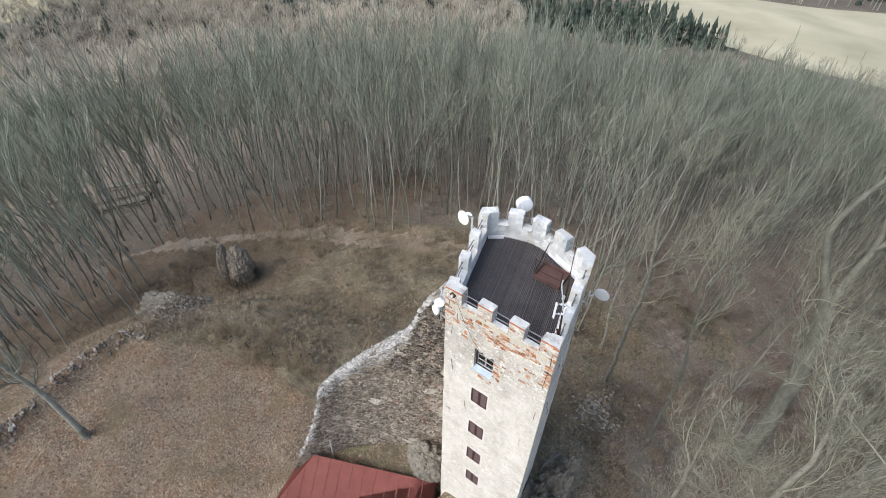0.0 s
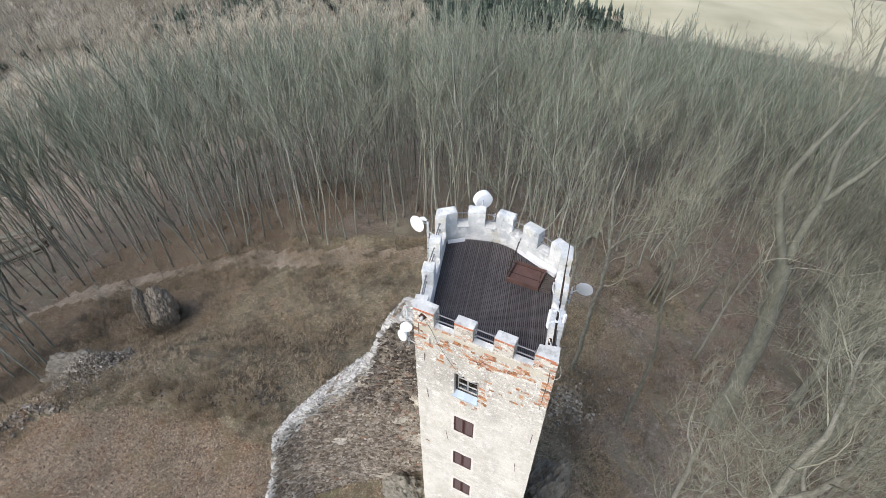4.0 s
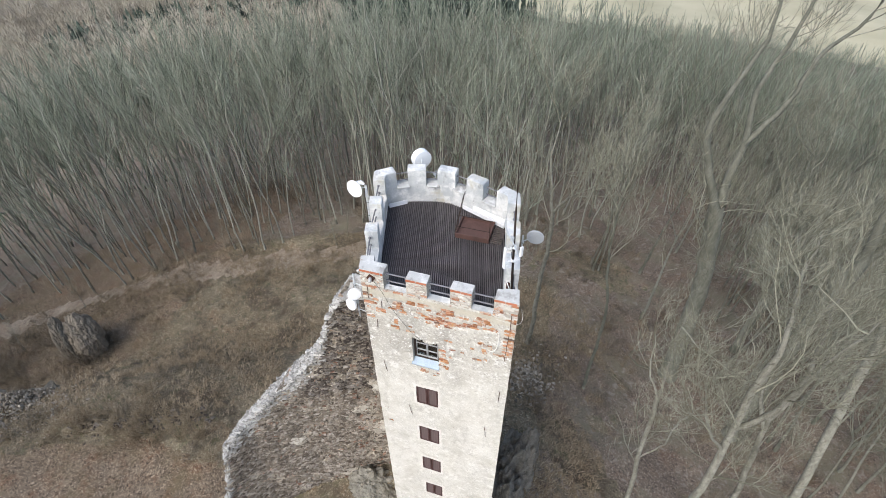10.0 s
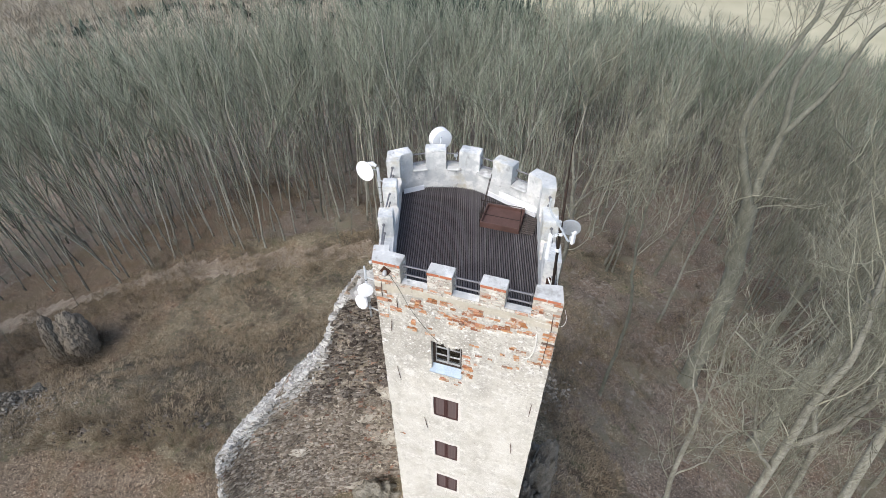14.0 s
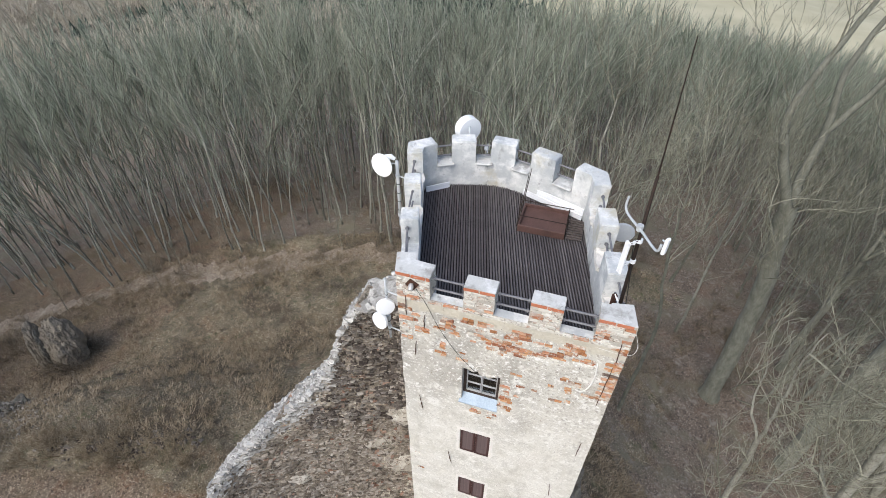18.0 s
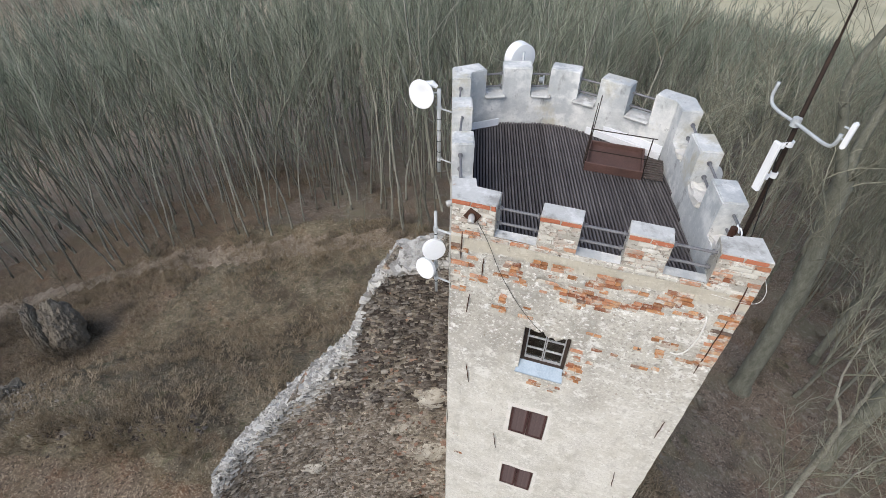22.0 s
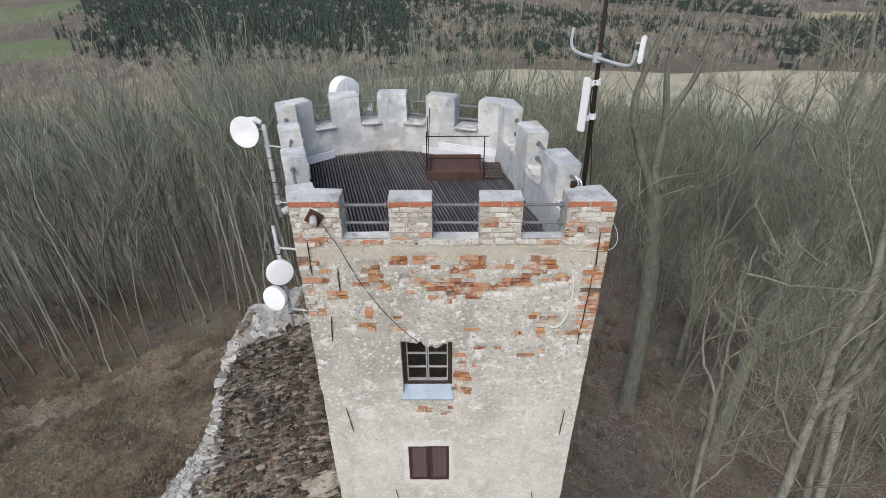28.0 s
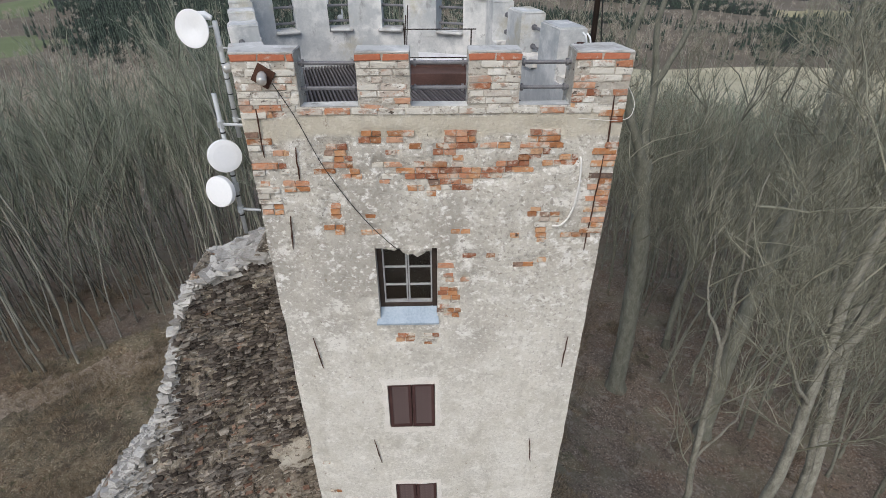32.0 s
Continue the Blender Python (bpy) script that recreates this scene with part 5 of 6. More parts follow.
STONES = [stone_mesh(STONE, k) for k in range(6)]
STONESD = [stone_mesh(DARKSTONE, 30 + k) for k in range(4)]
SARR = [(np.array([v.co[:] for v in me.vertices]), np.array([p.vertices[:] for p in me.polygons])) for me in [stone_mesh(STONE, 40 + k, False) for k in range(11)]]


def scatter_arrays(items):
    """items: (shape index, 4x4 matrix). One joined mesh's arrays."""
    vs, fs, o = [], [], 0
    for k, m in items:
        v, f = SARR[k]
        mm = np.array(m)
        vs.append(v @ mm[:3, :3].T + mm[:3, 3])
        fs.append(f + o)
        o += len(v)
    return np.concatenate(vs), np.concatenate(fs)


ROFF = -ruin.matrix_basis.translation
picked, joined, pale, clay, damp = 0, [], [], [], []
z = 0.5
while z < 16.2:
    h = RNG.uniform(.024, .064)
    x = -10.4 + RNG.uniform(0, .3)
    while x < -2.15:
        w = RNG.uniform(.05, .19) * (1.5 if RNG.random() < .12 else 1.0)
        top = float(np.interp(x, TOP_X, TOP_Z))
        lime = max(math.exp(-(((x + 3.7) / .9) ** 2 + ((z - 6.7) / 1.0) ** 2)), .8 * math.exp(-(((x + 3.6) / .8) ** 2 + ((z - 9.8) / .7) ** 2)), math.exp(-(((x + 4.8) / 1.2) ** 2 + ((z - 2.6) / .9) ** 2)))
        bare = lime + noise.noise(Vector((x * .7, 3, z * .7))) + (.35 if x > -4.6 and z < 10.5 else 0) - (.25 if z > 12 else 0)
        if z < top - .05 and RNG.random() < (.9 if bare < .05 else .3):
            y = float(ruin_face(x, z)) + rough(x, 0, z) + RNG.uniform(-.01, .09)
            slope = math.degrees(math.atan2(np.interp(x + .3, RUIN_X, RUIN_Y) - np.interp(x - .3, RUIN_X, RUIN_Y), .6))
            m = Matrix.Translation((x, y, z)) @ pose(0, 0, 0, RNG.uniform(-8, 8), RNG.normal(0, 4.5), slope + RNG.uniform(-9, 9)) @ Matrix.Diagonal((w * 1.25, RNG.uniform(.16, .24), h * RNG.uniform(.9, 1.45), 1))
            if bare > -.05 and z < 12 and RNG.random() < (.12 if x > -5 else .03):
                clay.append((int(RNG.integers(6)), Matrix.Translation((0, -.02, 0)) @ m))
            elif z > top - .75 * RNG.random() * (1.0 if x < -5.5 else .25) - (.4 if x < -5.5 else .0):
                pale.append((int(RNG.integers(6)), m))
            elif z > 13.0 and picked < 300:
                put("stone", STONES[int(RNG.integers(6))] if RNG.random() < .3 else STONESD[int(RNG.integers(4))], ruin, Matrix.Translation(ROFF) @ m)
                picked += 1
            else:
                (damp if z > 9.6 + .9 * noise.noise(Vector((x, 1, z))) and x > -6.6 and RNG.random() < .75 else joined).append((int(RNG.integers(6)), m))
        x += w * .97
    z += h * .92
me = meshdata("wall_stones", *scatter_arrays(joined), STONE)
tagged(put("wall_stones", me, ruin), kind="stuff")
for px_, pz_, rx_, rz_ in ((-3.6, 6.7, .95, 1.05), (-3.55, 9.9, .9, .75), (-4.9, 2.6, 1.3, .8), (-4.5, 8.3, .5, .4), (-7.4, 6.2, .6, .4)):
    bm = bmesh.new()
    hub = bm.verts.new((px_, float(ruin_face(px_, pz_)) + rough(px_, 0, pz_) - .14, pz_))
    rings_ = []
    for k in range(1, 9):
        ring_ = []
        for j in range(26):
            a = j / 26 * 2 * math.pi
            edge_ = (.75 + .5 * noise.noise(Vector((2 * math.cos(a) + px_, 2 * math.sin(a), pz_)))) * k / 8
            x, z = px_ + rx_ * edge_ * math.cos(a), pz_ + rz_ * edge_ * math.sin(a)
            x = min(x, -2.12)
            ring_.append(bm.verts.new((x, float(ruin_face(x, z)) + rough(x, 0, z) - .14 + .22 * (k / 8) ** 4 + .04 * noise.noise(Vector((x, 3, z)) * 5), z)))
        rings_.append(ring_)
    for j in range(26):
        bm.faces.new((hub, rings_[0][(j + 1) % 26], rings_[0][j]))
        for a, b in zip(rings_, rings_[1:]):
            bm.faces.new((a[j], a[(j + 1) % 26], b[(j + 1) % 26], b[j]))
    smooth(part("mortar_patch", bm, LIMEPATCH, ruin, "beige lime mortar left on the wall"))
tagged(put("dark_wall_stones", meshdata("dark_wall_stones", *scatter_arrays(damp), DARKSTONE), ruin, label="dark weathered stones high on the wall"), kind="stuff")
tagged(put("wall_bricks", meshdata("wall_bricks", *scatter_arrays(clay), OLDBRICK), ruin, label="weathered reddish bricks mended into the wall"), kind="stuff")
for k in range(5200):
    x = RNG.uniform(-10.6, -2.2)
    shelf = x > -4.6
    if shelf and k % 3:
        continue
    top = float(np.interp(x, TOP_X, TOP_Z))
    d = RNG.uniform(-.05, 1.2)
    s = RNG.uniform(.05, .19)
    if shelf:
        m = Matrix.Translation((x, float(ruin_face(x, top)) + d, top + .04 * RNG.normal() - .05)) @ pose(0, 0, 0, RNG.normal(0, 7), RNG.normal(0, 7), RNG.uniform(-90, 90)) @ Matrix.Diagonal((s * 2.2, s * 1.6, .10, 1))
    else:
        m = Matrix.Translation((x, float(ruin_face(x, top)) + d, top + RNG.uniform(-.12, .08))) @ pose(0, 0, 0, *RNG.uniform(-26, 26, 3)) @ Matrix.Diagonal((s * 1.4, s, s * .55, 1))
    pale.append((6 + int(RNG.integers(5)), m))
me = meshdata("crest_stones", *scatter_arrays(pale), STONELIGHT)
tagged(put("crest_stones", me, ruin, label="pale broken crest of the wall"), kind="stuff")


def boulder(name, label, c, size, seed, mat_=ROCK, turn=0.0, sharp=.35, fine=1.0):
    bm = bmesh.new()
    bmesh.ops.create_icosphere(bm, subdivisions=5, radius=1.0)
    for v in bm.verts:
        q = v.co.copy()
        lay_ = abs(math.sin((q.z * size[2] + .5 * q.x * size[0] + .4 * noise.noise(q * 2)) * 5 + seed)) ** .5
        d = 1 + sharp * noise.noise(q * 1.3 + Vector((seed, 0, 0))) + sharp * .7 * noise.noise(q * 3.1 + Vector((0, seed, 0))) + .12 * fine * noise.noise(q * 8 + Vector((seed, 1, 0))) + .10 * fine * lay_ + .06 * fine * noise.noise(q * 17 + Vector((seed, 1, 0)))
        v.co = Vector((q.x * size[0], q.y * size[1], q.z * size[2])) * d
    me = bpy.data.meshes.new(name)
    bm.to_mesh(me)
    bm.free()
    me.materials.append(mat_)
    ob = put(name, me, None, Matrix.Translation(c) @ pose(0, 0, 0, 0, 0, turn))
    return tagged(ob, label, "rock")


boulder("rock_outcrop", "grey layered bedrock outcrop at the tower's foot", (2.75, 4.7, .9), (.95, 1.7, 3.2), 3, turn=-15)
boulder("rock_outcrop", "grey bedrock shoulder under the tower", (2.3, 2.2, 1.0), (1.0, 2.0, 3.0), 5)
boulder("rock_outcrop", "pale bedrock shoulder at the ruined wall's foot", (-4.2, 1.1, 2.3), (1.2, .8, 1.4), 8, PALEROCK)
boulder("rock_outcrop", "rounded brown rock overgrown with dry brush", (-35.1, 8.5, -6.0), (1.2, 1.25, 2.5), 11, IVY, 35, .2, .8)
boulder("rock_outcrop", "narrow hump of brown rock beside the rounded rock", (-36.7, 7.7, -6.2), (.62, 1.0, 2.3), 23, IVY, 40, .2, .8)
boulder("rock_outcrop", "pale grey slab of rock in the cleft", (-35.8, 7.6, -6.0), (.3, .75, 2.1), 29, PALEROCK, 35, .2, .8)
boulder("rock_outcrop", "grey crumbling rock under fallen stones", (-33.5, .0, -3.9), (2.3, 1.8, .9), 14, MOSSTONE, 20, .5)
boulder("rock_outcrop", "grey crumbling rock under fallen stones", (-30.4, 1.2, -3.9), (2.1, 1.5, .8), 17, MOSSTONE, -10, .5)
# hollow stump at the end of the low wall
stump = thing("tree_stump", "hollow brown tree stump on the leaf litter", "tree stump", (-28.6, -2.8, float(ground_z(-28.6, -2.8))))
bm = bmesh.new()
rings = []
for radius, z in ((.78, -.2), (.62, .08), (.52, .35), (.47, .7), (.46, .88), (.40, .92), (.34, .86), (.31, .3)):
    rings.append([bm.verts.new(((radius + .05 * math.sin(k * 2.1) + RNG.uniform(-.025, .025)) * math.cos(k * math.pi / 12), (radius + .05 * math.cos(k * 1.7) + RNG.uniform(-.025, .025)) * math.sin(k * math.pi / 12), z + (RNG.uniform(-.06, .06) if z > .8 else 0))) for k in range(24)])
for a, b in zip(rings, rings[1:]):
    for k in range(24):
        bm.faces.new((a[k], a[(k + 1) % 24], b[(k + 1) % 24], b[k]))
bm.faces.new(rings[-1])
part("stump_wood", bm, IVY, stump)
items = []
for k in range(2600):
    x, y = ((-33.5, 0.2), (-30.6, 1.3), (-31.9, -1.6), (-34.6, 1.6))[k % 4]
    x, y = x + RNG.normal(0, 1.5), y + RNG.normal(0, 1.3)
    s = RNG.uniform(.05, .15)
    h = max(0.0, 1.5 - .5 * math.hypot(x + 32.3, y - .6)) * RNG.uniform(.3, 1.0)
    items.append((int(RNG.integers(11)), Matrix.Translation((x, y, float(ground_z(x, y)) + h)) @ pose(0, 0, 0, *RNG.uniform(-60, 60, 3)) @ Matrix.Diagonal((s * 1.4, s, s * .9, 1))))
tagged(put("tumbled_stones", meshdata("tumbled_stones", *scatter_arrays(items), LEAFSTONE)), "tumbled grey stones of a collapsed wall", "rubble", kind="stuff")
# low wall round the courtyard
items = []
LOWX, LOWY = [-29.0, -29.6, -31.0, -31.6, -31.5, -30.0], [-18.0, -14.5, -10.2, -7.3, -4.5, -3.4]
for k in range(260):
    t = RNG.uniform(0, 5)
    i = int(t)
    x, y = LOWX[i] + (LOWX[i + 1] - LOWX[i]) * (t - i), LOWY[i] + (LOWY[i + 1] - LOWY[i]) * (t - i)
    x += RNG.normal(0, .4)
    s = RNG.uniform(.08, .28)
    items.append((int(RNG.integers(6)), Matrix.Translation((x, y, float(ground_z(x, y)) + RNG.uniform(-.10, .05))) @ pose(0, 0, 0, *RNG.uniform(-30, 30, 3)) @ Matrix.Diagonal((s * 1.3, s, s * .8, 1))))
tagged(put("low_wall", meshdata("low_wall", *scatter_arrays(items), STONE)), "low tumbled dry-stone wall edging the courtyard", "stone wall", kind="stuff")
items = []
for k in range(200):
    x = RNG.uniform(-25.5, -17)
    y = float(np.interp(x, [-27, -22, -18], [.1, 1.5, 3.4])) + RNG.normal(-.25, .35)
    s = RNG.uniform(.07, .26)
    items.append((int(RNG.integers(11)), Matrix.Translation((x, y, float(ground_z(x, y)) + RNG.uniform(-.09, .0))) @ pose(0, 0, 0, *RNG.uniform(-35, 35, 3)) @ Matrix.Diagonal((s * 1.5, s, s * .7, 1))))
tagged(put("overgrown_wall", meshdata("overgrown_wall", *scatter_arrays(items), DARKSTONE)), "overgrown stump of a stone wall along the bank", "stone wall", kind="stuff")
items = []
for k in range(750):
    a, d = RNG.uniform(0, 6.28), abs(RNG.normal(0, 1.0))
    x, y = 2.3 + 1.05 * d * math.cos(a), 14.3 + 1.5 * d * math.sin(a)
    s = RNG.uniform(.07, .24)
    items.append((int(RNG.integers(11)), Matrix.Translation((x, y, float(ground_z(x, y)) + s * .2)) @ pose(0, 0, 0, *RNG.uniform(-60, 60, 3)) @ Matrix.Diagonal((s * 1.3, s, s * .8, 1))))
tagged(put("rubble_heap", meshdata("rubble_heap", *scatter_arrays(items), MOSSTONE)), "heap of fallen grey stones on the slope", "rubble", kind="stuff")

# ---- house roof below the ruin ----
house = thing("house", "low house with a red sheet-metal hip roof", "house", (-6.5, -3.5, -2))
R0, R1 = Vector((-10.0, -2.62, 1.65)), Vector((-3.5, .35, 1.65))
e = (R1 - R0).normalized()
dn = Vector((e.y, -e.x, 0))
EV = -.7
eave = [R0 - e * 2.2 + dn * 3.2, R1 + e * .6 + dn * 3.2, R1 + e * .6 - dn * .06, R0 - e * 1.6 - dn * .06]
for v in eave:
    v.z = EV
eave[2].z = 1.3
bm = bmesh.new()
q = [bm.verts.new(v) for v in (*eave, R0, R1 + e * .6)]
for f in ((0, 1, 5, 4), (2, 3, 4, 5), (3, 0, 4), (1, 2, 5)):
    bm.faces.new([q[i] for i in f])
bmesh.ops.solidify(bm, geom=bm.faces[:], thickness=.06)
part("roof", bm, ROOFRED, house, "red sheet-metal roof with standing seams")
for k in range(13):
    t = -1.9 + k * .74
    top_t = max(0.0, t)
    a = R0 + e * top_t + Vector((0, 0, .03))
    if t < 0:
        f_ = (t + 2.2) / 2.2
        a = (R0 - e * 2.2 + dn * 3.2).lerp(R0, f_)
        a.z = EV + (1.65 - EV) * f_ + .03
    b = R0 + e * t + dn * 3.2
    b.z = EV + .03
    bm = bmesh.new()
    tube(bm, [a, b], .022, 4)
    part("seam", bm, ROOFRED, house)
bm = bmesh.new()
w0 = [R0 - e * 1.9 + dn * 2.9, R1 + e * .3 + dn * 2.9, R1 + e * .3 + dn * .1, R0 - e * 1.5 + dn * .1]
prism(bm, [(v.x, v.y) for v in w0], -3.5, EV)
part("wall", bm, PLASTER, house)
bm = bmesh.new()
tube(bm, [(-9.35, -1.75, .3), (-9.3, -1.75, 3.0)], .05, 6)
ob = part("wooden_post", bm, TIMBER, None)
tagged(ob, "thin grey post behind the red roof", "post")

# ---- trees ----


def bough(out, p, d, length, r0, r1, segs, sides, rng, wander=.18, lift=.0):
    pts = [np.array(p, float)]
    d = np.array(d, float)
    d /= np.linalg.norm(d)
    for k in range(segs):
        d = d + rng.normal(0, wander, 3) + np.array([0, 0, lift])
        d /= np.linalg.norm(d)
        pts.append(pts[-1] + d * length / segs)
    pts = np.array(pts)
    out.append((*tube_arrays(pts, np.linspace(r0, r1, segs + 1), sides, False),))
    return pts


def spike(out, p, d, length, r, rng):
    """A thin tapered twig ending in a point."""
    d = d / np.linalg.norm(d)
    u = np.cross(d, rng.normal(0, 1, 3))
    u *= r / (np.linalg.norm(u) + 1e-9)
    w = np.cross(d, u)
    out.append((np.array([p + u, p - .5 * u + .87 * w, p - .5 * u - .87 * w, p + d * length]), [(0, 1, 3), (1, 2, 3), (2, 0, 3)]))


def side_dir(d, rng, spread):
    d = d / np.linalg.norm(d)
    s = np.cross(d, rng.normal(0, 1, 3))
    s /= np.linalg.norm(s)
    return d * math.cos(spread) + s * math.sin(spread)


def merge(chunks):
    vs, fs, o = [], [], 0
    for v, f in chunks:
        vs.append(v)
        fs += [tuple(i + o for i in q) for q in f]
        o += len(v)
    return np.concatenate(vs), fs


def spray(out, stout, p, d, length, r, level, rng, tip, fans, lift=.12):
    """A branch that divides twice and ends in fans of straight fine twigs."""
    segs = (2, 3, 5)[level]
    q = bough(stout if r > .035 else out, p, d, length, r, max(tip, r * .3), segs, 5 if level == 2 else 3, rng, (.14, .17, .2)[level], lift)
    for k in range(fans[2 - level]):
        f = min(.985, .2 + .8 * (k + rng.uniform(.1, .9)) / fans[2 - level]) * segs
        i = min(segs - 1, int(f))
        at = q[i] + (q[i + 1] - q[i]) * (f - i)
        g = f / segs
        way = side_dir(q[i + 1] - q[i], rng, rng.uniform(.4, .95)) + np.array([0, 0, .26])
        if level:
            spray(out, stout, at, way, length * rng.uniform(.36, .62) * (1.2 - .55 * g), max(tip * 1.4, r * (1 - .6 * g) * .5), level - 1, rng, tip, fans, lift)
        else:
            spike(out, at, way, length * rng.uniform(.35, .8), tip, rng)
    return q


def leaf_off(rise, leaders, height, rng, tr, cr, tip, fans, bare, thick, reach=1.0):
    """Main branches all along the given stems."""
    for k in range(leaders):
        q = rise[k % len(rise)]
        g = rng.uniform(bare if k % len(rise) == 0 else .12, 1.0) * (len(q) - 1.01)
        i = int(g)
        f = g / len(q)
        at = q[i] + (q[i + 1] - q[i]) * (g - i)
        spray(cr, tr, at, side_dir(q[i + 1] - q[i], rng, rng.uniform(.4, 1.05)), height * reach * rng.uniform(.13, .25) * (1.25 - .5 * f), thick * rng.uniform(.6, 1.1), 2, rng, tip, fans)


def old_tree(seed, height, radius, bare, leaders, fans, lean, tip=.006, fork=False):
    """A crooked bare tree: trunk arrays and crown arrays."""
    rng = np.random.default_rng(seed)
    tr, cr = [], []
    tp = bough(tr, (0, 0, -.4), (lean[0], lean[1], 1), height * (.5 if fork else .82), radius, radius * (.62 if fork else .2), 12, 10, rng, .04, .01)
    tr.append(tube_arrays(np.array([[0, 0, -.5], [lean[0] * .3, lean[1] * .3, .1], [lean[0], lean[1], 1.0]]), [radius * 1.6, radius * 1.25, radius * .95], 10, False))
    rise = [tp]
    if fork:
        for k in range(3):
            rise.append(bough(tr, tp[-1 - k // 2], side_dir(tp[-1] - tp[-2], rng, rng.uniform(.18, .4)), height * rng.uniform(.38, .5), radius * (.5 - .08 * k), radius * .09, 9, 7, rng, .13, .10))
    leaf_off(rise, leaders, height, rng, tr, cr, tip, fans, bare, min(.05, radius * .2))
    return merge(tr), merge(cr)


def stem_tree(seed, stems, leaders, fans, tip, reach, bare=.6, thick=.03):
    """A bare tree grown along stems of known shape; the first is the trunk."""
    rng = np.random.default_rng(seed)
    tr, cr, rise = [], [], []
    base = np.array(stems[0][0][0], float)
    for pts, r0, r1 in stems:
        q = np.array([np.array(p, float) - base for p in spline([Vector(p) for p in pts], 4)])
        q[1:-1] += rng.normal(0, .03, (len(q) - 2, 3))
        tr.append(tube_arrays(q, np.linspace(r0, r1, len(q)), 10 if r0 > .3 else 7, False))
        rise.append(q)
    r0, up = stems[0][1], rise[0][1]
    tr.append(tube_arrays(np.array([[0, 0, -.7], up * .04, up * .45]), [r0 * 1.6, r0 * 1.3, r0 * .97], 10, False))
    height = max(q[-1][2] for q in rise)
    leaf_off(rise, leaders, height, rng, tr, cr, tip, fans, bare, thick, reach)
    return merge(tr), merge(cr)


def slender(seed, height, radius, sides, branches, twigs, fine):
    """A tall forest tree: a long clear stem, two or three steep leaders, thin upswept branches with fine twigs."""
    rng = np.random.default_rng(seed)
    tr, cr = [], []
    clear = rng.uniform(.44, .6)
    full = sides > 3
    tp = bough(tr, (0, 0, -.4), (rng.normal(0, .04), rng.normal(0, .04), 1), height * clear, radius, radius * .7, 8 if full else 4, sides, rng, .05, .02)
    tr.append(tube_arrays(np.array([[0, 0, -.5], [0, 0, .1], [0, 0, .8]]), [radius * 1.6, radius * 1.25, radius * .95], sides, False))
    n = 2 + int(rng.integers(2))
    stems = []
    for k in range(n):
        at = tp[-1] if k < 2 else tp[-2]
        d = side_dir(tp[-1] - tp[-2], rng, rng.uniform(.05, .16) if k == 0 else rng.uniform(.2, .42))
        stems.append(bough(tr, at, d, height * (1 - clear) * rng.uniform(.85, 1.05) * (1 if k == 0 else .85), radius * (.7 if k == 0 else .56), .02, 7 if full else 3, 4 if full else 3, rng, .17, .15))
    for q, nb in [(q, branches) for q in stems] + [(tp, branches // 2)]:
        m = len(q) - 1
        for k in range(nb):
            f = rng.uniform(.12, .96) if q is not tp else rng.uniform(.55, .98)
            i = min(m - 1, int(f * m))
            at = q[i] + (q[i + 1] - q[i]) * (f * m - i)
            ln = height * (.17 - .09 * f) * rng.uniform(.65, 1.3)
            b = bough(cr, at, side_dir(q[i + 1] - q[i], rng, rng.uniform(.28, .6)), ln, fine * 2.5 * (1.25 - .5 * f), fine, 3 if full else 2, 3, rng, .16, .26)
            for j in range(twigs):
                g = rng.uniform(.25, .99) * (len(b) - 1)
                i2 = int(g)
                spike(cr, b[i2] + (b[i2 + 1] - b[i2]) * (g - i2), side_dir(b[i2 + 1] - b[i2], rng, rng.uniform(.25, .6)) + np.array([0, 0, .25]), ln * rng.uniform(.25, .55), fine * .75, rng)
    return merge(tr), merge(cr)


TREES = []
for k, (h, r) in enumerate(((23, .16), (25, .18), (21, .13), (24, .20), (19, .11), (22, .15), (23, .14), (24, .17))):
    t, c = slender(100 + k, h, r * .6, 6, 11, 6, .0118)
    TREES.append((meshdata("trunk", *t, BARK), meshdata("crown", *c, TWIG)))


for k, (h, r) in enumerate(((20, .13), (22, .15), (18, .11), (21, .14), (19, .12))):
    t, c = old_tree(160 + k, h, r * .78, .45, 11, (5, 4, 4), (0, 0), .0078, k % 2 == 0)
    TREES.append((meshdata("trunk", *t, BARKMOSS), meshdata("crown", *c, TWIGOLIVE)))


def plant(i, x, y, z, s, turn, label, group, tilt=(0, 0)):
    tr = thing("tree", label, "tree", (x, y, z), group)
    tr.rotation_euler = (radians(tilt[0]), radians(tilt[1]), turn)
    tr.scale = (s, s, s * RNG.uniform(.93, 1.07))
    for name, me in zip(("trunk", "crown"), TREES[i]):
        smooth(put(name, me, tr, Matrix()))
    return tr


def wooded(x, y):
    if x < -4:
        return math.hypot(x + 12, y + 4) > 33.5 + 1.5 * math.sin(x * .5) - 3.0 * float(step(3, 0, y)) + (6.5 * float(step(2, 4.5, y) * step(17, 12, y)) if x < -36 else 0) and (y > -14 or x < -46)
    if x < -1.5:
        return y > 21.5 + .25 * x
    if x < 17 and y < 47:
        return y > 33 - .3 * x and (abs(x * 1.7 + y * 2.3) % 7) < 2.1
    return math.hypot(x, y) > 25 and y > 4


def wood_limit(x, y):
    """How far from the tower the tall wood reaches in the direction of x, y."""
    az = math.degrees(math.atan2(y - 2, x + 3)) % 360
    return float(np.interp(az, [30, 45, 60, 88, 95, 102, 112, 127, 140, 151, 161, 170, 178, 190], [100, 140, 168, 165, 100, 83, 80, 76, 78, 76, 73, 72, 80, 84]))


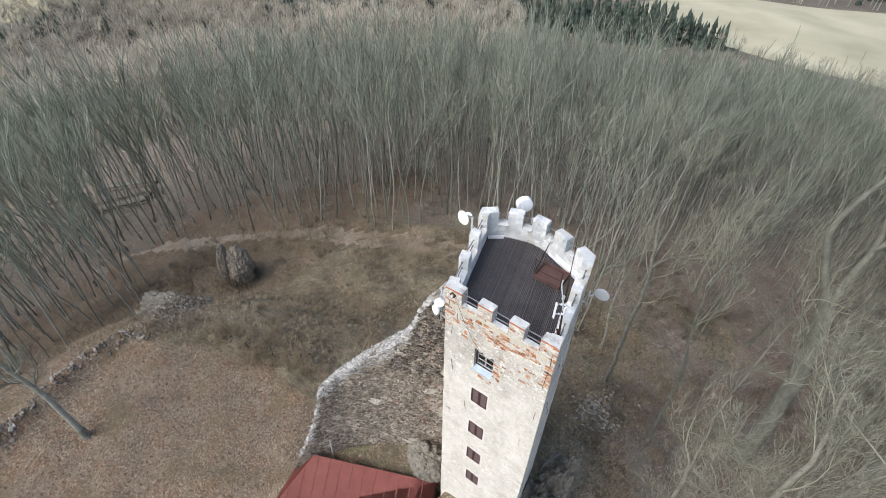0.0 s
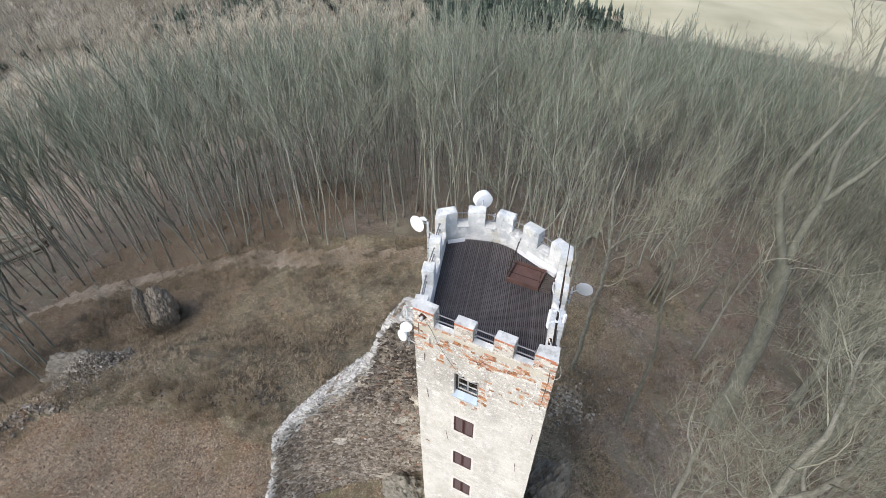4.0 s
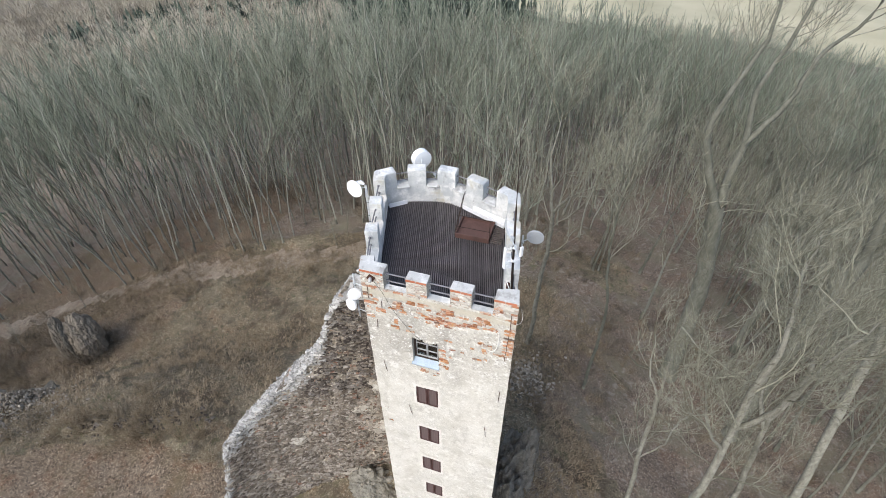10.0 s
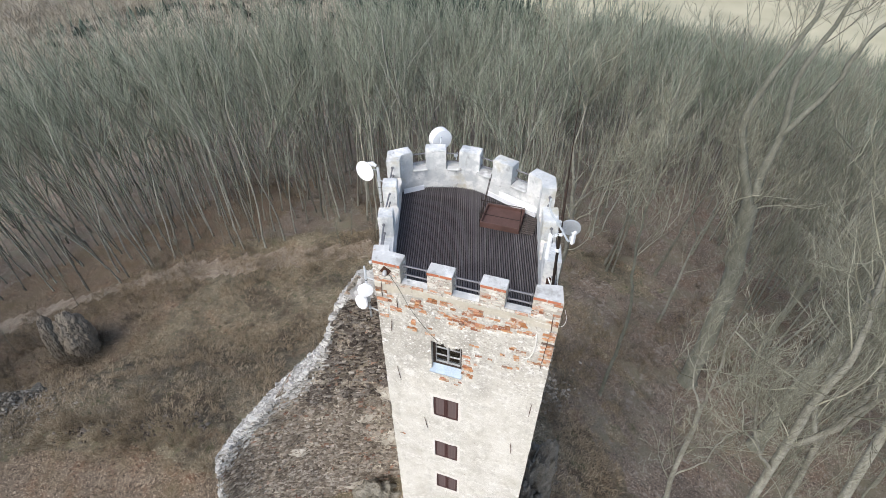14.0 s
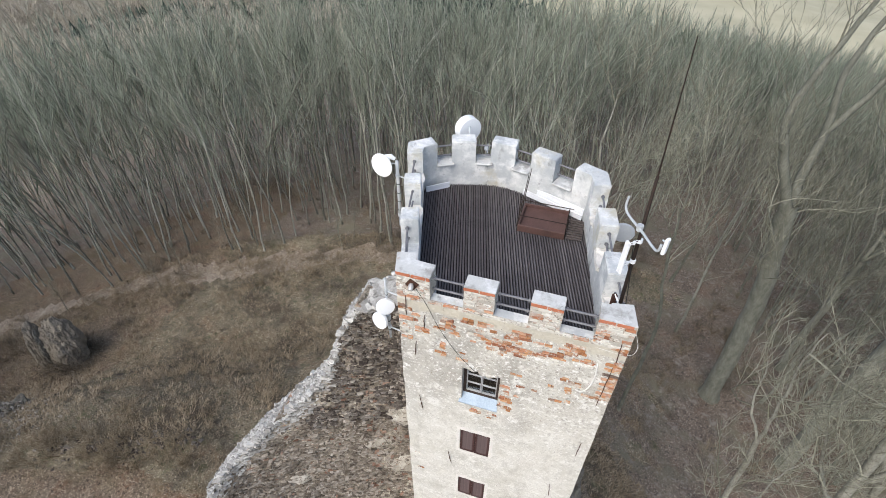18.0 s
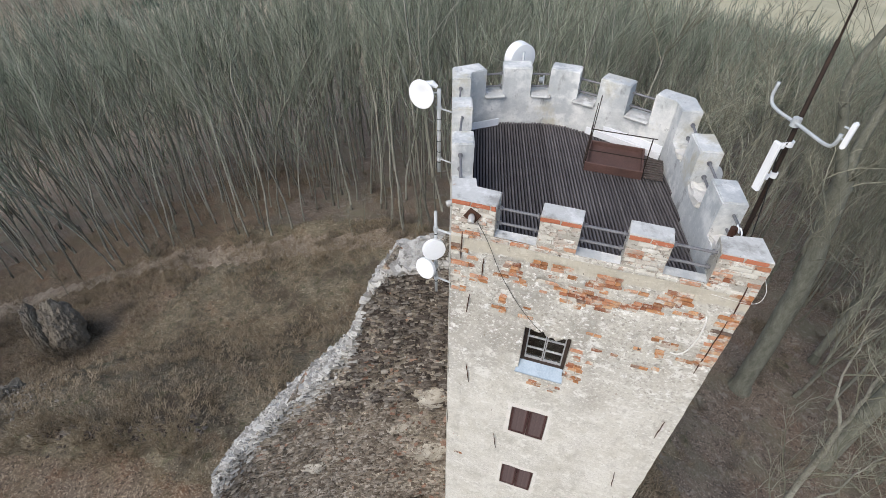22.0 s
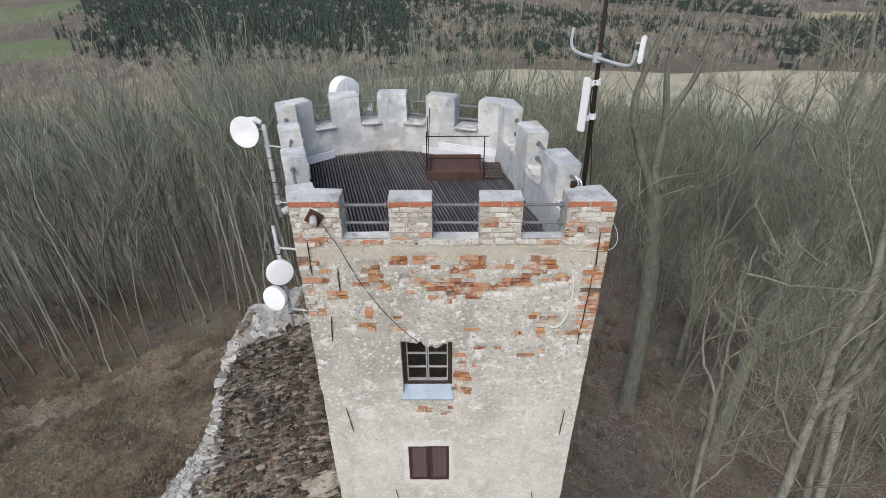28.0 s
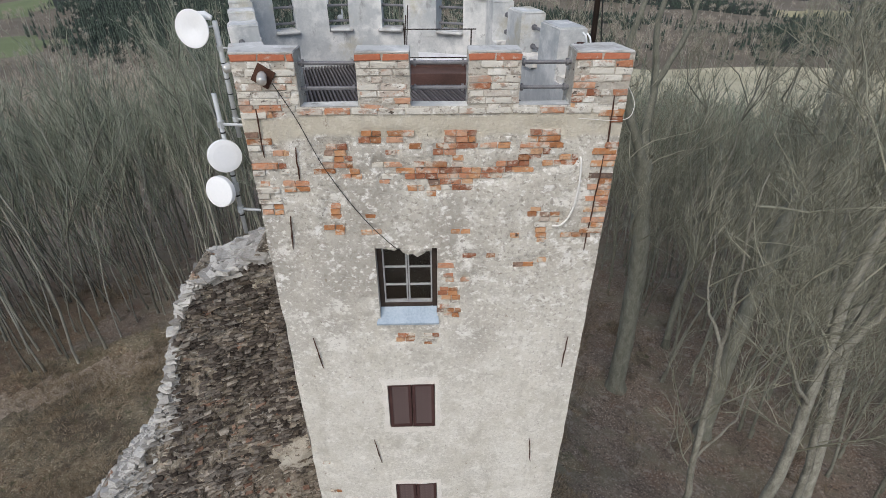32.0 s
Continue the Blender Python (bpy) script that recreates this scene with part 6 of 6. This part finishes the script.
cells = []
gx = np.arange(-130, 135, 2.15)
for x in gx:
    for y in np.arange(-30, 165, 2.15):
        X, Y = x + RNG.uniform(-1.05, 1.05), y + RNG.uniform(-1.05, 1.05)
        r = math.hypot(X + 3, Y - 2)
        if not wooded(X, Y) or r > wood_limit(X, Y) + 4 * math.sin(X * .23 + Y * .17):
            continue
        keep = .97 if r < 60 else .85 if r < 92 else .55
        if X > 8:
            keep *= .75 if r < 45 else 1.0
        if Y < -6 and X > 0:
            keep = 0
        if RNG.random() < keep:
            cells.append((r, X, Y))
cells.sort()
near, far = cells[:290], cells[290:]
for r, x, y in near:
    side = x > 7 + 2 * math.sin(y)
    plant(8 + int(RNG.integers(5)) if side else int(RNG.integers(8)), x, y, float(ground_z(x, y)), RNG.uniform(.84, 1.1) * (.96 if side else 1.0), RNG.uniform(0, 6.28), "crooked bare tree with olive twigs on the slope" if side else "tall slender bare tree in the leafless wood", "bare trees round the tower", (RNG.uniform(-3, 3), RNG.uniform(-3, 3)))


def as_arrays(v, f):
    tris = []
    for q in f:
        tris += [(q[0], q[i], q[i + 1]) for i in range(1, len(q) - 1)]
    return np.asarray(v, np.float32), np.asarray(tris, np.int32)


LOW = []
for k in range(7):
    t, c = slender(300 + k, 23, .094, 3, 6, 3, .0185)
    LOW.append((as_arrays(*t), as_arrays(*c)))


def forest(name, label, spots, kits, which, material):
    vs, fs, o = [], [], 0
    for x, y, z, s, a in spots:
        v, f = kits[int((x * 7.3 + y * 3.1) % len(kits))][which]
        ca, sa = math.cos(a) * s, math.sin(a) * s
        w = np.empty_like(v)
        w[:, 0] = v[:, 0] * ca - v[:, 1] * sa + x
        w[:, 1] = v[:, 0] * sa + v[:, 1] * ca + y
        w[:, 2] = v[:, 2] * s + z
        vs.append(w)
        fs.append(f + o)
        o += len(v)
    V, F = np.concatenate(vs), np.concatenate(fs)
    me = bpy.data.meshes.new(name)
    me.vertices.add(len(V))
    me.vertices.foreach_set("co", V.ravel().astype(np.float32))
    me.loops.add(F.size)
    me.loops.foreach_set("vertex_index", F.ravel().astype(np.int32))
    me.polygons.add(len(F))
    me.polygons.foreach_set("loop_start", np.arange(0, F.size, F.shape[1], dtype=np.int32))
    me.update(calc_edges=True)
    me.materials.append(material)
    return tagged(put(name, me), label, "forest", kind="stuff")


spots = [(x, y, float(ground_z(x, y)), RNG.uniform(.78, 1.0) * (1.12 if r < 58 and x < 8 else 1.0), RNG.uniform(0, 6.28)) for r, x, y in far]
forest("forest_trunks", "dense stand of slender grey trunks on the slope", spots, LOW, 0, BARK)
forest("forest_crowns", "fine bare crowns of the wood beyond the tower", spots, LOW, 1, DARKTWIG)

# young bushy growth along the wood's edge
for k in range(26):
    a = radians(RNG.uniform(75, 200))
    x, y = -12 + 33.0 * math.cos(a) + RNG.normal(0, 1.2), -4 + 33.0 * math.sin(a) + RNG.normal(0, 1.2)
    if x > 0 or y < -6:
        continue
    plant(8 + int(RNG.integers(5)), x, y, float(ground_z(x, y)), RNG.uniform(.16, .34), RNG.uniform(0, 6.28), "young bushy bare tree at the wood's edge", "bare trees round the tower")

# big old trees on the slope beside the tower
STEMMED = [  # label, bark, seed, main branches, reach, tip, stems as points with end radii
    ("huge old bare tree, grey-green trunk broken at the fork", BARKMOSS, 501, 30, .8, .0072, [
        ([(13.15, 20.0, -7.1), (12.75, 19.7, -1.0), (12.2, 19.3, 4.5), (11.2, 18.9, 9.6), (10.9, 18.7, 11.2)], .62, .42),
        ([(10.95, 18.7, 10.8), (9.9, 18.6, 13.0), (9.0, 18.6, 15.4), (9.1, 18.4, 17.7), (9.9, 18.6, 20.5), (9.7, 18.9, 23.5)], .27, .05),
        ([(11.1, 18.9, 10.8), (11.1, 19.7, 12.2), (11.3, 20.3, 14.7), (10.9, 20.3, 17.4), (11.6, 20.8, 20.5), (11.9, 21.2, 24.0)], .27, .05),
        ([(11.3, 20.2, 14.4), (12.6, 20.8, 16.8), (13.2, 21.4, 19.0), (14.6, 21.8, 21.0), (15.0, 22.4, 23.8)], .17, .04),
        ([(12.1, 19.3, 5.0), (11.2, 19.0, 6.8), (10.9, 18.2, 9.0), (9.6, 17.5, 11.5)], .12, .03)]),
    ("thick-stemmed old bare tree on the slope", BARKMOSS, 517, 24, .85, .0075, [
        ([(17.7, 16.0, -7.3), (17.5, 16.1, 0.0), (17.5, 16.1, 6.8), (17.7, 16.0, 11.6)], .47, .36),
        ([(17.7, 16.0, 11.4), (17.2, 15.9, 14.2), (17.5, 16.4, 18.0), (17.0, 16.6, 21.0)], .26, .05), ([(17.7, 16.0, 11.0), (18.6, 16.0, 13.6), (18.9, 16.6, 17.0), (19.8, 16.9, 19.8)], .24, .05)]),
    ("pale lichen-covered bare tree with crooked limbs", BARKPALE, 503, 30, .82, .0062, [
        ([(11.1, 3.7, -4.7), (10.9, 3.85, 3.0), (10.75, 3.95, 7.5), (10.4, 4.15, 12.1)], .21, .14),
        ([(10.4, 4.15, 12.0), (10.3, 4.25, 14.2), (10.2, 4.3, 16.2), (9.8, 4.6, 18.3), (9.6, 4.8, 20.2)], .15, .03), ([(10.5, 4.1, 11.2), (11.2, 4.0, 13.0), (11.3, 3.9, 15.5), (11.9, 4.1, 18.0)], .12, .03),
        ([(10.6, 4.0, 9.6), (9.7, 3.9, 10.8), (9.0, 4.2, 12.6), (8.6, 4.2, 14.4)], .07, .02)]),
    ("slim pale bare tree with crooked limbs", BARKPALE, 504, 24, .85, .0062, [
        ([(13.5, 4.2, -5.3), (13.0, 4.6, 1.5), (12.7, 4.85, 5.6), (12.1, 5.4, 10.6)], .16, .11),
        ([(12.1, 5.4, 10.5), (12.2, 5.3, 13.3), (11.7, 5.7, 16.4), (11.9, 5.9, 18.8)], .12, .03), ([(12.2, 5.3, 9.8), (11.3, 5.6, 12.0), (11.2, 6.2, 14.6), (10.8, 6.5, 17.2)], .10, .03)]),
    ("old spreading bare tree with pale mossy limbs", BARKPALE, 507, 26, .9, .0065, [
        ([(19.4, 9.3, -6.8), (19.0, 9.7, -1.8), (17.9, 10.7, 7.0), (17.5, 11.1, 10.4)], .27, .19),
        ([(17.5, 11.1, 10.2), (17.0, 11.3, 13.0), (17.1, 11.8, 16.2), (16.4, 12.0, 18.6)], .15, .03), ([(17.6, 11.0, 9.8), (18.6, 11.0, 12.4), (19.4, 11.3, 15.2), (19.4, 11.8, 17.8)], .14, .03)]),
    ("small forked bare tree with pale bark", BARKPALE, 502, 13, .75, .0055, [
        ([(8.7, 3.5, -3.5), (8.2, 3.8, 4.3), (7.9, 3.9, 7.0), (7.5, 4.15, 11.8)], .13, .085),
        ([(7.5, 4.15, 11.7), (7.45, 4.2, 13.2), (7.2, 4.3, 15.2), (7.3, 4.4, 16.6)], .06, .015), ([(7.5, 4.15, 11.8), (6.9, 4.35, 13.2), (6.6, 4.5, 15.0)], .05, .015),
        ([(7.9, 3.9, 7.6), (8.4, 3.8, 9.0), (8.5, 3.8, 10.8), (9.0, 4.0, 12.2)], .04, .012)]),
    ("pale crooked bare tree on the slope behind the tower", BARKPALE, 505, 16, .95, .008, [
        ([(1.55, 18.5, -5.5), (1.75, 18.0, -2.5), (1.75, 17.2, 3.0), (1.95, 16.6, 7.0), (1.85, 16.2, 10.6)], .19, .12),
        ([(1.85, 16.2, 10.5), (1.55, 16.0, 12.4), (1.3, 15.9, 14.4), (1.5, 15.9, 17.0)], .11, .025), ([(1.85, 16.2, 10.4), (2.5, 15.8, 11.8), (3.1, 15.6, 12.6), (3.6, 15.7, 14.6)], .09, .025)]),
    ("slim leaning bare tree on the slope", BARKMOSS, 506, 12, .9, .008, [
        ([(6.45, 15.3, -5.1), (6.3, 14.5, 0.0), (6.1, 13.6, 5.6), (5.4, 13.6, 9.6), (5.2, 13.8, 13.5), (5.3, 14.0, 16.0)], .13, .03)])]
for look_, bark, seed, leaders, reach, tip, stems in STEMMED:
    t, c = stem_tree(seed, stems, leaders, (8, 5, 5) if bark is BARKPALE and leaders > 16 else (7, 4, 4), tip, reach)
    tr = thing("tree", look_, "tree", stems[0][0][0], "bare trees round the tower")
    smooth(put("trunk", meshdata("trunk", *t, bark), tr, Matrix()))
    smooth(put("crown", meshdata("crown", *c, TWIGPALE), tr, Matrix()))
HERO = [  # x, y, height, trunk radius, lean, seed, look
    (-25.6, -10.6, 15, .25, (-.05, .0), 514, "pale spreading bare tree in the leaf-strewn courtyard"),
    (-.3, 22.5, 18, .14, (.03, .0), 520, "slim pale bare tree on the slope behind the tower"), (6.2, 31.5, 18, .11, (.02, .0), 521, "slender bare tree on the leaf-strewn slope"), (10.9, 33.0, 17, .15, (.06, .02), 522, "slim bare tree on the leaf-strewn slope"), (11.0, 26.0, 19, .12, (.0, .0), 508, "mossy bare tree in the wood's edge"), (19.0, 25.0, 25, .28, (-.03, 0), 509, "tall mossy bare tree in the wood's edge"), (23.5, 6.0, 22, .24, (.05, .0), 511, "old spreading bare tree with pale mossy limbs")]
for x, y, h, r, lean, seed, look_ in HERO:
    t, c = old_tree(seed, h, r, .45 if x < -20 else .6, 24 if r > .2 else 10, (7, 5, 5) if r > .16 else (5, 4, 4), lean, .0065, r > .26 or r < .15)
    tr = thing("tree", look_, "tree", (x, y, float(ground_z(x, y))), "bare trees round the tower")
    smooth(put("trunk", meshdata("trunk", *t, BARKPALE if 'pale' in look_ else BARKMOSS), tr, Matrix()))
    smooth(put("crown", meshdata("crown", *c, TWIGPALE), tr, Matrix()))

# brushwood and dry stalks on the banks
sh = []
for k in range(6):
    rng = np.random.default_rng(700 + k)
    ch = []
    for j in range(21):
        a = rng.uniform(0, 6.28)
        q = bough(ch, (rng.normal(0, .18), rng.normal(0, .18), 0), (math.cos(a) * .55, math.sin(a) * .55, 1), rng.uniform(.5, 1.1), .010, .007, 1, 3, rng, .2, .05)
        spike(ch, q[1], q[1] - q[0] + rng.normal(0, .15, 3), rng.uniform(.4, .8), .007, rng)
        for s in range(2):
            spike(ch, q[0] + (q[1] - q[0]) * rng.uniform(.4, 1), side_dir(q[1] - q[0], rng, .6), rng.uniform(.3, .6), .006, rng)
    sh.append((as_arrays(*merge(ch)),))
spots = []
while len(spots) < 820:
    x, y = RNG.uniform(-46, 24), RNG.uniform(-12, 40)
    d = math.hypot(x + 20, y + 10)
    if (d < 19 and y < bank_line(x) + .2) or (-11 < x < 3 and -5 < y < 6.5) or RNG.random() > .12 + .88 * (wobble(x, y, .3, 6) > .15):
        continue
    if y < -2 and x > -14:
        continue
    spots.append((x, y, float(ground_z(x, y)), RNG.uniform(.5, 1.25), RNG.uniform(0, 6.28)))
for k in range(22):
    a = RNG.uniform(0, 6.28)
    x, y = -35.6 + RNG.uniform(.9, 2.2) * math.cos(a), 8.3 + RNG.uniform(.9, 2.2) * math.sin(a)
    spots.insert(0, (x, y, float(ground_z(x, y)), RNG.uniform(1.0, 1.9), RNG.uniform(0, 6.28)))
for k in range(70):
    t = RNG.random()
    x, y = -26.5 + 9.5 * t + RNG.normal(0, .6), .2 + 2.4 * t + RNG.normal(0, .5)
    spots.append((x, y, float(ground_z(x, y)), RNG.uniform(.5, 1.1), RNG.uniform(0, 6.28)))
forest("brushwood", "thin leafless brushwood on the banks", spots[:520], sh, 0, BRUSH)
forest("dry_stalks", "reddish-brown dry weeds and brambles on the banks", spots[520:], sh, 0, DRYSTALK)

tuft = []
for k in range(5):
    rng = np.random.default_rng(760 + k)
    ch = []
    for j in range(9):
        a, b, h = rng.uniform(0, 6.28), rng.uniform(0, .32), rng.uniform(.07, .24)
        p = np.array([b * math.cos(a), b * math.sin(a), -.03])
        w = np.array([-math.sin(a), math.cos(a), 0]) * .022
        ch.append((np.array([p - w, p + w, p + np.array([math.cos(a) * h * 1.3 + rng.normal(0, .05), math.sin(a) * h * 1.3 + rng.normal(0, .05), h])]), [(0, 1, 2)]))
    tuft.append((as_arrays(*merge(ch)),))
spots = []
while len(spots) < 20000:
    x, y = RNG.uniform(-45, 8), RNG.uniform(-8, 31)
    if math.hypot(x + 12, y + 4) > 34 or y < bank_line(x) + .9 * RNG.normal() or (-11 < x < 3 and -4 < y < 5.8):
        continue
    ring_ = math.hypot(x + 12, y + 4)
    band = math.exp(-((ring_ - 31.5) / 1.3) ** 2) + math.exp(-((ring_ - 21.0 - .12 * x) / 1.2) ** 2)
    if wobble(x, y, .5, 8) + .6 * wobble(x, y, 1.4, 3) + 1.1 * band < RNG.uniform(-.7, .9):
        continue
    spots.append((x, y, float(ground_z(x, y)), RNG.uniform(.5, 1.3), RNG.uniform(0, 6.28)))
forest("dry_grass", "tussocks of dry brown grass on the banks", spots, tuft, 0, DRYSTALK)

# cut logs stacked at the wood's edge
for x0, y0, x1, y1, rows in ((-73.0, 5.5, -66.5, 14.0, 3), (-80.5, 12.6, -73.0, 18.4, 2), (-89.0, 3.6, -83.5, 9.0, 2)):
    z0, z1 = float(ground_z(x0, y0)), float(ground_z(x1, y1))
    logs = thing("log_stack", "long stack of cut logs with pale ends", "log stack", (x0, y0, z0), "log stacks in the wood")
    side_ = Vector((y1 - y0, x0 - x1, 0)).normalized()
    for k in range(5 * rows):
        r, c = k // 5, k % 5
        p = Vector((x0, y0, z0)) + side_ * (c * .46 + .2 * (r % 2)) + Vector((0, 0, .25 + .4 * r))
        q = Vector((x1, y1, z1)) + side_ * (c * .46 + .2 * (r % 2)) + Vector((0, 0, .25 + .4 * r))
        e_ = (q - p).normalized() * RNG.uniform(0, .8)
        bm = bmesh.new()
        tube(bm, [p - e_, (p + q) / 2, q - e_], RNG.uniform(.18, .25), 7)
        part("log", bm, BARKPALE if RNG.random() < .4 else BRUSH, logs)

# ---- far country ----


def conifer(seed):
    rng = np.random.default_rng(seed)
    ch = [tube_arrays(np.array([[0, 0, 0], [0, 0, 4.0]]), [.25, .2], 3, False)]
    n = 5
    for k in range(n):
        z0 = 1.2 + 13.0 * k / n
        r = 2.7 * (1 - k / n) ** .7 + .3
        m = 6
        a = np.linspace(0, 2 * np.pi, m, endpoint=False) + rng.uniform(0, 1)
        rr = r * rng.uniform(.65, 1.15, m)
        ring = np.stack([rr * np.cos(a), rr * np.sin(a), z0 - rng.uniform(.0, .7, m)], 1)
        v = np.concatenate([ring, [[0, 0, z0 + 4.0]]])
        ch.append((v, [(i, (i + 1) % m, m) for i in range(m)]))
    return (as_arrays(*merge(ch)),)


def far_tree(seed):
    """A small round-headed leafless tree: a stem and a head of many fine twigs."""
    rng = np.random.default_rng(seed)
    ch = []
    for k in range(46):
        a, b = rng.uniform(0, 6.28), rng.uniform(-.5, 1.3)
        out = np.array([math.cos(a) * math.cos(b), math.sin(a) * math.cos(b), math.sin(b)])
        p = np.array([0, 0, 7.0]) + out * np.array([2.2, 2.2, 3.2]) * rng.uniform(.15, .85)
        d = out + np.array([0, 0, .8]) + rng.normal(0, .25, 3)
        d *= rng.uniform(1.4, 3.0) / np.linalg.norm(d)
        s = np.cross(d, rng.normal(0, 1, 3))
        s *= rng.uniform(.06, .15) / np.linalg.norm(s)
        ch.append((np.array([p - s, p + s, p + d]), [(0, 1, 2)]))
    ch.append(tube_arrays(np.array([[0, 0, 0], [0, 0, 8.0]]), [.2, .08], 3, False))
    return (as_arrays(*merge(ch)),)


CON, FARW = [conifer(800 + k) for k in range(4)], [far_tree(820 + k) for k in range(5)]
con, woods = [], []
tries = 0
while tries < 90000:
    tries += 1
    a = RNG.uniform(radians(40), radians(188))
    r = 68 + 1130 * RNG.random() ** 1.5
    x, y = r * math.cos(a), r * math.sin(a)
    if in_meadow(x, y) or in_green(x, y) or in_pale(x, y) or math.hypot(x + 3, y - 2) < wood_limit(x, y) + 5:
        continue
    j = 5 if r < 400 else 24
    evergreen = (evergreen_at(x + RNG.normal(0, j), y + RNG.normal(0, j)) and RNG.random() < .86) or (170 < r < 330 and x < -110 and y < 270 and wobble(x, y, .06, 5) > .45 and RNG.random() < .22) or (y > 1000 + RNG.normal(0, 40) and -850 + RNG.normal(0, 40) < x < -200 + RNG.normal(0, 40))
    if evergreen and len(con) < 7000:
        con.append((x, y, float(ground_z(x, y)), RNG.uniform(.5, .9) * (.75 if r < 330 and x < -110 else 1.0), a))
    elif len(woods) < 7500 and RNG.random() < (.8 if r < 330 else 1.0):
        woods.append((x, y, float(ground_z(x, y)) - .5, RNG.uniform(.5, 1.0) * (.7 if r < 260 else 1.0 if r < 330 else 1.7), RNG.uniform(0, 6.28)))
scrub = []
while len(scrub) < 5000:
    a, r = RNG.uniform(radians(118), radians(182)), math.sqrt(RNG.uniform(150 ** 2, 470 ** 2))
    x, y = r * math.cos(a), r * math.sin(a)
    if not in_pale(x, y) and not (evergreen_at(x, y) and RNG.random() < .8):
        scrub.append((x, y, float(ground_z(x, y)) - 1.5, RNG.uniform(.75, 1.3), RNG.uniform(0, 6.28)))
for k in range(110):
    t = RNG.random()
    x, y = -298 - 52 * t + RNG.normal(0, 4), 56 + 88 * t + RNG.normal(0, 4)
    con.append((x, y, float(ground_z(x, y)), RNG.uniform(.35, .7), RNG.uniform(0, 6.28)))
forest("scrub", "pale beige leafless scrub on the far slope", scrub, FARW, 0, SCRUB)
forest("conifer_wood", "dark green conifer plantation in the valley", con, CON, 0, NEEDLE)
forest("far_woods", "brown leafless woods across the valley", woods, FARW, 0, WOODS)
